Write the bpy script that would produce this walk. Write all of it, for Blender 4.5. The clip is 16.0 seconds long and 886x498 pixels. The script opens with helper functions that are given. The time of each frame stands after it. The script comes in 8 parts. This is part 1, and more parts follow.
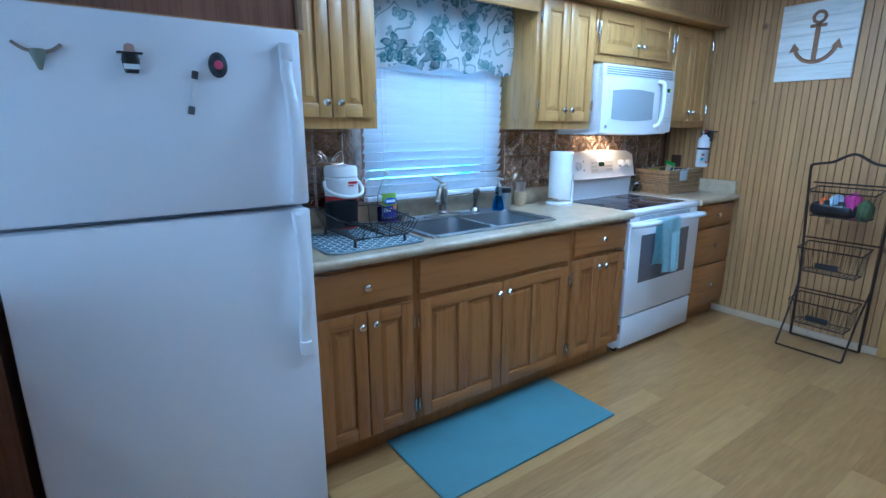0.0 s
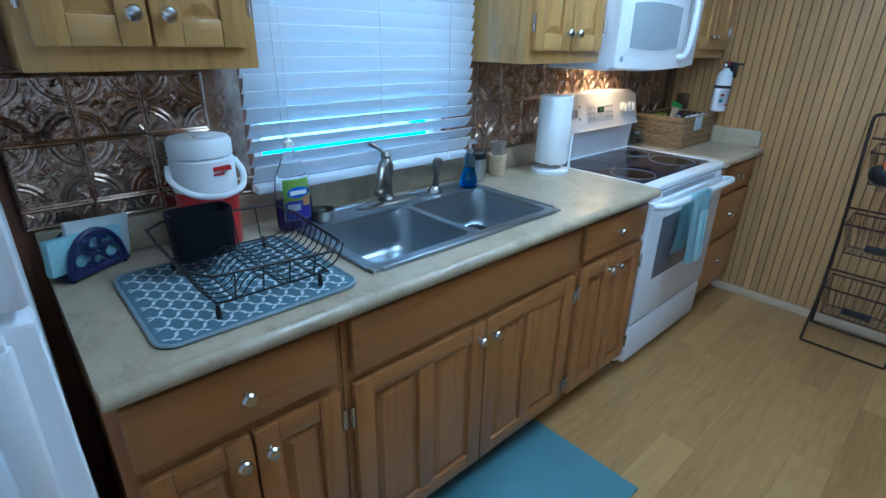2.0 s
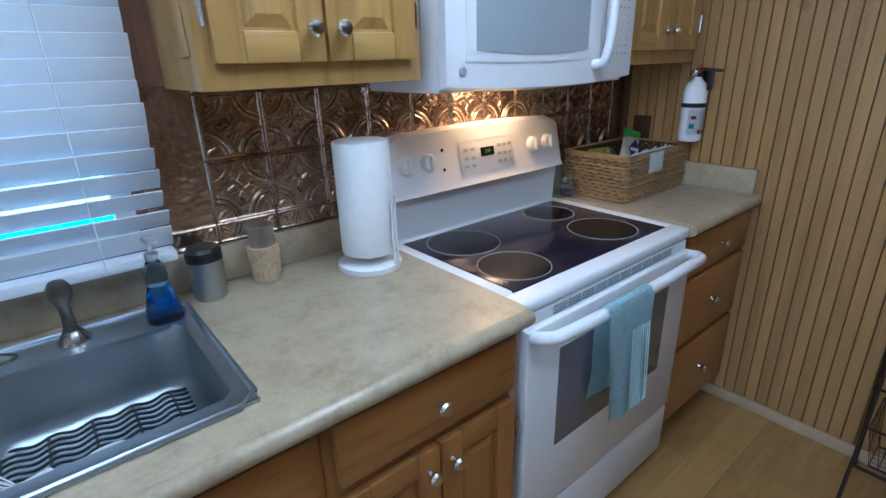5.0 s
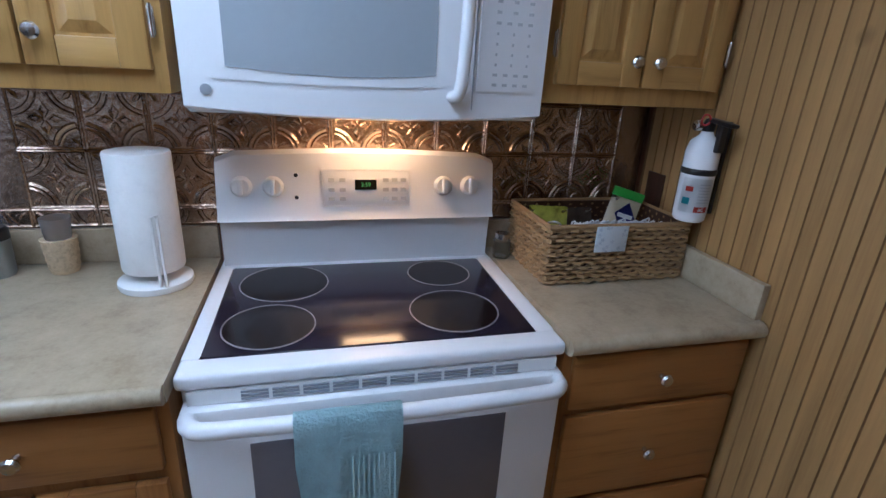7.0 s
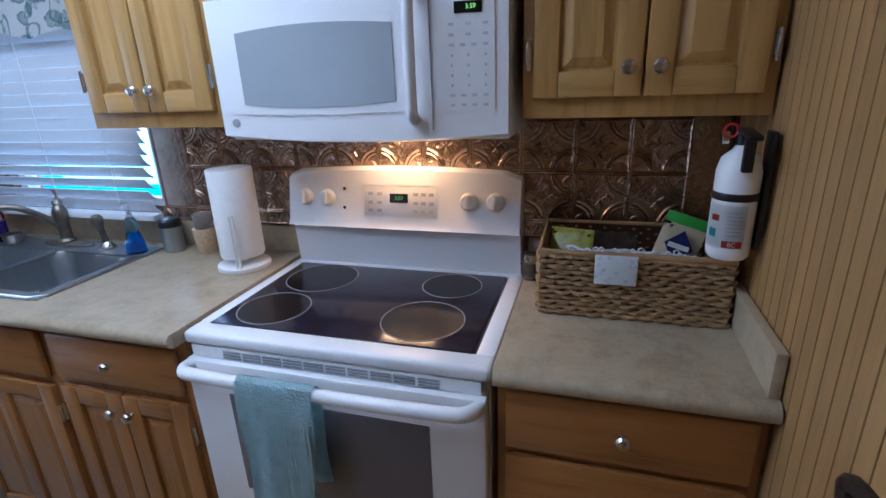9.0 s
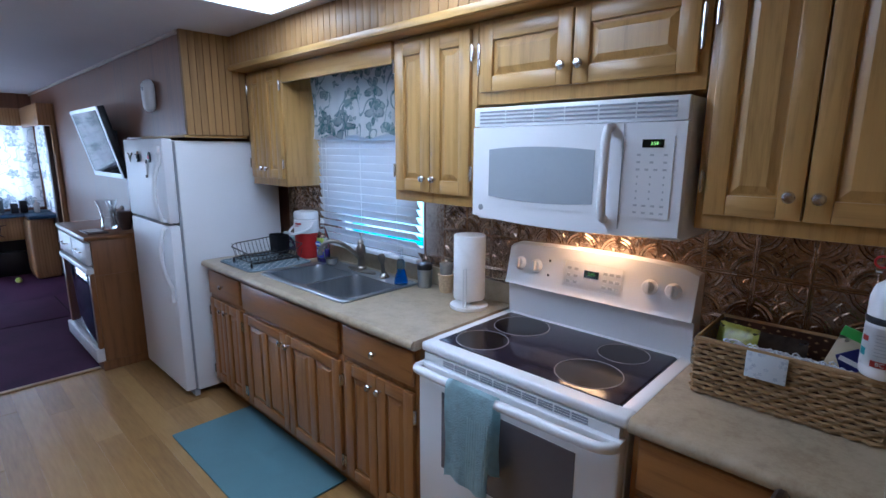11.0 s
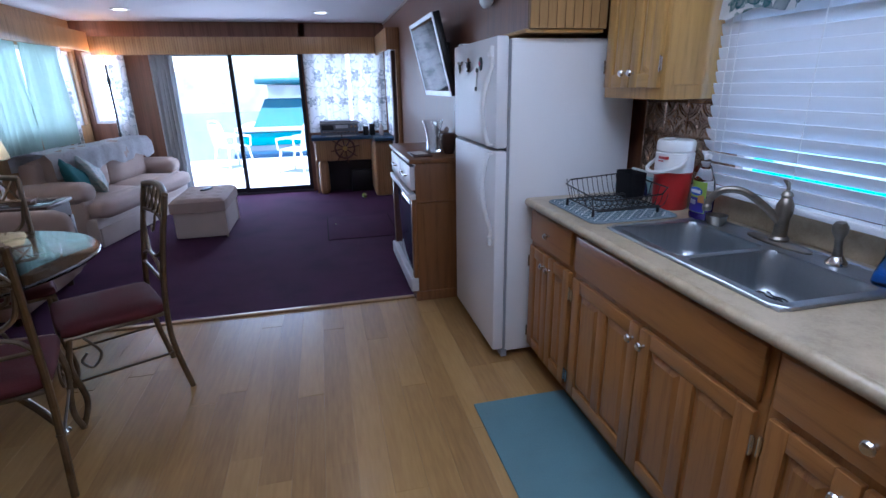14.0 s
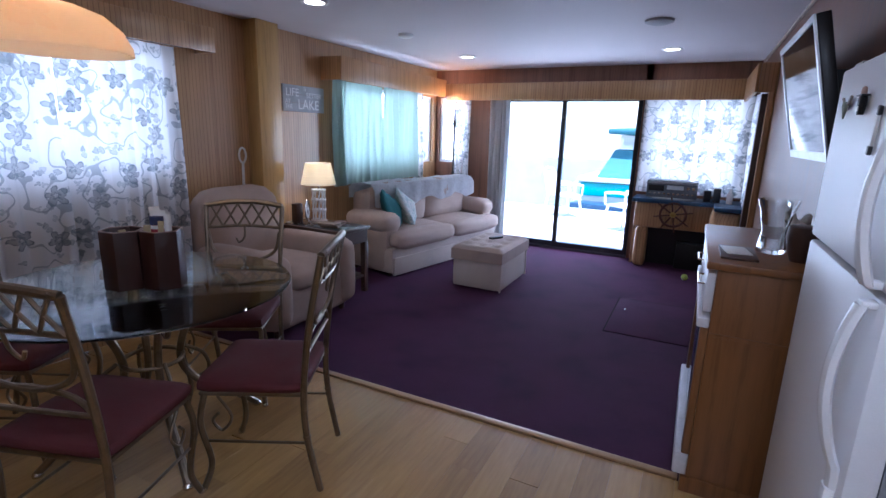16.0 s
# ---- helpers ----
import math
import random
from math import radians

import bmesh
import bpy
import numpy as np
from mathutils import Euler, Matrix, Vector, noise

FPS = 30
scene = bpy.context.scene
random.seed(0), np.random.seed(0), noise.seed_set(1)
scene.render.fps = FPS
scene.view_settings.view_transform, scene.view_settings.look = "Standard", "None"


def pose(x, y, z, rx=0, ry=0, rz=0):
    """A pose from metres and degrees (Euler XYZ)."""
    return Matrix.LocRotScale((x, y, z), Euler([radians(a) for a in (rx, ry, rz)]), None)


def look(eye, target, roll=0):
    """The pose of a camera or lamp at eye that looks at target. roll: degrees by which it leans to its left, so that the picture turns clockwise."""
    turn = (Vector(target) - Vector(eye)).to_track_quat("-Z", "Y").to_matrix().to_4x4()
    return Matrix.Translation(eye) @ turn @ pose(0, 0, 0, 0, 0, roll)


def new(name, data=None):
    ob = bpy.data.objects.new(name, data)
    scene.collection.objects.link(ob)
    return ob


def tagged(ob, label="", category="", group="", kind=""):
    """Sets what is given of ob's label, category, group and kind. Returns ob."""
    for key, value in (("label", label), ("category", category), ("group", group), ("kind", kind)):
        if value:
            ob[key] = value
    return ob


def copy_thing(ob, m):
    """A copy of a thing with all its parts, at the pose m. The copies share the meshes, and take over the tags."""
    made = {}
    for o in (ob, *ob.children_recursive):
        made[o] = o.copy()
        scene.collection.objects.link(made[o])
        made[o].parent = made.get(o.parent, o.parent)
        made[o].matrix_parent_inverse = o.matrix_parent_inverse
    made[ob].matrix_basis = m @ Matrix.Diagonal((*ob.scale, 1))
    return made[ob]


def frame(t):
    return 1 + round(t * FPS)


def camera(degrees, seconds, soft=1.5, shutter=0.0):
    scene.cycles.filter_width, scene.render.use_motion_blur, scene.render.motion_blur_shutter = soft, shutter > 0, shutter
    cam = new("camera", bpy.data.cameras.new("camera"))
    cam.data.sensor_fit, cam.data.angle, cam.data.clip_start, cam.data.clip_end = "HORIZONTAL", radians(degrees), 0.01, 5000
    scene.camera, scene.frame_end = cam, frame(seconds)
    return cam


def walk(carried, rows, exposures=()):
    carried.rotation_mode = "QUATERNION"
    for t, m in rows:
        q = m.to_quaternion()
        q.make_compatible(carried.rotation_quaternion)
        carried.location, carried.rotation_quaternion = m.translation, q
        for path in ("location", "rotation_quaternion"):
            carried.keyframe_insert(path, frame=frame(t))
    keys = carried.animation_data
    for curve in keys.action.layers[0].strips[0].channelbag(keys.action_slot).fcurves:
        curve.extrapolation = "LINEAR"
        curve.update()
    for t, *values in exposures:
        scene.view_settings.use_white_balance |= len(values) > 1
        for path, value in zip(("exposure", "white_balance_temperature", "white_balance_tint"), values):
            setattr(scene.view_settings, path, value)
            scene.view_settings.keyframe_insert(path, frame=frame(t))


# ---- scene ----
cam = camera(83.5, 16.0)
PATH = [
    (0, (-0.051, -0.085, 1.389), (1.077, 1.497, 0.914), -0.0),
    (0.5, (0.071, 0.088, 1.383), (1.223, 1.622, 0.817), -0.1),
    (1, (0.237, 0.256, 1.42), (1.449, 1.711, 0.776), -1.4),
    (1.5, (0.379, 0.483, 1.436), (1.628, 1.881, 0.74), -0.8),
    (2, (0.522, 0.74, 1.454), (1.773, 2.094, 0.678), 1.2),
    (2.5, (0.714, 0.946, 1.44), (1.919, 2.331, 0.645), 1.5),
    (3, (0.891, 1.051, 1.463), (2.122, 2.435, 0.709), -0.5),
    (3.5, (1.058, 1.127, 1.457), (2.336, 2.493, 0.748), -0.5),
    (4, (1.264, 1.129, 1.408), (2.594, 2.437, 0.689), -1.2),
    (4.5, (1.521, 1.085, 1.427), (2.834, 2.405, 0.695), -1.1),
    (5, (1.75, 0.966, 1.419), (2.93, 2.419, 0.712), -1.7),
    (5.2, (1.855, 0.941, 1.414), (3.021, 2.43, 0.763), -0.5),
    (7.3, (2.905, 0.766, 1.47), (3.279, 2.595, 0.751), 2.9),
    (7.5, (2.989, 0.792, 1.471), (3.303, 2.624, 0.733), 2.6),
    (8, (3.193, 0.839, 1.466), (3.279, 2.702, 0.743), -0.7),
    (8.5, (3.386, 0.836, 1.468), (3.069, 2.648, 0.683), -4.3),
    (9, (3.471, 0.741, 1.489), (2.917, 2.548, 0.835), -2.3),
    (9.2, (3.51, 0.691, 1.502), (2.826, 2.455, 0.853), -0.7),
    (11.3, (3.769, 0.402, 1.612), (2.361, 1.774, 1.245), 0.1),
    (11.5, (3.741, 0.404, 1.604), (2.294, 1.732, 1.224), 0.0),
    (12, (3.624, 0.404, 1.573), (2.121, 1.66, 1.171), 0.1),
    (12.5, (3.457, 0.386, 1.555), (1.918, 1.567, 1.068), -1.9),
    (13, (3.256, 0.403, 1.522), (1.587, 1.343, 0.946), -0.9),
    (13.5, (3.019, 0.522, 1.495), (1.213, 1.195, 0.959), 0.5),
    (14, (2.821, 0.628, 1.459), (0.971, 1.055, 0.829), -1.1),
    (14.5, (2.534, 0.715, 1.446), (0.645, 0.834, 0.799), 2.2),
    (15, (2.259, 0.839, 1.428), (0.397, 0.527, 0.767), -0.7),
    (15.5, (2.0, 1.003, 1.421), (0.222, 0.316, 0.816), 0.5),
    (16, (1.72, 1.067, 1.444), (-0.023, 0.198, 0.99), 1.7),
]
walk(cam, [(t, look(eye, target, roll)) for t, eye, target, roll in PATH],
     [(0, 2.66, 3950, -5), (1.0, 2.43, 4000, -5), (2.2, 2.33, 4220, -9), (3.5, 2.23, 4470, -8), (5.2, 2.10, 4740, 2), (7.5, 2.05, 4800, 6), (9, 2.05, 4800, 8), (12, 2.05, 4800, 9), (13.5, 1.92, 5000, 12), (14.5, 1.95, 5000, 15), (16, 2.1, 5150, 16)])

# ---- world, sun and lamps ----
world = bpy.data.worlds.new("sky")
scene.world = world
world.use_nodes = True
wn = world.node_tree
sky = wn.nodes.new("ShaderNodeTexSky")
sky.sky_type, sky.sun_disc = "NISHITA", False
sky.sun_elevation, sky.sun_rotation = radians(73), radians(90)
wn.nodes["Background"].inputs[1].default_value = 0.15
wn.links.new(sky.outputs[0], wn.nodes["Background"].inputs[0])
sun = new("sun", bpy.data.lights.new("sun", "SUN"))
sun.data.energy, sun.data.angle, sun.data.color = 4.0, radians(0.5), (1, 0.95, 0.88)
sun.matrix_world = look((3.0, 0.3, 10), (0, 0, 0))


def lamp(name, at, aim, power, color, size, size_y=None, kind="AREA"):
    ob = new(name, bpy.data.lights.new(name, kind))
    ob.data.energy, ob.data.color = power, color
    if kind == "AREA":
        ob.data.size = size
        if size_y:
            ob.data.shape, ob.data.size_y = "RECTANGLE", size_y
    else:
        ob.data.shadow_soft_size = size
    ob.matrix_world = look(at, aim)
    return ob


COOL, WARM = (0.86, 0.92, 1.0), (1.0, 0.62, 0.30)
lamp("daylight_slider", (-4.60, -0.40, 0.95), (0, -0.40, 0.7), 8.0, COOL, 1.5, 1.75)
lamp("daylight_dining_window", (0.2, -2.46, 1.54), (0.2, 0, 1.30), 6.0, COOL, 2.05, 0.80)
lamp("daylight_sofa_window", (-3.45, -2.46, 1.48), (-3.45, 0, 1.30), 11.0, COOL, 1.85, 0.84)
lamp("daylight_corner_window", (-4.85, -2.02, 1.48), (0, -2.02, 1.30), 2.6, COOL, 0.40, 0.80)
lamp("daylight_helm_window", (-4.82, 1.0, 1.39), (0, 1.0, 1.2), 4.5, COOL, 0.95, 1.0)
lamp("daylight_side_window", (-3.85, 1.72, 1.37), (-3.85, 0, 1.2), 2.5, COOL, 0.75, 0.95)
lamp("daylight_kitchen_window", (1.50, 2.44, 1.52), (1.50, 0, 1.52), 0.85, COOL, 0.76, 0.85)
lamp("kitchen_panel_light", (1.49, 1.15, 2.262), (1.49, 1.15, 0), 1.1, (0.92, 0.95, 1.0), 0.36, 1.15)
lamp("kitchen_panel_light", (2.47, 1.15, 2.262), (2.47, 1.15, 0), 1.75, (0.92, 0.95, 1.0), 0.36, 1.15)
lamp("hood_light", (2.93, 2.12, 1.335), (2.93, 2.16, 0), 0.33, (1.0, 0.52, 0.21), 0.22, 0.05)
for px, py in ((-3.70, 0.72), (-3.62, -1.36), (-1.10, 0.69), (-1.12, -1.37)):
    lamp("recessed_light", (px, py, 2.268), (px, py, 0), 0.36, (1, 0.9, 0.78), 0.11)
lamp("pendant_bulb", (0.62, -1.12, 1.78), (0.62, -1.12, 0), 0.8, (1.0, 0.74, 0.48), 0.04, kind="POINT")
lamp("table_lamp_bulb", (-1.78, -1.95, 1.06), (0, 0, 0), 0.75, (1, 0.88, 0.70), 0.03, kind="POINT")
lamp("torchiere_bulb", (-4.50, -1.92, 1.83), (0, 0, 0), 2.0, (1, 0.5, 0.2), 0.03, kind="POINT")


# ---- materials ----
def shade(name, base, rough=0.5, metal=0.0, var=0.12, scale=6.0, stretch=(1, 1, 1), bump=0.05, fine=60.0, rnd=0.0, dark=None, spec=0.5, coat=0.0):
    """Base colour with broad and fine variation, roughness wear and a light relief."""
    m = bpy.data.materials.new(name)
    m.use_nodes = True
    n, l = m.node_tree.nodes, m.node_tree.links
    b = n["Principled BSDF"]
    tc, mp = n.new("ShaderNodeTexCoord"), n.new("ShaderNodeMapping")
    mp.inputs["Scale"].default_value = stretch
    l.new(tc.outputs["Object"], mp.inputs[0])
    if rnd:
        oi, ad = n.new("ShaderNodeObjectInfo"), n.new("ShaderNodeVectorMath")
        sc = n.new("ShaderNodeMath")
        sc.operation = "MULTIPLY"
        sc.inputs[1].default_value = 37.0
        l.new(oi.outputs["Random"], sc.inputs[0])
        l.new(mp.outputs[0], ad.inputs[0])
        l.new(sc.outputs[0], ad.inputs[1])
        vec = ad.outputs[0]
    else:
        vec = mp.outputs[0]
    a, f = n.new("ShaderNodeTexNoise"), n.new("ShaderNodeTexNoise")
    for t, s, d in ((a, scale, 4), (f, fine, 3)):
        t.inputs["Scale"].default_value, t.inputs["Detail"].default_value = s, d
        l.new(vec, t.inputs["Vector"])
    mixn = n.new("ShaderNodeMath")
    mixn.operation = "MULTIPLY_ADD"
    mixn.inputs[1].default_value = 0.35
    l.new(f.outputs[0], mixn.inputs[0])
    l.new(a.outputs[0], mixn.inputs[2])
    if rnd:
        r2 = n.new("ShaderNodeMath")
        r2.operation = "MULTIPLY_ADD"
        r2.inputs[1].default_value = rnd
        l.new(oi.outputs["Random"], r2.inputs[0])
        l.new(mixn.outputs[0], r2.inputs[2])
        top = r2
    else:
        top = mixn
    ramp = n.new("ShaderNodeValToRGB")
    d = dark or tuple(c * (1 - 2 * var) for c in base)
    g = tuple(min(1, c * (1 + var)) for c in base)
    ramp.color_ramp.elements[0].position, ramp.color_ramp.elements[0].color = 0.35, (*d, 1)
    ramp.color_ramp.elements[1].position, ramp.color_ramp.elements[1].color = 1.0, (*g, 1)
    mid = ramp.color_ramp.elements.new(0.66 + rnd * 0.3)
    mid.color = (*base, 1)
    l.new(top.outputs[0], ramp.inputs[0])
    l.new(ramp.outputs[0], b.inputs["Base Color"])
    b.inputs["Roughness"].default_value, b.inputs["Metallic"].default_value = rough, metal
    b.inputs["Specular IOR Level"].default_value = spec
    b.inputs["Coat Weight"].default_value, b.inputs["Coat Roughness"].default_value = coat, 0.25
    rr = n.new("ShaderNodeMapRange")
    low, high = max(0.02, rough * 0.8), min(1, rough * 1.2)
    if low < 0.28 < high:  # satin surfaces stay wholly satin, glossy ones wholly glossy
        low, high = (0.282, high) if rough >= 0.26 else (low, 0.265)
    rr.inputs["To Min"].default_value, rr.inputs["To Max"].default_value = low, high
    l.new(a.outputs[0], rr.inputs[0])
    l.new(rr.outputs[0], b.inputs["Roughness"])
    if bump:
        bp = n.new("ShaderNodeBump")
        bp.inputs["Strength"].default_value, bp.inputs["Distance"].default_value = bump, 0.01
        l.new(f.outputs[0], bp.inputs["Height"])
        l.new(bp.outputs[0], b.inputs["Normal"])
    return m


def glow(name, color, strength):
    m = shade(name, color, 0.5)
    b = m.node_tree.nodes["Principled BSDF"]
    b.inputs["Emission Color"].default_value, b.inputs["Emission Strength"].default_value = (*color, 1), strength
    return m


def glass(name, color=(1, 1, 1), rough=0.0):
    m = bpy.data.materials.new(name)
    m.use_nodes = True
    b = m.node_tree.nodes["Principled BSDF"]
    b.inputs["Base Color"].default_value, b.inputs["Transmission Weight"].default_value = (*color, 1), 1
    b.inputs["Roughness"].default_value, b.inputs["IOR"].default_value = rough, 1.45
    return m


def cloth(name, base, blots, through_=0.5, scale=7.0, amount=0.5, leaf=(0.2, 0.35, 0.4), spread=0.36, bare=(0.25, 0.25, 0.25)):
    """Woven cloth that lets light through, printed with five-petalled flowers, leaves and thin stems."""
    m = bpy.data.materials.new(name)
    m.use_nodes = True
    n, l = m.node_tree.nodes, m.node_tree.links
    b, out = n["Principled BSDF"], n["Material Output"]

    def calc(op, *args):
        q = n.new("ShaderNodeMath")
        q.operation = op
        for k, a in enumerate(args):
            if isinstance(a, (int, float)):
                q.inputs[k].default_value = a
            else:
                l.new(a, q.inputs[k])
        return q.outputs[0]

    tc, sep = n.new("ShaderNodeTexCoord"), n.new("ShaderNodeSeparateXYZ")
    l.new(tc.outputs["Object"], sep.inputs[0])
    warp = n.new("ShaderNodeTexNoise")
    warp.inputs["Scale"].default_value, warp.inputs["Detail"].default_value = scale * 3, 3
    l.new(tc.outputs["Object"], warp.inputs["Vector"])
    wob = calc("MULTIPLY_ADD", warp.outputs[0], 0.25 / scale, -0.125 / scale)
    px, pz = calc("ADD", sep.outputs[0], wob), calc("ADD", sep.outputs[2], wob)
    prev = None
    for s, colour, petals, reach, empty in ((scale, blots, 2.5, spread, bare[0]), (scale * 1.7, leaf, 1.0, spread * 0.9, bare[1]), (scale * 2.6, leaf, 1.5, spread * 0.75, bare[2])):
        com = n.new("ShaderNodeCombineXYZ")
        l.new(px, com.inputs[0])
        l.new(pz, com.inputs[1])
        vo = n.new("ShaderNodeTexVoronoi")
        vo.voronoi_dimensions = "2D"
        vo.inputs["Scale"].default_value, vo.inputs["Randomness"].default_value = s, 0.85
        l.new(com.outputs[0], vo.inputs["Vector"])
        loc, lsep, csep = n.new("ShaderNodeVectorMath"), n.new("ShaderNodeSeparateXYZ"), n.new("ShaderNodeSeparateXYZ")
        loc.operation = "SUBTRACT"
        l.new(com.outputs[0], loc.inputs[0])
        l.new(vo.outputs["Position"], loc.inputs[1])
        l.new(loc.outputs[0], lsep.inputs[0])
        l.new(vo.outputs["Color"], csep.inputs[0])
        ang = calc("ARCTAN2", lsep.outputs[1], lsep.outputs[0])
        lobe = calc("ABSOLUTE", calc("COSINE", calc("MULTIPLY_ADD", ang, petals, calc("MULTIPLY", csep.outputs[0], 6.3))))
        edge = calc("MULTIPLY_ADD", lobe, 0.62 if petals > 2 else 0.85, 0.38 if petals > 2 else 0.15)
        rad = calc("DIVIDE", vo.outputs["Distance"], calc("MULTIPLY", edge, reach))
        pet = n.new("ShaderNodeTexNoise")
        pet.inputs["Scale"].default_value, pet.inputs["Detail"].default_value = s * 9, 2
        l.new(tc.outputs["Object"], pet.inputs["Vector"])
        ra = n.new("ShaderNodeValToRGB")
        el = ra.color_ramp.elements
        el[0].position, el[0].color = 0.16, (0.25, 0.25, 0.25, 1)
        el[1].position, el[1].color = 1.0, (0, 0, 0, 1)
        for pos, val in ((0.22, 0.9), (0.42, 0.45), (0.80, 0.62), (0.90, 1.0)):
            e = el.new(pos)
            e.color = (val, val, val, 1)
        l.new(calc("MULTIPLY_ADD", pet.outputs[0], 0.3, calc("SUBTRACT", rad, 0.15)), ra.inputs[0])
        keep = calc("GREATER_THAN", csep.outputs[1], empty)
        fac = calc("MULTIPLY", calc("MULTIPLY", ra.outputs[0], keep), calc("MULTIPLY_ADD", csep.outputs[2], 0.5 * amount, 0.55 * amount))
        mx = n.new("ShaderNodeMixRGB")
        l.new(fac, mx.inputs[0])
        mx.inputs[1].default_value, mx.inputs[2].default_value = (*base, 1), (*colour, 1)
        if prev:
            l.new(prev, mx.inputs[1])
        prev = mx.outputs[0]
    stem = n.new("ShaderNodeTexNoise")
    stem.inputs["Scale"].default_value, stem.inputs["Detail"].default_value = scale * 0.9, 1
    l.new(tc.outputs["Object"], stem.inputs["Vector"])
    line = calc("LESS_THAN", calc("ABSOLUTE", calc("SUBTRACT", stem.outputs[0], 0.5)), 0.011)
    mx = n.new("ShaderNodeMixRGB")
    l.new(calc("MULTIPLY", line, amount * 0.6), mx.inputs[0])
    l.new(prev, mx.inputs[1])
    mx.inputs[2].default_value = (*leaf, 1)
    prev = mx.outputs[0]
    l.new(prev, b.inputs["Base Color"])
    b.inputs["Roughness"].default_value = 0.9
    tr, ms = n.new("ShaderNodeBsdfTranslucent"), n.new("ShaderNodeMixShader")
    l.new(prev, tr.inputs[0])
    ms.inputs[0].default_value = through_
    l.new(b.outputs[0], ms.inputs[1])
    l.new(tr.outputs[0], ms.inputs[2])
    l.new(ms.outputs[0], out.inputs[0])
    wv = n.new("ShaderNodeTexNoise")
    wv.inputs["Scale"].default_value = 300
    l.new(tc.outputs["Object"], wv.inputs["Vector"])
    bp = n.new("ShaderNodeBump")
    bp.inputs["Strength"].default_value = 0.15
    l.new(wv.outputs[0], bp.inputs["Height"])
    l.new(bp.outputs[0], b.inputs["Normal"])
    return m


VERT, HORX, HORY = (9, 9, 0.6), (0.6, 9, 9), (9, 0.6, 9)
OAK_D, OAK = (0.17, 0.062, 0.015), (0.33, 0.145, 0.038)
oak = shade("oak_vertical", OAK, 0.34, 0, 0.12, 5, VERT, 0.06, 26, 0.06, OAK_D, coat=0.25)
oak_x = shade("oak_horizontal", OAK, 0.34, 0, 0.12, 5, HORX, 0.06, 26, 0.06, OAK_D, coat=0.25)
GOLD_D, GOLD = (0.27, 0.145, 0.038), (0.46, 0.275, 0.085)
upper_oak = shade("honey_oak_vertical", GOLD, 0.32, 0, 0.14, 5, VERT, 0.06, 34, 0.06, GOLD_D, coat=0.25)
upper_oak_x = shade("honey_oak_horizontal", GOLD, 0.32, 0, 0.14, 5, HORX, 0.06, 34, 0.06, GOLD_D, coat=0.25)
bead = shade("pine_beadboard", (0.370, 0.215, 0.078), 0.42, 0, 0.22, 3, (7, 7, 0.5), 0.05, 30, 0.18, (0.24, 0.132, 0.046))
kn, kl = bead.node_tree.nodes, bead.node_tree.links
kg, kv, kr, km = kn.new("ShaderNodeNewGeometry"), kn.new("ShaderNodeTexVoronoi"), kn.new("ShaderNodeValToRGB"), kn.new("ShaderNodeMixRGB")
kv.inputs["Scale"].default_value = 3.4
kl.new(kg.outputs["Position"], kv.inputs["Vector"])
kl.new(kv.outputs["Distance"], kr.inputs[0])
kr.color_ramp.elements[0].position, kr.color_ramp.elements[0].color = 0.035, (0.85, 0.85, 0.85, 1)
kr.color_ramp.elements[1].position, kr.color_ramp.elements[1].color = 0.10, (0, 0, 0, 1)
kl.new(kr.outputs[0], km.inputs[0])
kb = kn["Principled BSDF"]
kl.new(kb.inputs["Base Color"].links[0].from_socket, km.inputs[1])
km.inputs[2].default_value = (0.10, 0.05, 0.02, 1)
kl.new(km.outputs[0], kb.inputs["Base Color"])
groove = shade("board_groove", (0.16, 0.088, 0.038), 0.8)
bead_edge = shade("stained_bead_edge", (0.25, 0.142, 0.055), 0.6)
panel = shade("walnut_panelling", (0.22, 0.10, 0.055), 0.42, 0, 0.2, 3, (8, 8, 0.3), 0.04, 30, 0, (0.12, 0.05, 0.027), coat=0.05)
panel_gold = shade("golden_panelling", (0.43, 0.245, 0.105), 0.30, 0, 0.2, 3, (8, 8, 0.3), 0.04, 30, 0, (0.27, 0.13, 0.05), coat=0.2)


def reed(m, pitch, depth):
    """Adds narrow upright grooves to a panelling material."""
    n, l = m.node_tree.nodes, m.node_tree.links
    b = n["Principled BSDF"]
    geo, sep, add, fr, lt, mx = n.new("ShaderNodeNewGeometry"), n.new("ShaderNodeSeparateXYZ"), n.new("ShaderNodeMath"), n.new("ShaderNodeMath"), n.new("ShaderNodeMath"), n.new("ShaderNodeMixRGB")
    l.new(geo.outputs["Position"], sep.inputs[0])
    l.new(sep.outputs[0], add.inputs[0])
    l.new(sep.outputs[1], add.inputs[1])
    fr.operation, lt.operation = "PINGPONG", "LESS_THAN"
    fr.inputs[1].default_value, lt.inputs[1].default_value = pitch / 2, 0.0022
    l.new(add.outputs[0], fr.inputs[0])
    l.new(fr.outputs[0], lt.inputs[0])
    dim = n.new("ShaderNodeMath")
    dim.operation = "MULTIPLY"
    dim.inputs[1].default_value = depth
    l.new(lt.outputs[0], dim.inputs[0])
    l.new(dim.outputs[0], mx.inputs[0])
    l.new(b.inputs["Base Color"].links[0].from_socket, mx.inputs[1])
    mx.inputs[2].default_value = (0.09, 0.04, 0.02, 1)
    l.new(mx.outputs[0], b.inputs["Base Color"])


reed(panel_gold, 0.030, 0.5)
reed(panel, 0.030, 0.30)
dark_wood = shade("dark_stained_wood", (0.06, 0.028, 0.018), 0.35, 0, 0.2, 6, VERT, 0.05)


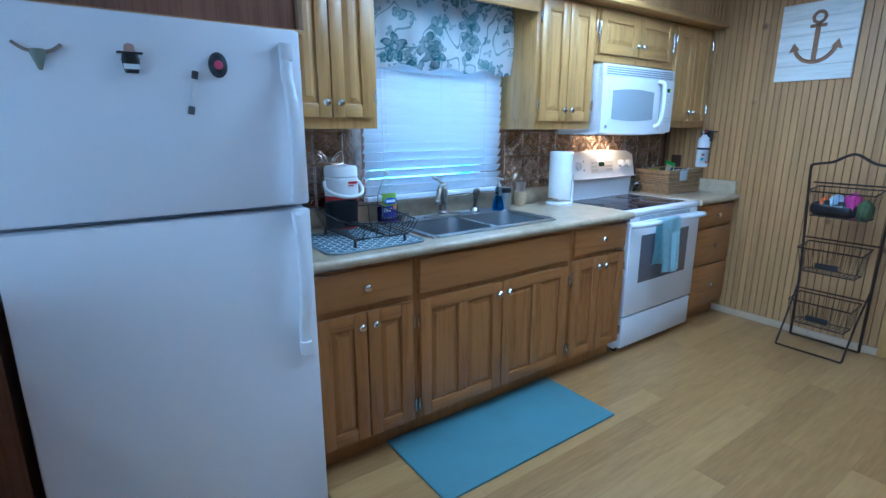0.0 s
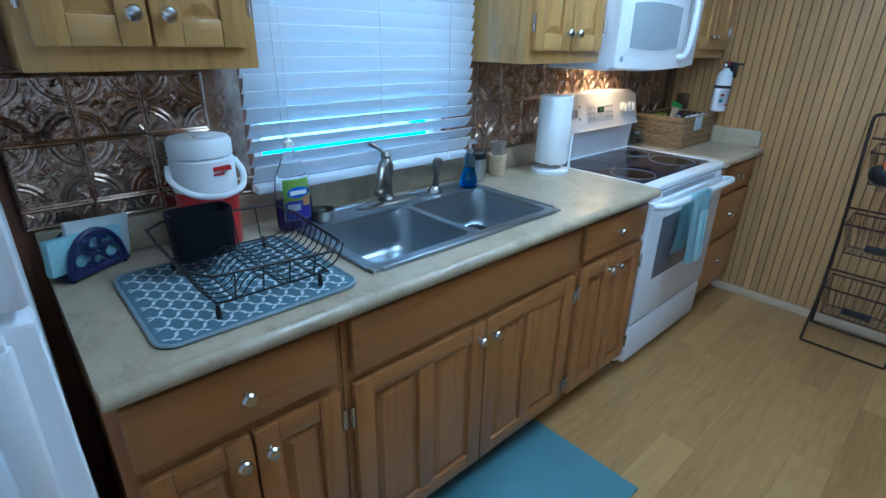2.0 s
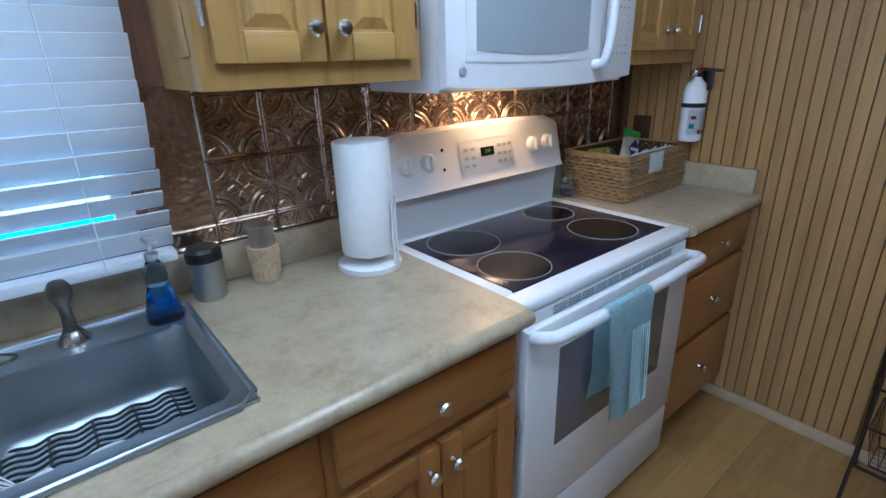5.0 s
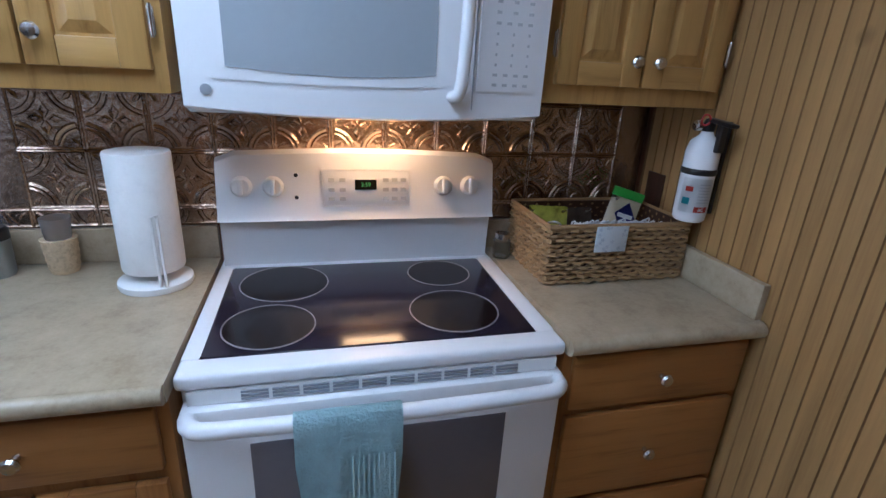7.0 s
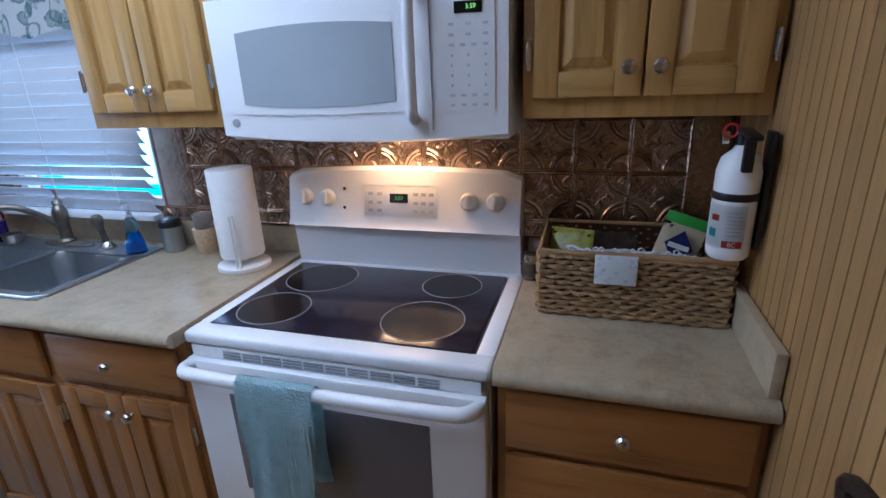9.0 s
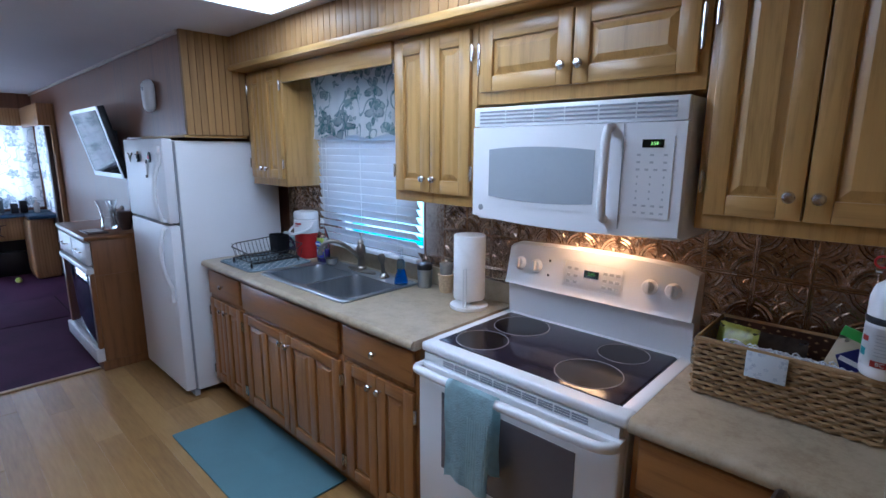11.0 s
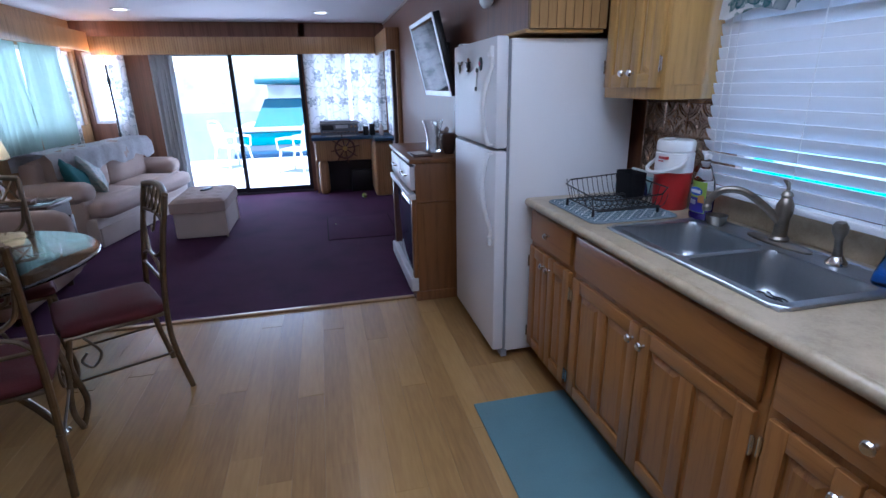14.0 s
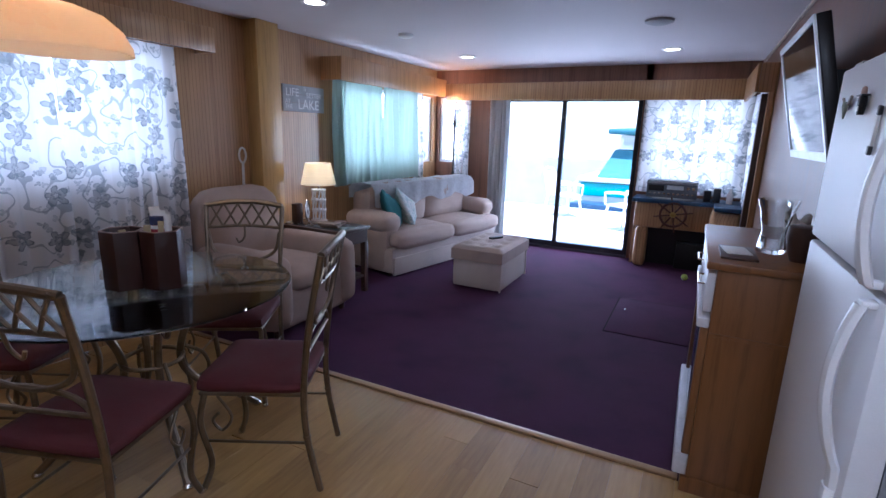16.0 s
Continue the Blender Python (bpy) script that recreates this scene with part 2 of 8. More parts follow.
def bamboo_floor(name, light, mid, dark):
    """Satin bamboo planks of differing tone with broad and fine lengthwise grain."""
    m = bpy.data.materials.new(name)
    m.use_nodes = True
    n, l = m.node_tree.nodes, m.node_tree.links
    b = n["Principled BSDF"]

    def calc(op, *args):
        q = n.new("ShaderNodeMath")
        q.operation = op
        for k, a in enumerate(args):
            if isinstance(a, (int, float)):
                q.inputs[k].default_value = a
            else:
                l.new(a, q.inputs[k])
        return q.outputs[0]

    tc, sep, oi = n.new("ShaderNodeTexCoord"), n.new("ShaderNodeSeparateXYZ"), n.new("ShaderNodeObjectInfo")
    l.new(tc.outputs["Object"], sep.inputs[0])
    shift = calc("MULTIPLY", oi.outputs["Random"], 91.0)
    com = n.new("ShaderNodeCombineXYZ")
    l.new(calc("MULTIPLY_ADD", sep.outputs[0], 0.55, shift), com.inputs[0])
    l.new(calc("MULTIPLY", sep.outputs[1], 9.0), com.inputs[1])
    l.new(shift, com.inputs[2])
    grain, stain = n.new("ShaderNodeTexNoise"), n.new("ShaderNodeTexNoise")
    grain.inputs["Scale"].default_value, grain.inputs["Detail"].default_value = 3.0, 3
    stain.inputs["Scale"].default_value, stain.inputs["Detail"].default_value = 2.6, 3
    l.new(com.outputs[0], grain.inputs["Vector"])
    geo = n.new("ShaderNodeNewGeometry")
    l.new(geo.outputs["Position"], stain.inputs["Vector"])
    fine, thin = n.new("ShaderNodeTexNoise"), n.new("ShaderNodeCombineXYZ")
    fine.inputs["Scale"].default_value, fine.inputs["Detail"].default_value = 2.0, 2
    l.new(calc("MULTIPLY_ADD", sep.outputs[0], 3.4, shift), thin.inputs[0])
    l.new(calc("MULTIPLY", sep.outputs[1], 30.0), thin.inputs[1])
    l.new(thin.outputs[0], fine.inputs["Vector"])
    tone = calc("ADD", calc("MULTIPLY", oi.outputs["Random"], 0.44), calc("MULTIPLY", fine.outputs[0], 0.54))
    tone = calc("ADD", tone, calc("MULTIPLY", grain.outputs[0], 0.36))
    tone = calc("ADD", tone, calc("MULTIPLY", stain.outputs[0], 0.10))
    tone = calc("SUBTRACT", tone, 0.17)
    ramp = n.new("ShaderNodeValToRGB")
    el = ramp.color_ramp.elements
    el[0].position, el[0].color = 0.12, (*dark, 1)
    el[1].position, el[1].color = 0.92, (*light, 1)
    e = el.new(0.55)
    e.color = (*mid, 1)
    l.new(tone, ramp.inputs[0])
    l.new(ramp.outputs[0], b.inputs["Base Color"])
    rr = n.new("ShaderNodeMapRange")
    rr.inputs["To Min"].default_value, rr.inputs["To Max"].default_value = 0.285, 0.37
    l.new(stain.outputs[0], rr.inputs[0])
    l.new(rr.outputs[0], b.inputs["Roughness"])
    b.inputs["Coat Weight"].default_value, b.inputs["Coat Roughness"].default_value = 0.3, 0.22
    bp = n.new("ShaderNodeBump")
    bp.inputs["Strength"].default_value, bp.inputs["Distance"].default_value = 0.03, 0.01
    l.new(grain.outputs[0], bp.inputs["Height"])
    l.new(bp.outputs[0], b.inputs["Normal"])
    return m


bamboo = bamboo_floor("bamboo_plank", (0.47, 0.296, 0.107), (0.372, 0.215, 0.070), (0.225, 0.118, 0.035))
carpet = shade("purple_carpet", (0.070, 0.026, 0.062), 0.95, 0, 0.2, 3, (1, 1, 1), 0.6, 260, 0, (0.036, 0.015, 0.044), spec=0.1)
white_ceil = shade("ceiling_paint", (0.62, 0.58, 0.60), 0.7, 0, 0.03, 2, (1, 1, 1), 0.08, 120)
enamel = shade("white_enamel", (0.81, 0.81, 0.83), 0.28, 0, 0.02, 2, (1, 1, 1), 0.02, 200, coat=0.3)
enamel_pebble = shade("pebbled_white_enamel", (0.80, 0.80, 0.83), 0.38, 0, 0.02, 2, (1, 1, 1), 0.10, 260)
white_plastic = shade("white_plastic", (0.78, 0.78, 0.78), 0.4, 0, 0.02)
grey_seal = shade("grey_seal", (0.30, 0.31, 0.34), 0.6)
black = shade("black_plastic", (0.012, 0.012, 0.014), 0.35)
wire = shade("black_wire", (0.015, 0.014, 0.014), 0.4)
brown_wire = shade("bronze_wire", (0.035, 0.022, 0.018), 0.45, 0.5)
chrome = shade("brushed_nickel", (0.62, 0.60, 0.57), 0.25, 1.0, 0.05)
nickel = shade("antique_pewter", (0.26, 0.235, 0.20), 0.34, 1.0, 0.2, 20)
steel = shade("stainless_steel", (0.42, 0.45, 0.48), 0.38, 1.0, 0.08, 4, (1, 12, 1), 0.02, 90)
laminate = shade("tan_stone_laminate", (0.40, 0.325, 0.220), 0.26, 0, 0.10, 13, (1, 1, 1), 0.01, 130, coat=0.15)
for node in laminate.node_tree.nodes:
    if node.bl_idname == "ShaderNodeTexNoise":
        node.inputs["Detail"].default_value, node.inputs["Roughness"].default_value = 9, 0.72
    if node.bl_idname == "ShaderNodeValToRGB":
        e0, e1, e2 = node.color_ramp.elements
        e0.position, e0.color = 0.50, (0.30, 0.235, 0.150, 1)
        e1.position, e1.color = 0.67, (0.40, 0.325, 0.215, 1)
        e2.position, e2.color = 0.86, (0.46, 0.38, 0.265, 1)
bronze = shade("bronze_tin", (0.44, 0.325, 0.24), 0.25, 0.9, 0.3, 14, (1, 1, 1), 0.35, 55, 0.1, (0.13, 0.078, 0.052))
ceramic_glass = shade("black_ceramic_glass", (0.017, 0.014, 0.026), 0.15, 0, 0.1, 4, bump=0.0, spec=0.5)
ring_mark = shade("burner_ring_grey", (0.27, 0.255, 0.26), 0.3)
burner = shade("burner_dark", (0.008, 0.006, 0.008), 0.17, bump=0)
oven_glass = shade("oven_window_glass", (0.16, 0.15, 0.17), 0.12, 0, 0.05, bump=0)
mw_glass = shade("microwave_window_mesh", (0.36, 0.39, 0.42), 0.12, 0, 0.03, 4, bump=0.0)
key_grey = shade("keypad_print_grey", (0.50, 0.51, 0.54), 0.6)
display = shade("display_glass", (0.010, 0.012, 0.010), 0.15, bump=0)
digits = glow("green_digits", (0.45, 0.85, 0.18), 0.20)
slat_white = cloth("blind_slat_white", (0.85, 0.86, 0.89), (0.85, 0.86, 0.89), 0.30, 3, 0.0, (0.85, 0.86, 0.89))
teal_mat = shade("teal_rubber_mat", (0.115, 0.215, 0.245), 0.7, 0, 0.08, 5, (1, 1, 1), 0.3, 190)
red_plastic = shade("red_plastic", (0.42, 0.02, 0.02), 0.35)
towel_mat = shade("aqua_towel", (0.50, 0.67, 0.71), 0.95, 0, 0.10, 30, (1, 1, 1), 0.5, 190)
paper = shade("paper_towel", (0.80, 0.79, 0.78), 0.9, 0, 0.03, 40, (1, 1, 1), 0.08, 160)
wicker = shade("woven_seagrass", (0.30, 0.19, 0.085), 0.7, 0, 0.3, 25, (1, 1, 4), 0.3, 150, 0.3, (0.12, 0.065, 0.025))
cream = shade("cream_upholstery", (0.47, 0.37, 0.32), 0.9, 0, 0.08, 5, (1, 1, 1), 0.25, 180)
cream_light = shade("ivory_upholstery", (0.58, 0.50, 0.45), 0.9, 0, 0.07, 5, (1, 1, 1), 0.25, 180)
tan_chair = shade("tan_microfibre", (0.36, 0.26, 0.21), 0.9, 0, 0.1, 5, (1, 1, 1), 0.25, 160)
maroon = shade("burgundy_seat_cloth", (0.085, 0.012, 0.015), 0.85, 0, 0.1, 8, (1, 1, 1), 0.25, 200)
chair_metal = shade("antique_gold_metal", (0.22, 0.175, 0.125), 0.34, 0.9, 0.2, 12)
navy = shade("navy_laminate", (0.02, 0.06, 0.12), 0.3)
floral = cloth("floral_sheer", (0.82, 0.81, 0.81), (0.085, 0.12, 0.15), 0.60, 5.6, 0.95, (0.24, 0.28, 0.31), 0.38, (0.30, 0.55, 0.62))
floral_teal = cloth("floral_valance_cloth", (0.80, 0.80, 0.79), (0.015, 0.11, 0.14), 0.30, 6.2, 1.0, (0.06, 0.20, 0.21), 0.48, (0.20, 0.38, 0.50))
teal_cloth = cloth("teal_curtain_cloth", (0.42, 0.52, 0.47), (0.37, 0.46, 0.42), 0.42, 3, 0.3, (0.38, 0.47, 0.43))
white_sheer = cloth("white_sheer", (0.75, 0.74, 0.73), (0.7, 0.7, 0.7), 0.5, 3, 0.1, (0.7, 0.7, 0.7))
clear = glass("clear_glass")
table_glass = glass("tabletop_glass", (0.86, 0.95, 0.92))


# ---- modelling helpers ----
def join(bm, t):
    me = bpy.data.meshes.new("t")
    t.to_mesh(me)
    bm.from_mesh(me)
    bpy.data.meshes.remove(me)
    t.free()


def bx(bm, a, b, bev=0.0, seg=2, m=None):
    """A box from corner a to corner b, its edges rounded by bev."""
    t = bmesh.new()
    bmesh.ops.create_cube(t, size=1)
    for v in t.verts:
        v.co = [a[i] + (v.co[i] + 0.5) * (b[i] - a[i]) for i in range(3)]
    if bev:
        bmesh.ops.bevel(t, geom=t.edges[:], offset=bev, segments=seg, affect="EDGES", profile=0.5)
    if m is not None:
        t.transform(m)
    join(bm, t)
    return bm


def tube(bm, pts, r, seg=8, closed=False):
    """A round rod along the points; r is one radius or one a point."""
    pts = [Vector(p) for p in pts]
    k = len(pts)
    rad = [r] * k if isinstance(r, (int, float)) else r
    rings, n0 = [], None
    for i, p in enumerate(pts):
        if closed:
            d = pts[(i + 1) % k] - pts[i - 1]
        else:
            d = pts[min(i + 1, k - 1)] - pts[max(i - 1, 0)]
        d.normalize()
        if n0 is None:
            n0 = d.orthogonal().normalized()
        n0 = (n0 - d * n0.dot(d)).normalized()
        c = d.cross(n0)
        rings.append([bm.verts.new(p + (n0 * math.cos(2 * math.pi * j / seg) + c * math.sin(2 * math.pi * j / seg)) * rad[i]) for j in range(seg)])
    for i in range(k if closed else k - 1):
        a, b = rings[i], rings[(i + 1) % k]
        for j in range(seg):
            bm.faces.new((a[j], a[(j + 1) % seg], b[(j + 1) % seg], b[j]))
    if not closed:
        bm.faces.new(rings[0][::-1])
        bm.faces.new(rings[-1])
    return bm


def lathe(bm, prof, at=(0, 0, 0), seg=24, m=None):
    """A turned shape from (radius, height) pairs round the upright through at."""
    t = bmesh.new()
    rings = [[t.verts.new((r * math.cos(2 * math.pi * j / seg), r * math.sin(2 * math.pi * j / seg), z)) for j in range(seg)] for r, z in prof]
    for a, b in zip(rings, rings[1:]):
        for j in range(seg):
            t.faces.new((a[j], a[(j + 1) % seg], b[(j + 1) % seg], b[j]))
    t.faces.new(rings[0][::-1])
    t.faces.new(rings[-1])
    t.transform(Matrix.Translation(at) @ (m if m is not None else Matrix.Identity(4)))
    join(bm, t)
    return bm


def curve(p, n=8):
    """Points of a smooth line through p (Catmull-Rom)."""
    p = [Vector(q) for q in p]
    q = [p[0] * 2 - p[1]] + p + [p[-1] * 2 - p[-2]]
    out = []
    for i in range(1, len(q) - 2):
        for k in range(n):
            t = k / n
            out.append(0.5 * (2 * q[i] + (q[i + 1] - q[i - 1]) * t + (2 * q[i - 1] - 5 * q[i] + 4 * q[i + 1] - q[i + 2]) * t * t + (3 * q[i] - q[i - 1] - 3 * q[i + 1] + q[i + 2]) * t ** 3))
    return out + [p[-1]]


def arc(c, r, a0, a1, n=12, plane="xz", r2=None):
    out = []
    for i in range(n + 1):
        a = radians(a0 + (a1 - a0) * i / n)
        u, v = r * math.cos(a), (r2 or r) * math.sin(a)
        out.append(Vector(c) + Vector({"xz": (u, 0, v), "xy": (u, v, 0), "yz": (0, u, v)}[plane]))
    return out


def soft(bm, a, b, bev, puff=0.0, seed=0, m=None):
    """A cushion: a well-rounded block whose faces swell by puff, slightly uneven."""
    t = bmesh.new()
    bmesh.ops.create_cube(t, size=1)
    bmesh.ops.subdivide_edges(t, edges=t.edges[:], cuts=7, use_grid_fill=True)
    sz = [b[i] - a[i] for i in range(3)]
    for v in t.verts:
        u = [c * 2 for c in v.co]
        p = [u[i] * sz[i] / 2 for i in range(3)]
        core = [max(-sz[i] / 2 + bev, min(sz[i] / 2 - bev, p[i])) for i in range(3)]
        d = Vector([p[i] - core[i] for i in range(3)])
        if d.length > 1e-6:
            d = d.normalized() * bev
        for i in range(3):
            o = [j for j in range(3) if j != i]
            if abs(u[i]) > 0.99:
                d[i] += math.copysign(puff * (1 - u[o[0]] ** 2) * (1 - u[o[1]] ** 2), u[i])
        wob = noise.noise(Vector((v.co.x * 3 + seed * 7.1, v.co.y * 3, v.co.z * 3))) * puff * 0.35
        v.co = Vector([core[i] + (a[i] + b[i]) / 2 for i in range(3)]) + d * (1 + wob / max(bev, 0.01))
    if m is not None:
        t.transform(m)
    join(bm, t)
    return bm


def part(name, bm, material, parent=None, label="", flat=False, at=None):
    """Links a bmesh as one mesh object under a thing or a part."""
    me = bpy.data.meshes.new(name)
    bmesh.ops.recalc_face_normals(bm, faces=bm.faces[:])
    bm.to_mesh(me)
    bm.free()
    me.materials.append(material)
    if not flat:
        me.shade_smooth()
        me.set_sharp_from_angle(angle=radians(38))
    ob = new(name, me)
    ob.parent = parent
    if at is not None:
        ob.matrix_basis = at
    if label:
        ob["label"] = label
    return ob


def piece(name, me, parent, m):
    """One more object on a shared mesh."""
    ob = new(name, me)
    ob.parent, ob.matrix_basis = parent, m
    return ob


def thing(name, at, label, category, group="", rz=0.0, kind=""):
    ob = new(name)
    ob.matrix_basis = pose(*at, 0, 0, rz)
    return tagged(ob, label, category, group, kind)


def solid(name, a, b, material, label="", category="", kind="structure", bev=0.0):
    ob = part(name, bx(bmesh.new(), a, b, bev), material, flat=not bev)
    return tagged(ob, label, category, "", kind)


def B(*boxes, bev=0.0):
    bm = bmesh.new()
    for a, b in boxes:
        bx(bm, a, b, bev)
    return bm


# ---- the large structure ----
CEIL, KW, EW, RW, LW, BW = 2.28, 2.23, 3.845, 1.57, -2.30, -4.69
tagged(part("ground", B(((-60, -60, -1.2), (60, 60, -1.1))), shade("lake_water", (0.10, 0.14, 0.15), 0.2, 0, 0.2, 1), flat=True), "grey-green lake water around the houseboat", "water", "", "structure")
floor_k = solid("floor", (-0.45, LW, -0.06), (EW, KW, -0.012), groove, "bamboo plank floor with a satin finish", "floor")
floor_c = solid("floor_carpet", (BW, LW, -0.06), (-0.45, RW, 0.0), carpet, "deep purple low-pile carpet", "carpet")
solid("ceiling", (BW - 0.1, LW - 0.12, CEIL), (EW + 0.1, KW + 0.12, CEIL + 0.08), white_ceil, "off-white painted flat ceiling", "ceiling")


def walls(name, pieces, material, label):
    return [tagged(part(name, B(p), material, flat=True), label, "wall", "", "structure") for p in pieces][0]


# kitchen wall with a window opening
WX0, WX1, WZ0, WZ1 = 1.11, 1.90, 1.04, 1.95
walls("wall_north", [((-0.30, KW, -0.06), (WX0, KW + 0.12, CEIL)), ((WX1, KW, -0.06), (EW + 0.1, KW + 0.12, CEIL)), ((WX0, KW, -0.06), (WX1, KW + 0.12, WZ0)), ((WX0, KW, WZ1), (WX1, KW + 0.12, CEIL))], panel, "brown panelled kitchen wall behind the cabinets")
DY0, DY1, DZ = -0.22, 0.60, 2.04
walls("wall_east", [((EW, DY1, -0.06), (EW + 0.1, KW, CEIL)), ((EW, LW - 0.12, -0.06), (EW + 0.1, DY0, CEIL)), ((EW, DY0, DZ), (EW + 0.1, DY1, CEIL))], groove, "beadboard end wall with a doorway")
# short passage that closes the place behind the doorway
walls("wall_passage", [((EW + 1.0, DY0 - 0.3, -0.06), (EW + 1.1, DY1 + 0.3, CEIL)), ((EW + 0.1, DY0 - 0.3, -0.06), (EW + 1.0, DY0 - 0.2, CEIL)), ((EW + 0.1, DY1 + 0.2, -0.06), (EW + 1.0, DY1 + 0.3, CEIL))], panel, "plain panelled passage wall")
solid("floor_passage", (EW, DY0 - 0.2, -0.06), (EW + 1.0, DY1 + 0.2, -0.001), carpet, "dark carpet in the passage", "carpet")
solid("ceiling_passage", (EW + 0.1, DY0 - 0.3, CEIL), (EW + 1.1, DY1 + 0.3, CEIL + 0.08), white_ceil, "plain passage ceiling", "ceiling")
# living-room wall over and beside the fridge recess, with a side door opening by the helm
walls("wall_living_north", [((-3.45, RW, 0), (-0.30, RW + 0.1, CEIL)), ((-0.30, RW, 1.69), (0.55, RW + 0.1, CEIL)), ((-0.40, RW + 0.1, -0.06), (-0.30, KW, CEIL)), ((BW, RW, 0), (-4.25, RW + 0.1, CEIL)), ((-4.25, RW, 1.88), (-3.45, RW + 0.1, CEIL)), ((-4.25, RW, 0), (-3.45, RW + 0.1, 0.86))], panel, "reddish brown wood-panelled wall")
walls("wall_west", [((BW - 0.1, LW, 0), (BW, -1.80, 1.05)), ((BW - 0.1, LW, 1.92), (BW, -1.80, CEIL)), ((BW - 0.1, LW, 1.05), (BW, -2.24, 1.92)), ((BW - 0.1, -1.80, 0), (BW, -1.28, CEIL)), ((BW - 0.1, 0.42, 0), (BW, 0.50, CEIL)), ((BW - 0.1, 0.50, 0), (BW, 1.50, 0.86)), ((BW - 0.1, -1.28, 1.92), (BW, 1.50, CEIL)), ((BW - 0.1, 1.50, 0), (BW, RW, CEIL))], panel, "brown wood-panelled wall around the sliding door")
walls("wall_south", [((BW, LW - 0.1, 0), (-4.60, LW, CEIL)), ((-2.50, LW - 0.1, 0), (-0.60, LW, CEIL)), ((-4.60, LW - 0.1, 0), (-2.50, LW, 1.05)), ((-4.60, LW - 0.1, 1.92), (-2.50, LW, CEIL)), ((-0.60, LW - 0.1, 0), (1.25, LW, 1.12)), ((-0.60, LW - 0.1, 1.95), (1.25, LW, CEIL)), ((1.25, LW - 0.1, 0), (EW, LW, CEIL))], panel_gold, "golden brown wood-panelled wall with windows")

# soffit over the cabinets, beadboard panel over the fridge, trims
solid("soffit", (0.553, 1.85, 2.078), (EW - 0.02, KW, CEIL), upper_oak_x, "honey oak soffit above the wall cabinets", "soffit", bev=0.003)
solid("soffit_trim", (0.553, 1.828, 2.078), (EW - 0.02, 1.848, 2.110), upper_oak_x, "narrow oak moulding along the soffit", "trim", bev=0.004)
solid("crown_trim", (BW, RW - 0.018, CEIL - 0.022), (0.55, RW - 0.001, CEIL - 0.001), shade("pale_trim", (0.5, 0.42, 0.36), 0.5), "thin pale ceiling moulding", "trim", bev=0.003)
solid("baseboard_east", (EW - 0.032, DY1 + 0.071, 0), (EW - 0.020, 1.70, 0.05), shade("pale_baseboard", (0.50, 0.38, 0.25), 0.5), "low pale wooden baseboard", "baseboard", bev=0.003)
solid("carpet_trim", (-0.475, LW, 0.0), (-0.435, 1.165, 0.012), shade("brass_oak_strip", (0.42, 0.27, 0.14), 0.3, 0.3), "thin oak threshold strip along the carpet edge", "trim", bev=0.003)
solid("fridge_overpanel_trim", (-0.28, 1.545, 1.672), (0.565, 1.93, 1.688), upper_oak_x, "thin oak ledge over the fridge", "trim", bev=0.003)

# beadboard face of the soffit
sof = bpy.data.objects["soffit"]
for k in range(64):
    xa = 0.556 + k * 0.0505
    if xa > EW - 0.07:
        break
    if k == 0:
        sb_first = part("board", B(((0, -0.006, 0), (0.0475, 0, 0.166)), bev=0.0025), bead, sof, at=pose(xa, 1.8497, 2.1115))
    else:
        piece("board", sb_first.data, sof, pose(xa, 1.8497, 2.1115))

# ---- kitchen ----


rail_mats = {oak: oak_x, upper_oak: upper_oak_x}


def raised_door(bm_mat, w, h, parent, at, name="door", panels=1, knob=None, label=""):
    """A framed door with raised panels, front towards -y, lower left front corner at at."""
    st, th = 0.055, 0.02
    pw = (w - st * (panels + 1)) / panels
    d = part(name, B(((st - 0.006, 0.012, st - 0.006), (w - st + 0.006, th, h - st + 0.006))), bm_mat, parent, label, flat=True, at=pose(*at))
    for x0 in (0, w - st):
        part("stile", B(((x0, 0, 0), (x0 + st, th + 0.0002, h)), bev=0.003), bm_mat, d)
    for z0 in (0, h - st):
        part("rail", B(((st, 0.0008, z0), (w - st, th + 0.0002, z0 + st)), bev=0.003), rail_mats[bm_mat], d)
    for k in range(panels):
        x0 = st + k * (pw + st)
        b2 = bmesh.new()
        if k:
            bx(b2, (x0 - st, 0.001, st), (x0, th, h - st), 0.003)
            part("mullion", b2, bm_mat, d)
            b2 = bmesh.new()
        t = bmesh.new()
        g, s = 0.006, 0.028
        lo = [t.verts.new(v) for v in ((x0 + g, 0.0118, st + g), (x0 + pw - g, 0.0118, st + g), (x0 + pw - g, 0.0118, h - st - g), (x0 + g, 0.0118, h - st - g))]
        hi = [t.verts.new(v) for v in ((x0 + s, 0.003, st + s), (x0 + pw - s, 0.003, st + s), (x0 + pw - s, 0.003, h - st - s), (x0 + s, 0.003, h - st - s))]
        for i in range(4):
            t.faces.new((lo[i], lo[(i + 1) % 4], hi[(i + 1) % 4], hi[i]))
        t.faces.new(hi)
        join(b2, t)
        part("raised_panel", b2, bm_mat, d, flat=True)
    if knob:
        knob_at(d, knob)
    return d


def knob_at(parent, at):
    bm = bmesh.new()
    lathe(bm, [(0.007, 0), (0.005, 0.010), (0.013, 0.016), (0.016, 0.022), (0.012, 0.028), (0.003, 0.030)], seg=16, m=pose(0, 0, 0, 90))
    part("knob", bm, chrome, parent, "brushed nickel knob", at=pose(*at))


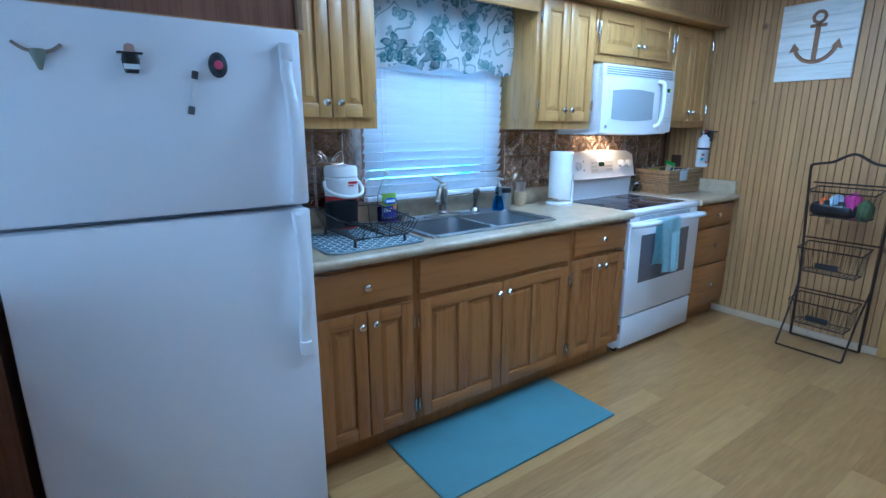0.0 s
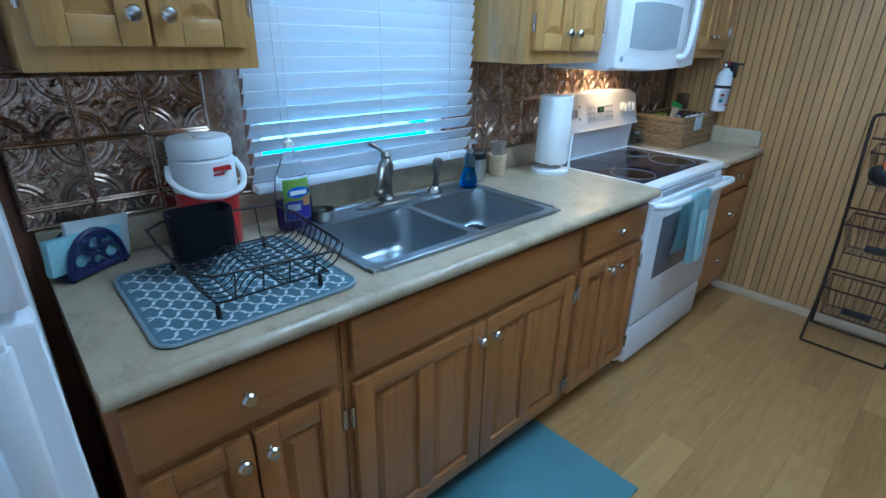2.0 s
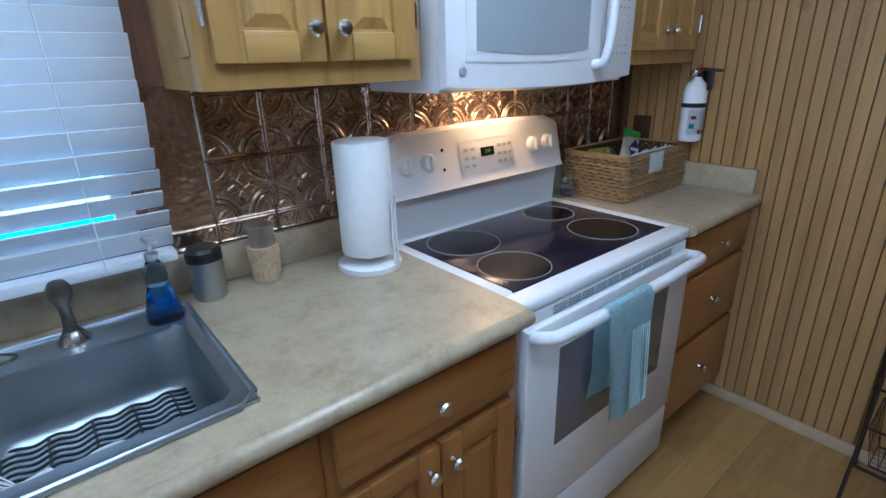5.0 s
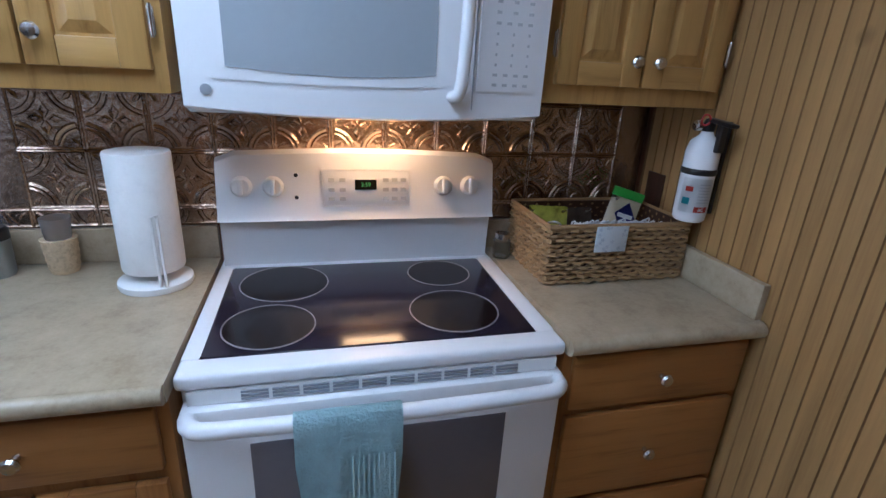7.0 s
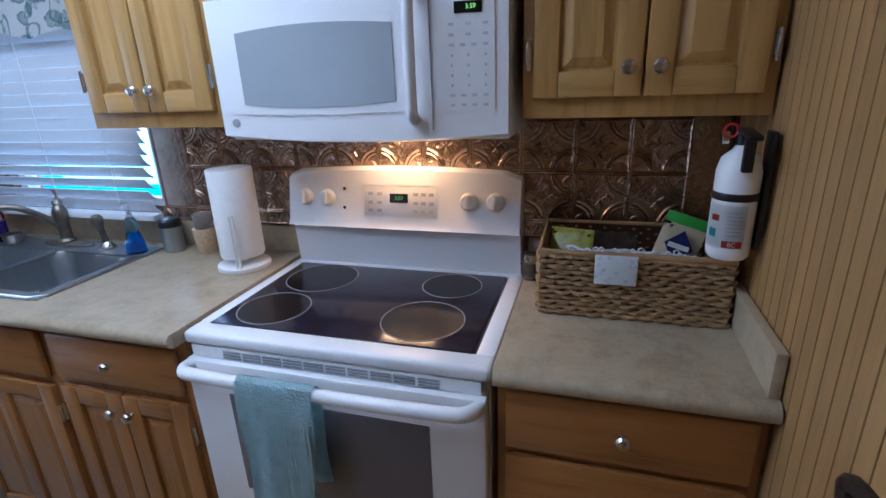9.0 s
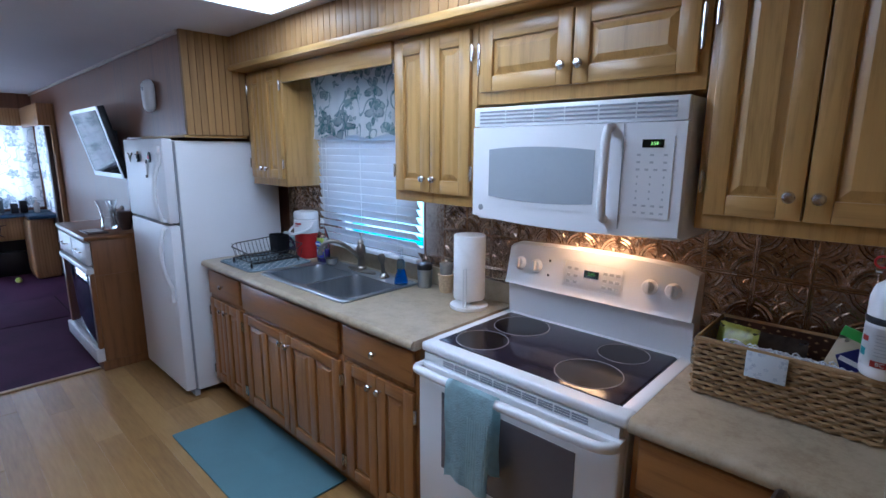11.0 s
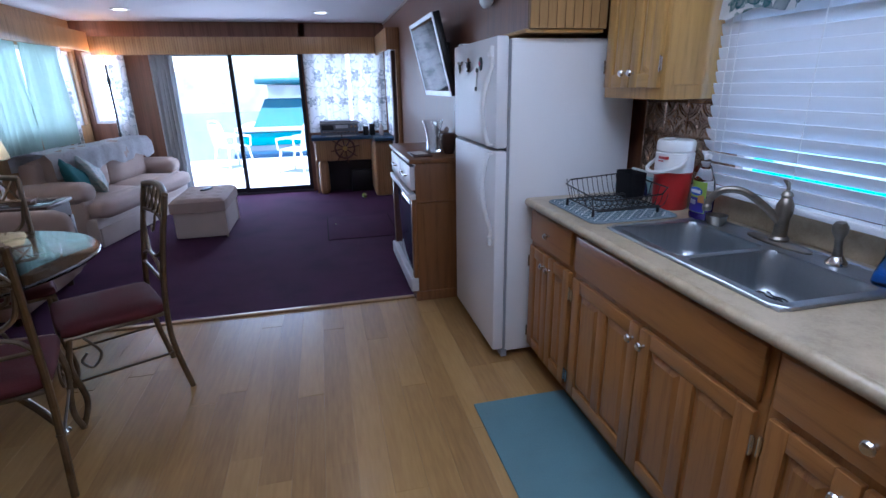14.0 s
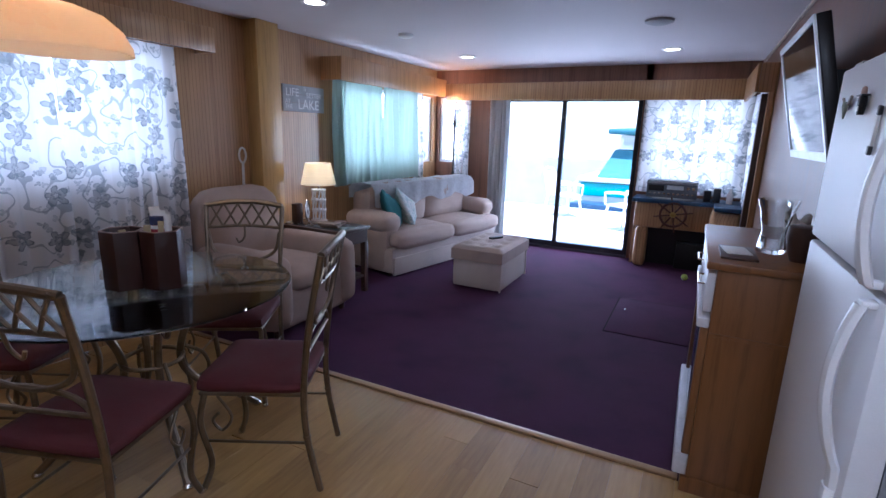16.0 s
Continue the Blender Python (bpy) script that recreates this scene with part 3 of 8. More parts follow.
def hinge_at(parent, at):
    bm = bmesh.new()
    bx(bm, (-0.006, -0.004, -0.026), (0.006, 0.003, 0.026), 0.002)
    lathe(bm, [(0.004, -0.03), (0.004, 0.03)], (0, -0.004, 0), 8)
    part("hinge", bm, chrome, parent, "nickel hinge", at=pose(*at))


def base_unit(x0, x1, label, drawers, doors, panels=1, top=0.872, y0=1.625):
    """A base cabinet: carcase with toe kick, drawer fronts (z0, z1, knob) and doors."""
    c = thing("base_cabinet", (x0, y0, 0), label, "cabinet", "base cabinets")
    w = x1 - x0
    bm = bmesh.new()
    bx(bm, (0, 0.0, 0.10), (w, 0.575, top), 0.002)
    if top < 0.87:
        bx(bm, (0, 0.0, top), (w, 0.025, 0.872))
    bx(bm, (0.0, 0.06, 0.0), (w, 0.57, 0.098))
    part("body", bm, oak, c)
    for z0, z1, kn in drawers:
        bm = bmesh.new()
        bx(bm, (0.02, -0.02, z0), (w - 0.02, -0.0006, z1), 0.006, 2)
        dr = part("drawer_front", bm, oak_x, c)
        if kn:
            knob_at(dr, (w / 2, -0.02, (z0 + z1) / 2))
    if doors:
        z0, z1 = doors
        half = (w - 0.046) / 2
        for k in range(2):
            x = 0.02 + k * (half + 0.006)
            kx = half - 0.028 if k == 0 else 0.028
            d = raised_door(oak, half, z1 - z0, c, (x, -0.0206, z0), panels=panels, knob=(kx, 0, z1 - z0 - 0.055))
            for hz in (0.07, z1 - z0 - 0.09):
                hinge_at(d, (-0.010 if k == 0 else half + 0.010, 0.004, hz))
    return c


base_unit(0.551, 1.016, "oak base cabinet with a drawer over two doors, beside the fridge", [(0.705, 0.855, True)], (0.115, 0.675))
base_unit(1.018, 2.002, "wide oak sink cabinet with a false drawer front and two doors", [(0.700, 0.855, False)], (0.115, 0.672), panels=2, top=0.70)
base_unit(2.004, 2.492, "oak base cabinet with a drawer over two doors, beside the stove", [(0.715, 0.855, True)], (0.115, 0.685))
base_unit(3.304, 3.821, "oak base cabinet with three drawers beside the beadboard wall", [(0.715, 0.862, True), (0.440, 0.695, True), (0.125, 0.420, True)], None, y0=1.645)


def worktop(x0, x1, label, hole=None, side=False, y0=1.595):
    w = thing("worktop", (x0, y0, 0.874), label, "worktop")
    L, D = x1 - x0, 2.225 - y0
    if hole:
        a, b, c, d = hole
        t = bmesh.new()
        q = [[[t.verts.new((x, y, z)) for x, y in r] for r in (((0, 0), (L, 0), (L, D), (0, D)), ((a, c), (b, c), (b, d), (a, d)))] for z in (0, 0.04)]
        for i in range(4):
            j = (i + 1) % 4
            for lv in q:
                t.faces.new((lv[0][i], lv[0][j], lv[1][j], lv[1][i]))
            for r in (0, 1):
                t.faces.new((q[0][r][i], q[0][r][j], q[1][r][j], q[1][r][i]))
        part("slab", t, laminate, w, flat=True)
    else:
        part("slab", B(((0, 0, 0), (L, D, 0.04))), laminate, w, flat=True)
    bm = bmesh.new()
    tube(bm, [(0.002, 0.0, 0.02), (L - 0.002, 0.0, 0.02)], 0.0199, 14)
    part("rounded_edge", bm, laminate, w)
    part("upstand", B(((0, D - 0.022, 0.0405), (L, D, 0.135)), bev=0.004), laminate, w)
    if side:
        part("side_upstand", B(((L - 0.021, 0.01, 0.0405), (L, D - 0.023, 0.135)), bev=0.003), laminate, w)
    return w


worktop(0.551, 2.498, "tan stone-patterned laminate worktop with a sink cut-out", (0.620, 1.360, 0.098, 0.51))
worktop(3.298, 3.823, "short tan laminate worktop with a side upstand", None, True, 1.622)


# sink
def basin(bm, x0, x1, y0, y1, depth, r=0.06):
    t = bmesh.new()
    rings = []
    for z, ins in ((0.0076, -0.016), (0.0060, -0.002), (-0.02, 0.006), (-depth + 0.045, 0.010), (-depth + 0.022, 0.015), (-depth + 0.009, 0.024), (-depth + 0.002, 0.040), (-depth, 0.065)):
        ring = []
        for cx, cy, a0 in ((x1, y1, 0), (x0, y1, 90), (x0, y0, 180), (x1, y0, 270)):
            sx, sy = (-1 if cx == x1 else 1), (-1 if cy == y1 else 1)
            for k in range(6):
                a = radians(a0 + 90 * k / 5)
                rr = r
                ring.append(t.verts.new((cx + sx * (ins + rr) + rr * math.cos(a), cy + sy * (ins + rr) + rr * math.sin(a), z)))
        rings.append(ring)
    for a, b in zip(rings, rings[1:]):
        for j in range(len(a)):
            t.faces.new((a[j], b[j], b[(j + 1) % len(a)], a[(j + 1) % len(a)]))
    t.faces.new(rings[-1])
    join(bm, t)


sink = thing("sink", (1.150, 1.672, 0.9145), "double-bowl stainless steel drop-in sink", "sink")
SX, SY = 0.785, 0.475
bm = bmesh.new()
for a, b in (((0, 0), (SX, 0.035)), ((0, 0.366), (SX, SY)), ((0, 0.035), (0.03, 0.366)), ((0.380, 0.035), (0.405, 0.366)), ((SX - 0.03, 0.035), (SX, 0.366))):
    bx(bm, (a[0], a[1], 0.0), (b[0], b[1], 0.007))
part("rim", bm, steel, sink, flat=True)
bm = bmesh.new()
tube(bm, [Vector((p[0], p[1], 0.005)) for p in ([(0.03, 0), (SX - 0.03, 0), (SX, 0.03), (SX, SY - 0.03), (SX - 0.03, SY), (0.03, SY), (0, SY - 0.03), (0, 0.03)])], 0.007, 8, True)
part("rolled_edge", bm, steel, sink)
for x0, x1 in ((0.022, 0.388), (0.397, SX - 0.022)):
    bm = bmesh.new()
    basin(bm, x0, x1, 0.027, 0.374, 0.145)
    bo = part("bowl", bm, steel, sink)
    bm = bmesh.new()
    lathe(bm, [(0.045, 0.004), (0.045, 0.006), (0.036, 0.005), (0.030, 0.002), (0.012, 0.0015), (0.010, 0.006), (0.001, 0.006)], ((x0 + x1) / 2, 0.20, -0.1445))
    part("drain", bm, chrome, bo, "round steel drain")

fau = thing("faucet", (1.51, 2.105, 0.9215), "antique pewter kitchen faucet with a curved spout", "faucet")
part("base_plate", lathe(bmesh.new(), [(0.055, 0), (0.055, 0.006), (0.045, 0.012), (0.02, 0.014)], seg=28, m=Matrix.Diagonal((2.3, 0.62, 1, 1))), nickel, fau)
part("column", lathe(bmesh.new(), [(0.028, 0.012), (0.022, 0.03), (0.020, 0.09), (0.026, 0.105), (0.026, 0.135), (0.020, 0.15), (0.012, 0.165)], (0.0, 0, 0)), nickel, fau)
part("spout", tube(bmesh.new(), curve([(0, -0.005, 0.070), (-0.035, -0.045, 0.125), (-0.080, -0.100, 0.172), (-0.122, -0.145, 0.170), (-0.147, -0.168, 0.135), (-0.152, -0.172, 0.108)]), [0.0125] * 32 + [0.0115] * 6 + [0.015] * 3, 12), nickel, fau)
part("spout_tip", lathe(bmesh.new(), [(0.013, 0.094), (0.0155, 0.098), (0.0155, 0.110), (0.012, 0.114)], (-0.152, -0.172, 0), 16), nickel, fau)
part("finial", lathe(bmesh.new(), [(0.015, 0.160), (0.019, 0.168), (0.013, 0.180), (0.003, 0.184)], seg=18), nickel, fau)
part("lever", tube(bmesh.new(), curve([(0, 0, 0.172), (-0.022, 0.022, 0.195), (-0.050, 0.034, 0.212)]), [0.006] * 9 + [0.0075] * 8, 10), nickel, fau)
part("base_collar", lathe(bmesh.new(), [(0.030, 0.012), (0.031, 0.020), (0.026, 0.028)], seg=22), nickel, fau)
spr = thing("side_sprayer", (1.725, 2.095, 0.9215), "pewter side sprayer on the sink ledge", "sprayer")
part("holder", lathe(bmesh.new(), [(0.03, 0), (0.03, 0.006), (0.018, 0.022), (0.014, 0.03)]), chrome, spr)
part("spray_head", lathe(bmesh.new(), [(0.013, 0.03), (0.010, 0.06), (0.011, 0.085), (0.020, 0.105), (0.021, 0.122), (0.014, 0.135), (0.004, 0.138)], m=pose(0, 0, 0, 8)), nickel, spr)

# window, blind and valance over the sink
win = thing("window_1", (0, 0, 0), "kitchen window behind a white blind", "window", kind="structure")
part("window_frame", B(((WX0, KW + 0.03, WZ0), (WX0 + 0.04, KW + 0.08, WZ1)), ((WX1 - 0.04, KW + 0.03, WZ0), (WX1, KW + 0.08, WZ1)), ((WX0 + 0.04, KW + 0.03, WZ0), (WX1 - 0.04, KW + 0.08, WZ0 + 0.04)), ((WX0 + 0.04, KW + 0.03, WZ1 - 0.04), (WX1 - 0.04, KW + 0.08, WZ1)), ((WX0 + 0.04, KW + 0.035, 1.50), (WX1 - 0.04, KW + 0.075, 1.53))), white_plastic, win, flat=True)
g = part("pane", B(((WX0 + 0.04, KW + 0.05, WZ0 + 0.04), (WX1 - 0.04, KW + 0.055, WZ1 - 0.04))), clear, win, flat=True)
g.visible_shadow = False
blind = thing("window_blind", (1.068, 2.15, 1.05), "white slatted blind hanging closed over the window", "blind")
BWD = 0.875
bm = bmesh.new()
bx(bm, (0, -0.024, -0.024), (BWD, 0.024, 0.0), 0.006, 2)
part("bottom_rail", bm, slat_white, blind)
part("head_rail", B(((0, -0.03, 0.92), (BWD, 0.03, 0.97)), bev=0.004), slat_white, blind)
t = bmesh.new()
rows = []
for k in range(7):
    u = -1 + 2 * k / 6
    rows.append((u * 0.029, 0.005 * (1 - u * u)))
vs = [[t.verts.new((x, y, z + dz)) for y, z in rows] for x in (0, BWD) for dz in (0, 0.0028)]
for a, b in ((vs[0], vs[2]), (vs[1], vs[3])):
    for k in range(6):
        t.faces.new((a[k], a[k + 1], b[k + 1], b[k]))
for e in (0, 2):
    for k in range(6):
        t.faces.new((vs[e][k], vs[e][k + 1], vs[e + 1][k + 1], vs[e + 1][k]))
for k in (0, 6):
    t.faces.new((vs[0][k], vs[2][k], vs[3][k], vs[1][k]))
first = part("slat", t, slat_white, blind, at=pose(0, 0, 0.03, 122))
for k in range(1, 21):
    tilt = 114 if k > 6 else (130, 135, 136, 133, 127, 120, 116)[k]
    piece("slat", first.data, blind, pose(0.002 * math.sin(k * 2.3), 0, 0.028 + k * 0.0425, tilt + 1.5 * math.sin(k * 1.7), 0, 0.12 * math.sin(k * 3.1)))
for x in (0.11, 0.44, 0.74):
    part("ladder_cord", tube(bmesh.new(), [(x, -0.033, -0.01), (x, -0.033, 0.93)], 0.0012, 5), white_plastic, blind)
part("wand", tube(bmesh.new(), [(0.075, -0.04, 0.90), (0.085, -0.045, 0.12)], 0.0016, 6), white_plastic, blind)


def drape(w, h, folds, depth, material, parent, name="panel", at=(0, 0, 0), gather=0.0, wavy=0.0, seed=0, rz=0.0):
    """A hanging cloth in the x-z plane with uneven folds, top edge at z = h."""
    nx, nz = int(folds * 9), 14
    t = bmesh.new()
    rn = random.Random(seed)
    ph = [rn.uniform(0, 6.28) for _ in range(4)]
    grid = []
    for j in range(nz + 1):
        v = j / nz
        row = []
        for i in range(nx + 1):
            u = i / nx
            a = u * folds * 2 * math.pi + 0.8 * math.sin(u * 7 + ph[0])
            dep = depth * (0.7 + 0.3 * math.sin(u * 11 + ph[1])) * (0.55 + 0.45 * (1 - v))
            x = w * u + 0.25 * depth * math.sin(a * 2 + ph[2]) - (u - 0.5) * w * gather * math.sin(v * math.pi)
            z = h * v + (wavy * math.sin(u * folds * 3.1 + ph[3]) * (1 - v))
            row.append(t.verts.new((x, dep * math.sin(a) + 0.01 * math.sin(v * 5 + u * 9), z)))
        grid.append(row)
    for j in range(nz):
        for i in range(nx):
            t.faces.new((grid[j][i], grid[j][i + 1], grid[j + 1][i + 1], grid[j + 1][i]))
    bmesh.ops.solidify(t, geom=t.faces[:], thickness=0.0015)
    return part(name, t, material, parent, at=pose(*at, 0, 0, rz))


val = thing("window_valance", (1.10, 2.085, 1.675), "white valance with teal flowers over the kitchen window", "valance")
drape(0.88, 0.42, 7, 0.016, floral_teal, val, wavy=0.012, seed=3)
part("rod", tube(bmesh.new(), [(-0.04, 0.02, 0.40), (0.90, 0.02, 0.40)], 0.008, 8), white_plastic, val)


# wall cabinets
def wall_unit(x0, x1, z0, z1, label, knobs=True, hinge=True, yf=1.94):
    c = thing("wall_cabinet", (x0, yf, z0), label, "cabinet", "wall cabinets")
    w, h = x1 - x0, z1 - z0
    part("body", B(((0, 0, 0), (w, KW - yf - 0.002, h)), bev=0.002), upper_oak, c)
    half = (w - 0.056) / 2
    lo = 0.045
    for k in range(2):
        x = 0.025 + k * (half + 0.006)
        kx = half - 0.028 if k == 0 else 0.028
        d = raised_door(upper_oak, half, h - lo - 0.02, c, (x, -0.0206, lo), knob=(kx, 0, 0.06))
        for hz in (0.09, h - lo - 0.11):
            hinge_at(d, (-0.010 if k == 0 else half + 0.010, 0.004, hz))
    return c


wall_unit(0.60, 1.035, 1.385, 2.075, "honey oak wall cabinet with two raised-panel doors, by the fridge")
wall_unit(2.008, 2.490, 1.38, 2.075, "honey oak wall cabinet with two raised-panel doors, by the window")
wall_unit(2.494, 3.306, 1.775, 2.075, "short honey oak wall cabinet over the microwave")
wall_unit(3.310, 3.821, 1.39, 2.075, "honey oak wall cabinet with two doors beside the beadboard wall")
solid("light_valance_board", (1.037, 1.925, 1.98), (2.006, 1.945, 2.075), upper_oak_x, "honey oak board bridging the wall cabinets over the window", "trim", bev=0.002)
for x, s in ((1.0353, 1), (2.0077, -1)):
    bm = bmesh.new()
    bx(bm, (min(x, x + s * 0.003), 1.975, 1.44), (max(x, x + s * 0.003), 2.19, 1.95), 0.001)
    tagged(part("cabinet_side_panel", bm, upper_oak), "raised oak side panel of the wall cabinet", "trim", "", "structure")

# fridge
fr = thing("fridge", (-0.257, 1.43, 0), "white top-freezer fridge with pebbled doors", "fridge")
part("cabinet", B(((0.004, 0.075, 0.04), (0.768, 0.73, 1.655)), bev=0.008), enamel, fr)
part("kick_grille", B(((0.02, 0.05, 0.012), (0.775, 0.08, 0.05))), grey_seal, fr, flat=True)
part("gasket", B(((0.012, 0.062, 0.06), (0.765, 0.0745, 1.65))), grey_seal, fr, flat=True)
for z0, z1, nm in ((0.055, 1.142, "fridge_door"), (1.156, 1.665, "freezer_door")):
    part(nm, B(((0, 0, z0), (0.77, 0.061, z1)), bev=0.010), enamel_pebble, fr)
for z0, z1, up in ((1.170, 1.580, True), (0.70, 1.128, False)):
    near, far = (z0, z1) if up else (z1, z0)
    t = bmesh.new()
    rows = []
    for i in range(17):
        u = i / 16
        z = near + (far - near) * u
        out = 0.012 + 0.046 * math.sin(math.pi * min(1, u * 1.02 + 0.10)) ** 0.8 if u < 0.9 else 0.012 + 0.046 * math.sin(math.pi * min(1, u * 1.02 + 0.10)) ** 0.8 * (1 - (u - 0.9) * 5)
        half = 0.021 - 0.004 * u
        rows.append([t.verts.new((0.722 + dx * half, -out + dy, z)) for dx, dy in ((-1, 0.010), (-0.8, -0.002), (-0.35, -0.007), (0.35, -0.007), (0.8, -0.002), (1, 0.010), (0.6, 0.016), (-0.6, 0.016))])
    for p, q in zip(rows, rows[1:]):
        for k in range(8):
            t.faces.new((p[k], p[(k + 1) % 8], q[(k + 1) % 8], q[k]))
    t.faces.new(rows[0][::-1])
    t.faces.new(rows[-1])
    h = part("handle", t, enamel, fr, "smooth white bowed handle")
    end = far + (0.045 if up else -0.045)
    part("handle_cap", B(((0.703, -0.022, min(end, far - 0.004)), (0.741, -0.0005, max(end, far + 0.004))), bev=0.005), enamel, fr)
    part("handle_foot", B(((0.706, -0.030, near - 0.006), (0.738, -0.0005, near + 0.010)), bev=0.004), enamel, fr)
part("hinge_cover", B(((0.02, 0.02, 1.6655), (0.10, 0.09, 1.68)), bev=0.004), enamel, fr)


# microwave
mw = thing("microwave", (2.522, 1.885, 1.343), "white over-the-range microwave with a green clock", "microwave")
W, Hh = 0.764, 0.417
part("case", B(((0, 0.03, 0.004), (W, KW - 1.885 - 0.002, Hh)), bev=0.006), enamel, mw)
bm = bmesh.new()
t = bmesh.new()
cols = []
for i in range(13):
    u = i / 12
    dip = 0.030 * (1 - (2 * u - 1) ** 2)
    bulge = -0.018 * (1 - (2 * u - 1) ** 2)
    cols.append([t.verts.new((W * u, y + (bulge if y < 0.02 else 0), z)) for y, z in ((0.029, 0.012 - dip * 0.5), (0.0, 0.020 - dip * 0.5), (0.0, 0.345), (0.029, 0.345))])
for a, b in zip(cols, cols[1:]):
    for k in range(4):
        t.faces.new((a[k], a[(k + 1) % 4], b[(k + 1) % 4], b[k]))
t.faces.new(cols[0])
t.faces.new(cols[-1][::-1])
bmesh.ops.bevel(t, geom=[e for e in t.edges if e.calc_face_angle(0) > 1.0], offset=0.006, segments=2, affect="EDGES")
join(bm, t)
part("front", bm, enamel, mw)
part("vent_panel", B(((0, 0.002, 0.348), (W, 0.029, Hh)), bev=0.005), enamel, mw)
for k in range(4):
    part("vent_slot", B(*[((0.03 + j * 0.118, -0.0005, 0.358 + k * 0.013), (0.142 + j * 0.118, 0.004, 0.364 + k * 0.013)) for j in range(6)]), grey_seal, mw, flat=True)


def slab_curved(x0, x1, z0, z1, bow, off, material, name, parent, lab="", th=0.003):
    """A thin plate on the bowed microwave front, its upper and lower edges arched by bow."""
    t = bmesh.new()
    cs = []
    for i in range(11):
        u = i / 10
        x = x0 + (x1 - x0) * u
        k = 1 - (2 * u - 1) ** 2
        y = -0.018 * (1 - (2 * x / W - 1) ** 2) - off
        cs.append([t.verts.new((x, yy, z)) for yy, z in ((y, z0 - bow * k), (y, z1 + bow * k), (y + th, z1 + bow * k), (y + th, z0 - bow * k))])
    for a, b in zip(cs, cs[1:]):
        for k in range(4):
            t.faces.new((a[k], a[(k + 1) % 4], b[(k + 1) % 4], b[k]))
    t.faces.new(cs[0])
    t.faces.new(cs[-1][::-1])
    return part(name, t, material, parent, lab)


slab_curved(0.055, 0.535, 0.075, 0.300, 0.006, 0.0030, enamel, "window_surround", mw)
slab_curved(0.085, 0.505, 0.098, 0.266, 0.011, 0.0050, mw_glass, "window", mw, "pale grey mesh window")
slab_curved(0.60, 0.735, 0.070, 0.305, 0.0, 0.0030, enamel, "keypad_panel", mw)
slab_curved(0.648, 0.708, 0.274, 0.297, 0.0, 0.0050, display, "clock_display", mw, "black clock display")
part("door_seam", B(((0.590, -0.0150, 0.03), (0.592, -0.004, 0.343))), grey_seal, mw, flat=True)
part("handle", tube(bmesh.new(), curve([(0.545, -0.012, 0.055), (0.553, -0.050, 0.075), (0.557, -0.062, 0.20), (0.557, -0.055, 0.315), (0.552, -0.014, 0.335)]), 0.0135, 10), enamel, mw, "white arched handle")
part("badge", lathe(bmesh.new(), [(0.011, 0), (0.011, 0.003), (0.009, 0.004)], (0.045, -0.004, 0.052), 20, pose(0, 0, 0, 90)), grey_seal, mw, "small round grey badge")
for r in range(9):
    n = (3, 3, 4, 3, 3, 3, 3, 4, 4)[r]
    z = 0.253 - r * 0.021
    bm = bmesh.new()
    for c in range(n):
        x = 0.640 + c * (0.075 / (n - 1) if n > 1 else 0)
        y = -0.018 * (1 - (2 * x / W - 1) ** 2) - 0.0035
        wv = 0.011 if r in (0, 1, 2, 7, 8) else 0.0045
        bx(bm, (x - wv / 2, y - 0.0008, z - 0.003), (x + wv / 2, y, z + 0.003))
    part("key_row", bm, key_grey, mw, "grey printed keys", flat=True)["kind"] = "stuff"


def text_mesh(words, size, material, parent, at, name="lettering", label=""):
    """Letters of the built-in font as a thin mesh, reading along x and facing -y."""
    cu = bpy.data.curves.new(name, "FONT")
    cu.body, cu.size, cu.extrude, cu.align_x, cu.align_y = words, size, 0.0003, "CENTER", "CENTER"
    tmp = new("tmp", cu)
    dg = bpy.context.evaluated_depsgraph_get()
    me = bpy.data.meshes.new_from_object(tmp.evaluated_get(dg))
    bpy.data.objects.remove(tmp)
    me.name = name
    me.materials.clear()
    me.materials.append(material)
    ob = new(name, me)
    ob.parent = parent
    ob.matrix_basis = at
    if label:
        ob["label"] = label
    return ob


text_mesh("3:59", 0.0135, digits, mw, pose(0.686, -0.0213, 0.285, 90), "clock_digits", "green clock digits reading 3:59")

# stove
st = thing("stove", (2.503, 1.60, 0), "white freestanding electric range with a black glass cooktop", "stove")
SW = 0.790
part("body", B(((0.004, 0.05, 0.03), (SW - 0.004, 0.60, 0.873)), bev=0.004), enamel, st)
bm = bmesh.new()
bx(bm, (0, 0.020, 0.874), (SW, 0.085, 0.908), 0.011, 3)
bx(bm, (0, 0.080, 0.862), (0.045, 0.56, 0.908), 0.008)
bx(bm, (SW - 0.045, 0.080, 0.862), (SW, 0.56, 0.908), 0.008)
bx(bm, (0, 0.54, 0.862), (SW, 0.62, 0.905), 0.006)
part("cooktop_rim", bm, enamel, st)
bm = bmesh.new()
bx(bm, (0.032, 0.072, 0.88), (SW - 0.045, 0.538, 0.909), 0.010, 3)
ct = part("cooktop_glass", bm, ceramic_glass, st, "black ceramic glass cooktop")
for cx, cy, r in ((0.157, 0.190, 0.098), (0.179, 0.415, 0.110), (0.581, 0.205, 0.107), (0.596, 0.432, 0.087)):
    part("burner", lathe(bmesh.new(), [(r, 0.9088), (r, 0.9094), (0.001, 0.9094)], (cx, cy, 0), 40), burner, ct)
    t = bmesh.new()
    tube(t, arc((cx, cy, 0.9096), r, 0, 352, 44, "xy"), 0.0016, 5, True)
    part("burner_ring", t, ring_mark, ct, "thin pale burner ring")
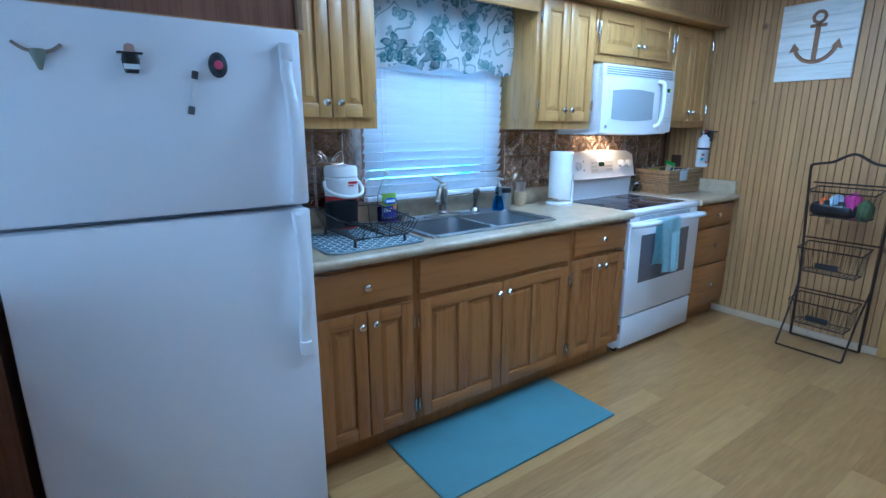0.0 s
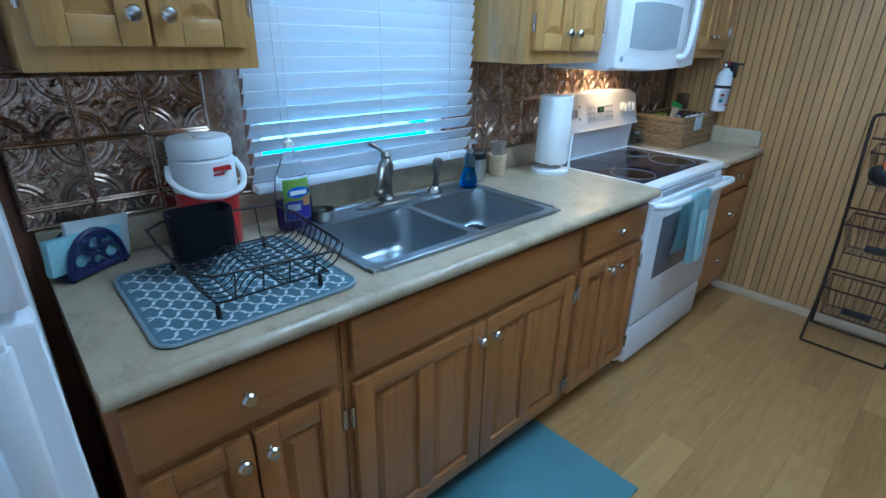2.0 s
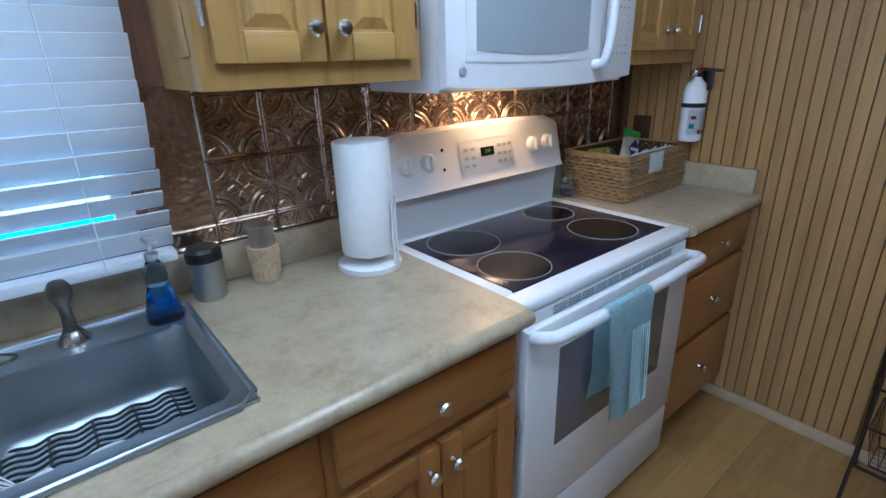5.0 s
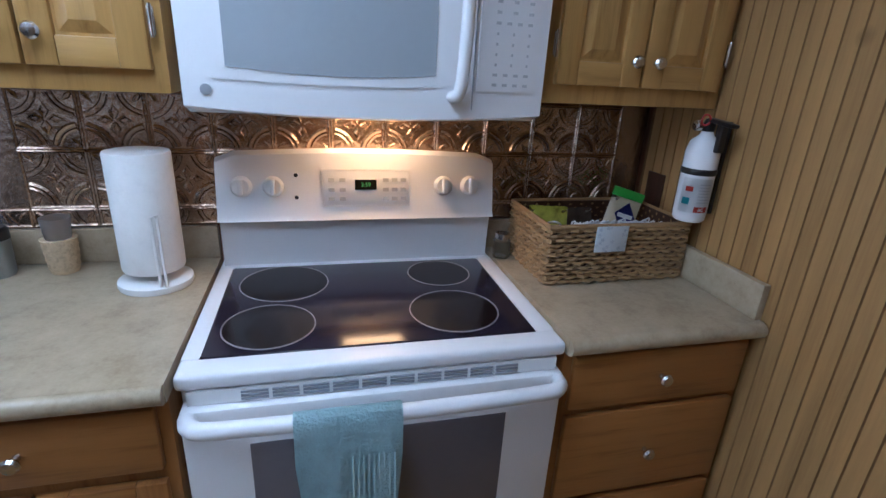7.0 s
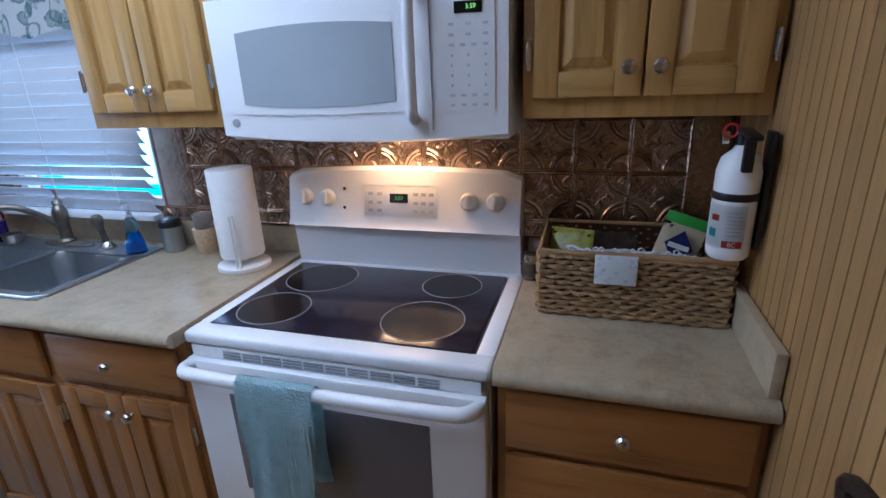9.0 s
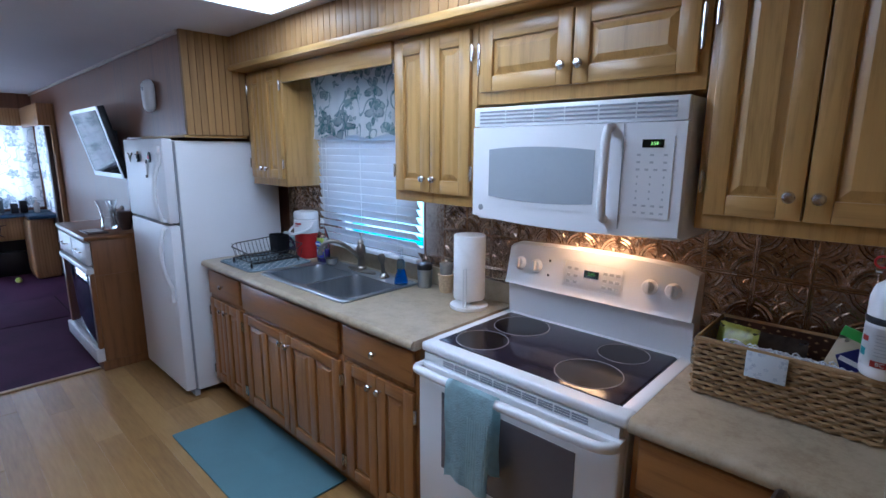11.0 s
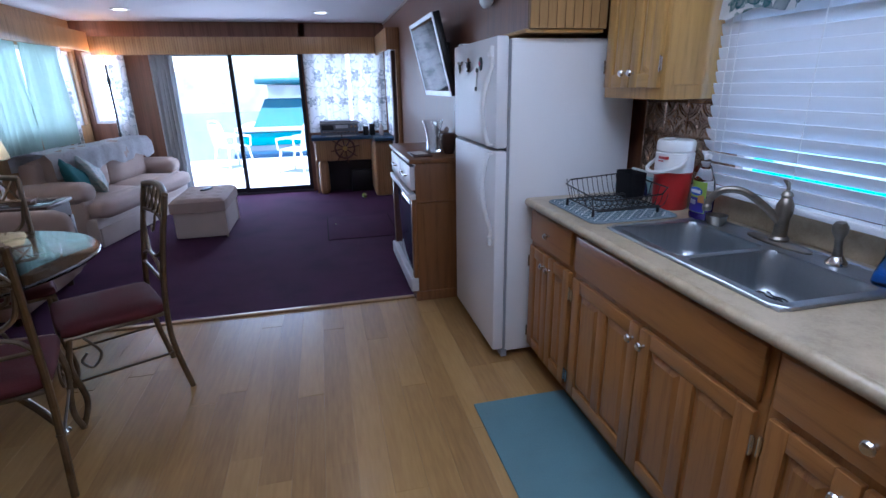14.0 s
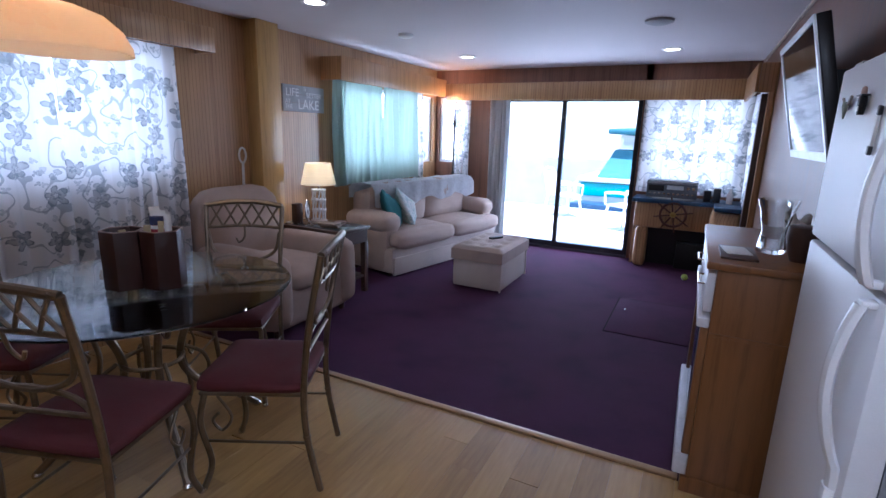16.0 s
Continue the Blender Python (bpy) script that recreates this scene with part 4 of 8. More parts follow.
# back guard with a curved top
bm = bmesh.new()
t = bmesh.new()
cs = []
for i in range(17):
    u = i / 16
    edge = min(u, 1 - u)
    top = 1.222 + 0.012 * math.sin(math.pi * u) - (0.016 * (1 - min(1, edge / 0.030)) ** 2)
    cs.append([t.verts.new((0.012 + (SW - 0.024) * u, y, z)) for y, z in ((0.562, 0.905), (0.553, 1.035), (0.520, 1.045), (0.530, 1.06), (0.560, top - 0.01), (0.580, top), (0.625, top - 0.01), (0.625, 0.905))])
for a, b in zip(cs, cs[1:]):
    for k in range(8):
        t.faces.new((a[k], a[(k + 1) % 8], b[(k + 1) % 8], b[k]))
t.faces.new(cs[0])
t.faces.new(cs[-1][::-1])
bmesh.ops.bevel(t, geom=[e for e in t.edges if e.calc_face_angle(0) > 0.9], offset=0.006, segments=2, affect="EDGES")
join(bm, t)
bg = part("back_guard", bm, enamel, st)
GT = pose(0, 0.545, 1.135, -10)
cp = part("control_panel", B(((0.285, -0.0035, -0.055), (0.525, 0.004, 0.045)), bev=0.003), enamel, st, at=GT)
part("panel_border", B(((0.283, -0.0045, -0.057), (0.527, -0.0037, -0.053)), ((0.283, -0.0045, 0.043), (0.527, -0.0037, 0.047)), ((0.283, -0.0045, -0.053), (0.287, -0.0037, 0.043)), ((0.523, -0.0045, -0.053), (0.527, -0.0037, 0.043))), white_plastic, cp, flat=True)
part("clock_display", B(((0.372, -0.0050, -0.010), (0.432, -0.0037, 0.018))), display, cp, "dark oven clock display", flat=True)
text_mesh("3:59", 0.016, glow("dim_green_digits", (0.12, 0.4, 0.1), 0.07), cp, pose(0.402, -0.0056, 0.004, 90), "clock_digits", "dim green oven clock digits")
for c in range(5):
    part("keys", B(*[((0.30 + (0.0, 0.03, 0.15, 0.175, 0.20)[c], -0.0050, z), (0.316 + (0.0, 0.03, 0.15, 0.175, 0.20)[c], -0.0037, z + 0.010)) for z in (-0.04, -0.015, 0.012)]), key_grey, cp, "grey printed keys", flat=True)
for x in (0.075, 0.155, 0.625, 0.705):
    bm = bmesh.new()
    lathe(bm, [(0.028, 0), (0.027, 0.006), (0.023, 0.016), (0.021, 0.018)], m=pose(0, 0, 0, 90))
    bx(bm, (-0.006, -0.030, -0.020), (0.006, -0.016, 0.020), 0.003)
    k = part("knob", bm, white_plastic, st, "round white control knob", at=GT @ pose(x, 0.0, 0))
for x, z in ((0.215, 0.03), (0.215, -0.03)):
    part("indicator", lathe(bmesh.new(), [(0.006, 0), (0.005, 0.002)], m=pose(0, 0, 0, 90), seg=12), black, st, at=GT @ pose(x, 0, z))
# oven door
part("vent_trim", B(((0.02, 0.022, 0.842), (SW - 0.02, 0.049, 0.872))), white_plastic, st, flat=True)
for k in range(3):
    part("vent_slot", B(*[((0.115 + j * 0.057, 0.0195, 0.846 + k * 0.008), (0.165 + j * 0.057, 0.0225, 0.8505 + k * 0.008)) for j in range(10)]), grey_seal, st, flat=True)
door = part("oven_door", B(((0.006, 0.004, 0.255), (SW - 0.006, 0.049, 0.840)), bev=0.008), enamel, st)
part("oven_window", B(((0.125, 0.0024, 0.455), (SW - 0.135, 0.0045, 0.755)), bev=0.0009), oven_glass, door, "grey tinted oven window")
part("door_handle", tube(bmesh.new(), curve([(0.02, 0.005, 0.825), (0.035, -0.030, 0.832), (0.09, -0.046, 0.834), (SW / 2, -0.052, 0.834), (SW - 0.09, -0.046, 0.834), (SW - 0.035, -0.030, 0.832), (SW - 0.02, 0.005, 0.825)], 6), 0.0165, 12), enamel, door, "thick white oven door handle")
part("drawer", B(((0.006, 0.008, 0.045), (SW - 0.006, 0.049, 0.245)), bev=0.008), enamel, st)
for x in (0.05, SW - 0.05):
    for y in (0.08, 0.55):
        part("foot", lathe(bmesh.new(), [(0.018, 0), (0.018, 0.03)], (x, y, 0), 10), black, st)

# dish towel over the oven handle
tw = thing("dish_towel", (2.715, 1.548, 0.834), "aqua striped dish towel hanging on the oven handle", "towel")
bm = bmesh.new()
prof = [(0.036, -0.28), (0.026, -0.18), (0.021, -0.06), (0.019, 0.0), (0.013, 0.018), (0.0, 0.0245), (-0.013, 0.018), (-0.021, 0.0), (-0.024, -0.08), (-0.030, -0.20), (-0.036, -0.315)]
t = bmesh.new()
gr = []
for y, z in prof:
    gr.append([t.verts.new((i / 14 * 0.20 * (1 - 0.10 * (z < -0.1)) + 0.012 * (z < -0.1), y + 0.007 * math.sin(i * 0.95) * min(1, abs(z) * 6) * (1 if y < 0 else 0.4), z + 0.006 * math.sin(i * 0.5) * (z < -0.2))) for i in range(15)])
for a, b in zip(gr, gr[1:]):
    for i in range(14):
        t.faces.new((a[i], a[i + 1], b[i + 1], b[i]))
bmesh.ops.solidify(t, geom=t.faces[:], thickness=0.004)
join(bm, t)
part("cloth", bm, towel_mat, tw)
for i in range(9):
    part("woven_stripe", tube(bmesh.new(), [(0.105 + i * 0.010, -0.0265, -0.07), (0.106 + i * 0.010, -0.033, -0.19), (0.11 + i * 0.009, -0.0415, -0.308)], 0.0017, 5), shade("pale_aqua_stripe", (0.5, 0.66, 0.68), 0.95) if i == 0 else bpy.data.materials["pale_aqua_stripe"], tw)

# floor mat
mt = thing("floor_mat", (0.89, 1.21, 0), "flat teal anti-fatigue mat on the floor by the sink", "mat")
part("pad", B(((0, 0, 0.0), (1.03, 0.465, 0.012)), bev=0.004), teal_mat, mt)


# kitchen smalls
def magnet(x, z, label, build):
    m = thing("fridge_magnet", (x, 1.4295, z), label, "magnet", "fridge magnets")
    build(m)


def skull(m):
    bone = shade("bone_green", (0.25, 0.27, 0.22), 0.6)
    part("face", lathe(bmesh.new(), [(0.004, -0.028), (0.009, -0.012), (0.016, 0.008), (0.012, 0.018)], seg=12, m=pose(0, -0.008, 0) @ Matrix.Diagonal((1, 0.5, 1, 1))), bone, m)
    part("horns", tube(bmesh.new(), curve([(-0.045, -0.006, 0.03), (-0.02, -0.006, 0.014), (0.02, -0.006, 0.014), (0.045, -0.006, 0.03)], 5), 0.004, 6), shade("horn", (0.3, 0.24, 0.2), 0.5), m)


def jug(m):
    part("body", lathe(bmesh.new(), [(0.014, -0.033), (0.018, -0.02), (0.020, 0.0), (0.017, 0.012)], seg=14, m=pose(0, -0.01, 0) @ Matrix.Diagonal((1, 0.5, 1, 1))), black, m)
    part("band", B(((-0.017, -0.021, -0.024), (0.017, -0.019, -0.012))), white_plastic, m, flat=True)
    part("brim", B(((-0.028, -0.02, 0.012), (0.028, -0.001, 0.017)), bev=0.002), black, m)
    part("crown", lathe(bmesh.new(), [(0.013, 0.017), (0.010, 0.034), (0.003, 0.037)], seg=12, m=pose(0, -0.01, 0) @ Matrix.Diagonal((1, 0.5, 1, 1))), shade("tan_print", (0.4, 0.25, 0.2), 0.6), m)


def oval(m):
    part("rim", lathe(bmesh.new(), [(0.03, 0), (0.03, 0.005), (0.024, 0.008), (0.001, 0.009)], seg=24, m=pose(0, 0, 0, 90) @ Matrix.Diagonal((0.8, 1.1, 1, 1))), shade("dark_print", (0.05, 0.06, 0.07), 0.4, var=0.4, scale=60), m)
    part("rose", lathe(bmesh.new(), [(0.012, 0.009), (0.010, 0.012), (0.001, 0.013)], seg=14, m=pose(0, 0, 0, 90)), shade("rose_print", (0.55, 0.05, 0.13), 0.4), m)


def opener(m):
    part("handle", B(((-0.006, -0.008, -0.05), (0.006, -0.0005, 0.05)), bev=0.002), white_plastic, m, at=pose(0, 0, 0, 0, 11))
    for z in (0.045, -0.047):
        part("end_plate", B(((-0.008, -0.010, z - 0.011), (0.008, -0.0003, z + 0.011)), bev=0.003), shade("gunmetal", (0.12, 0.12, 0.13), 0.3, 0.8) if z > 0 else bpy.data.materials["gunmetal"], m, at=pose(0, 0, 0, 0, 11))


magnet(-0.103, 1.545, "small longhorn-skull fridge magnet", skull)
magnet(0.076, 1.553, "small dark jug-shaped fridge magnet with a hat", jug)
magnet(0.279, 1.553, "oval dark fridge magnet with a red flower", oval)
magnet(0.210, 1.480, "white and steel bottle-opener fridge magnet", opener)

# drying mat with lattice print
dm = thing("drying_mat", (0.66, 1.645, 0.9145), "grey drying mat with a white lattice print", "mat")
def rounded_pad(w, h, r, z0, z1):
    t = bmesh.new()
    pts = []
    for cx, cy, a0 in ((w - r, r, -90), (w - r, h - r, 0), (r, h - r, 90), (r, r, 180)):
        pts += [(cx + r * math.cos(radians(a0 + k * 15)), cy + r * math.sin(radians(a0 + k * 15))) for k in range(7)]
    lo, hi = [t.verts.new((x, y, z0)) for x, y in pts], [t.verts.new((x, y, z1)) for x, y in pts]
    t.faces.new(lo[::-1])
    t.faces.new(hi)
    for k in range(len(pts)):
        j = (k + 1) % len(pts)
        t.faces.new((lo[k], lo[j], hi[j], hi[k]))
    return t, pts


bm, rim_pts = rounded_pad(0.435, 0.40, 0.04, 0, 0.006)
part("piping", tube(bmesh.new(), [(x, y, 0.0045) for x, y in rim_pts], 0.0045, 7, True), shade("grey_piping", (0.22, 0.26, 0.29), 0.9), dm)
part("pad", bm, shade("slate_cloth", (0.10, 0.16, 0.20), 0.95, 0, 0.1, 20, (1, 1, 1), 0.4, 200), dm)
t = bmesh.new()
P = 0.053
for s in (1, -1):
    for k in range(-8, 18):
        pts = []
        for i in range(0, 160):
            y = 0.014 + i * 0.372 / 159
            x = k * P + s * (y + 0.0042 * math.sin(4 * math.pi * y / P))
            if 0.014 + max(0, 0.03 - y, y - 0.37) < x < 0.421 - max(0, 0.03 - y, y - 0.37):
                pts.append((x, y))
        for a, b in zip(pts, pts[1:]):
            v = [t.verts.new((a[0] - 0.0036, a[1], 0.0068 + 0.0001 * s)), t.verts.new((a[0] + 0.0036, a[1], 0.0068 + 0.0001 * s)), t.verts.new((b[0] + 0.0036, b[1], 0.0068 + 0.0001 * s)), t.verts.new((b[0] - 0.0036, b[1], 0.0068 + 0.0001 * s))]
            t.faces.new(v)
lt = part("lattice_print", t, shade("white_print", (0.62, 0.66, 0.68), 0.9), dm, "white trellis lines", flat=True)

# dish rack of black wire
rk = thing("dish_rack", (0.748, 1.680, 0.9225), "black wire dish rack on the drying mat", "dish rack")
RX, RY = 0.335, 0.32
part("top_rim", tube(bmesh.new(), [(0.03, 0, 0.098), (RX - 0.04, 0, 0.080), (RX + 0.005, 0.04, 0.082), (RX + 0.005, RY - 0.05, 0.095), (RX - 0.03, RY, 0.112), (0.03, RY, 0.122), (-0.01, RY - 0.04, 0.122), (-0.01, 0.04, 0.108)], 0.0032, 7, True), wire, rk)
part("floor_rim", tube(bmesh.new(), [(0.035, 0.015, 0.030), (RX - 0.045, 0.015, 0.028), (RX - 0.045, RY - 0.015, 0.028), (0.035, RY - 0.015, 0.030)], 0.0028, 6, True), wire, rk)
for k in range(12):
    y = 0.022 + k * (RY - 0.044) / 11
    part("rib", tube(bmesh.new(), curve([(-0.010, y, 0.110 + 0.012 * y / RY), (0.012, y, 0.065), (0.040, y, 0.030), (0.085, y, 0.026), (0.118, y, 0.058), (0.150, y, 0.060), (0.182, y, 0.026), (0.240, y, 0.024), (RX - 0.030, y, 0.036), (RX - 0.006, y, 0.060), (RX + 0.005, y, 0.083 + 0.012 * y / RY)], 3), 0.0018, 5), wire, rk)
for x in (0.075, 0.135, 0.195, 0.255):
    for y, e in ((0.0, 0.090), (RY, 0.117)):
        part("side_wire", tube(bmesh.new(), [(x, y, e), (x, 0.015 if y == 0.0 else RY - 0.015, 0.03)], 0.0018, 5), wire, rk)
    part("cross_wire", tube(bmesh.new(), [(x, 0.015, 0.026 if x != 0.135 else 0.056), (x, RY - 0.015, 0.026 if x != 0.135 else 0.056)], 0.0020, 5), wire, rk)
for x in (0.035, RX - 0.070):
    for y in (0.008, RY - 0.008):
        part("foot", lathe(bmesh.new(), [(0.006, 0), (0.0065, 0.014), (0.004, 0.032)], (x, y, 0), 10), black, rk)
t = bmesh.new()
rings = []
for z, g in ((0.036, -0.004), (0.040, 0.0), (0.148, 0.004), (0.150, 0.004), (0.149, 0.001), (0.046, -0.004)):
    ring = []
    for cx, cy, a0 in ((0.150, 0.292, 0), (0.058, 0.292, 90), (0.058, 0.262, 180), (0.150, 0.262, 270)):
        ring += [t.verts.new((cx + (0.022 + g) * math.cos(radians(a0 + 18 * q)), cy + (0.022 + g) * math.sin(radians(a0 + 18 * q)), z)) for q in range(6)]
    rings.append(ring)
for p, q in zip(rings, rings[1:]):
    for j in range(len(p)):
        t.faces.new((p[j], p[(j + 1) % len(p)], q[(j + 1) % len(p)], q[j]))
t.faces.new(rings[0][::-1])
t.faces.new(rings[-1])
part("utensil_cup", t, shade("matte_black_plastic", (0.006, 0.006, 0.008), 0.6, spec=0.2), rk, "black plastic utensil cup")

# water jug cooler
co = thing("drink_cooler", (0.925, 2.115, 0.9145), "small red drink cooler with a white lid and handle", "cooler")
part("body", lathe(bmesh.new(), [(0.068, 0), (0.073, 0.008), (0.077, 0.13), (0.078, 0.165)], seg=36), red_plastic, co)
part("upper_body", lathe(bmesh.new(), [(0.079, 0.165), (0.079, 0.245), (0.072, 0.25)], seg=36), white_plastic, co)
part("lid", lathe(bmesh.new(), [(0.072, 0.25), (0.078, 0.255), (0.078, 0.29), (0.071, 0.30), (0.02, 0.302), (0.001, 0.302)], seg=36), white_plastic, co)
part("spout_cap", B(((-0.02, -0.05, 0.302), (0.015, -0.01, 0.309)), bev=0.003), white_plastic, co)
part("handle", tube(bmesh.new(), curve([(-0.084, 0, 0.23), (-0.090, -0.035, 0.20), (-0.06, -0.09, 0.175), (0, -0.108, 0.165), (0.06, -0.09, 0.175), (0.090, -0.035, 0.20), (0.084, 0, 0.23)], 5), 0.008, 8), white_plastic, co, "white bail handle")
part("logo_bar", B(((0.0, -0.0815, 0.222), (0.045, -0.06, 0.233))), red_plastic, co, "red logo bar", flat=True)
part("logo_underline", B(((0.0, -0.0815, 0.211), (0.025, -0.06, 0.216))), red_plastic, co, flat=True)

# dish soap bottle
so = thing("dish_soap_bottle", (1.155, 2.085, 0.9215), "clear bottle of purple dish soap with a green and blue label", "bottle")
so.scale = (1.15, 1.10, 1.03)
thin_bottle = glass("bottle_plastic", (0.96, 0.97, 0.98), 0.05)
thin_bottle.node_tree.nodes["Principled BSDF"].inputs["IOR"].default_value = 1.10
sq = Matrix.Diagonal((1.12, 0.62, 1, 1))
part("bottle", lathe(bmesh.new(), [(0.040, 0.0), (0.044, 0.01), (0.045, 0.10), (0.040, 0.15), (0.020, 0.205), (0.013, 0.215), (0.013, 0.235)], seg=28, m=sq), thin_bottle, so)
part("soap", lathe(bmesh.new(), [(0.038, 0.003), (0.041, 0.012), (0.042, 0.085)], seg=28, m=sq), shade("violet_liquid", (0.03, 0.015, 0.12), 0.15), so)
part("cap", lathe(bmesh.new(), [(0.012, 0.235), (0.012, 0.25), (0.005, 0.255), (0.005, 0.265)], seg=14), white_plastic, so)
for (a, b, c, d, mm, nm) in ((-0.037, 0.037, 0.030, 0.150, shade("label_green", (0.42, 0.60, 0.10), 0.5), "label"), (-0.036, 0.036, 0.032, 0.088, shade("label_violet", (0.07, 0.06, 0.42), 0.5), "label_patch"), (-0.030, 0.004, 0.060, 0.078, shade("label_white", (0.72, 0.74, 0.80), 0.5), "label_streak"), (0.012, 0.034, 0.070, 0.098, shade("label_orange", (0.65, 0.30, 0.10), 0.5), "label_streak")):
    t = bmesh.new()
    rows = []
    for i in range(9):
        x = a + (b - a) * i / 8
        y = -0.62 * math.sqrt(0.0462 ** 2 - x * x) - {"label": 0.0, "label_patch": 0.0008, "label_streak": 0.0014}[nm]
        rows.append((t.verts.new((x, y, c)), t.verts.new((x * 0.92, y, d))))
    for p, q in zip(rows, rows[1:]):
        t.faces.new((p[0], q[0], q[1], p[1]))
    bmesh.ops.solidify(t, geom=t.faces[:], thickness=0.0004)
    part(nm, t, mm, so)
oval_m = Matrix.Diagonal((1.45, 1, 0.8, 1)) @ pose(0, 0, 0, 90)
part("logo_oval", lathe(bmesh.new(), [(0.0205, 0.0), (0.0205, 0.0012), (0.001, 0.0016)], (0, -0.0290, 0.112), 28, oval_m), shade("logo_blue", (0.03, 0.10, 0.45), 0.4), so, "blue logo oval")
part("logo_bar", B(((-0.022, -0.0315, 0.106), (0.022, -0.0306, 0.118))), white_plastic, so, "pale logo bar", flat=True)

# sink strainer, napkin holder, pump soap, canister, cup, paper towel
sr = thing("sink_strainer", (1.245, 2.085, 0.9215), "steel sink strainer standing on the sink ledge", "strainer")
part("cup", lathe(bmesh.new(), [(0.028, 0), (0.034, 0.008), (0.038, 0.035), (0.040, 0.038), (0.035, 0.038), (0.031, 0.012), (0.001, 0.010)], seg=24), nickel, sr)
part("knob", lathe(bmesh.new(), [(0.006, 0.010), (0.006, 0.03), (0.011, 0.034), (0.001, 0.038)], seg=12), nickel, sr)
nh = thing("napkin_holder", (0.637, 2.135, 0.9145), "navy cast-iron scroll napkin holder with napkins", "napkin holder", rz=29)
iron = shade("dark_navy_iron", (0.010, 0.014, 0.07), 0.35)
part("base", B(((-0.078, -0.034, 0.006), (0.078, 0.034, 0.016)), bev=0.003), iron, nh)
for x in (-0.068, 0.068):
    for y in (-0.026, 0.026):
        part("foot", lathe(bmesh.new(), [(0.005, 0), (0.006, 0.007)], (x, y, 0), 10), iron, nh)
for y in (-0.028, 0.028):
    bm = bmesh.new()
    tube(bm, arc((0, y, 0.016), 0.070, 0, 180, 18, "xz", 0.092), 0.0065, 8)
    for cx, cz, r in ((-0.038, 0.045, 0.020), (0.038, 0.045, 0.020), (0, 0.078, 0.018), (0, 0.036, 0.014), (-0.022, 0.076, 0.010), (0.022, 0.076, 0.010)):
        tube(bm, arc((cx, y, cz), r, 20, 330, 12), 0.0048, 6)
    for cx, cz in ((-0.019, 0.056), (0.019, 0.056), (0, 0.100), (-0.055, 0.028), (0.055, 0.028)):
        lathe(bm, [(0.002, -0.006), (0.008, -0.003), (0.008, 0.003), (0.002, 0.006)], (cx, y, cz), 10, pose(0, 0, 0, 90))
    tube(bm, [(-0.070, y, 0.018), (0.070, y, 0.018)], 0.006, 8)
    part("scroll_plate", bm, iron, nh)
part("napkin", B(((-0.105, -0.018, 0.0165), (0.075, 0.004, 0.100)), bev=0.002), shade("aqua_napkin", (0.36, 0.55, 0.58), 0.9), nh, "stack of pale aqua napkins", at=pose(0, 0, 0, 0, 5))
part("napkin", B(((-0.05, 0.006, 0.0165), (0.112, 0.018, 0.125)), bev=0.002), shade("grey_napkin", (0.55, 0.57, 0.57), 0.9), nh, "stack of pale grey napkins", at=pose(0, 0, 0, 0, 8))

ps = thing("soap_dispenser", (1.885, 2.075, 0.9215), "waisted blue liquid soap bottle with a frosted pump", "bottle")
blue_gel = glass("blue_gel", (0.03, 0.22, 0.80), 0.12)
part("bottle", lathe(bmesh.new(), [(0.0205, 0.082), (0.0225, 0.098), (0.0215, 0.118), (0.012, 0.135)], seg=24), glass("pale_blue_plastic", (0.45, 0.70, 0.95), 0.15), ps, "clear upper bottle")
part("gel", lathe(bmesh.new(), [(0.034, 0), (0.0365, 0.006), (0.0335, 0.03), (0.026, 0.062), (0.0205, 0.0815)], seg=24), blue_gel, ps, "deep blue soap")
part("collar", lathe(bmesh.new(), [(0.012, 0.135), (0.013, 0.15), (0.005, 0.152), (0.005, 0.175)], seg=16), glass("frosted_pump", (0.85, 0.88, 0.92), 0.4), ps)
part("pump_head", B(((-0.030, -0.009, 0.173), (0.012, 0.009, 0.186)), bev=0.004), bpy.data.materials["frosted_pump"], ps, at=pose(0, 0, 0, 0, 0, 100))
ca = thing("insulated_tumbler", (1.995, 2.14, 0.9145), "steel tumbler with a black lid", "tumbler")
part("body", lathe(bmesh.new(), [(0.033, 0), (0.036, 0.006), (0.038, 0.095)], seg=28), steel, ca)
part("lid", lathe(bmesh.new(), [(0.0395, 0.095), (0.0395, 0.118), (0.033, 0.125), (0.001, 0.126)], seg=28), black, ca)
cw = thing("cup_holder", (2.135, 2.15, 0.9145), "cream wicker holder with a frosted plastic cup", "cup")
part("wicker_sleeve", lathe(bmesh.new(), [(0.030, 0), (0.033, 0.01)] + [(0.033 + 0.0006 * k + 0.0022 * (k % 2), 0.01 + k * 0.009) for k in range(10)], seg=20), shade("cream_wicker", (0.55, 0.42, 0.26), 0.8, 0, 0.2, 90, (1, 1, 1), 0.6, 200), cw)
part("cup", lathe(bmesh.new(), [(0.028, 0.09), (0.033, 0.145), (0.030, 0.145), (0.026, 0.10)], seg=24), glass("frosted_cup", (0.85, 0.86, 0.9), 0.45), cw)
pt = thing("paper_towel_holder", (2.375, 2.045, 0.9145), "roll of paper towels on a white stand", "paper towels")
part("base", lathe(bmesh.new(), [(0.083, 0), (0.085, 0.006), (0.084, 0.016), (0.07, 0.021)], seg=36), white_plastic, pt)
part("post", lathe(bmesh.new(), [(0.012, 0.02), (0.012, 0.326), (0.006, 0.329)], seg=14), white_plastic, pt)
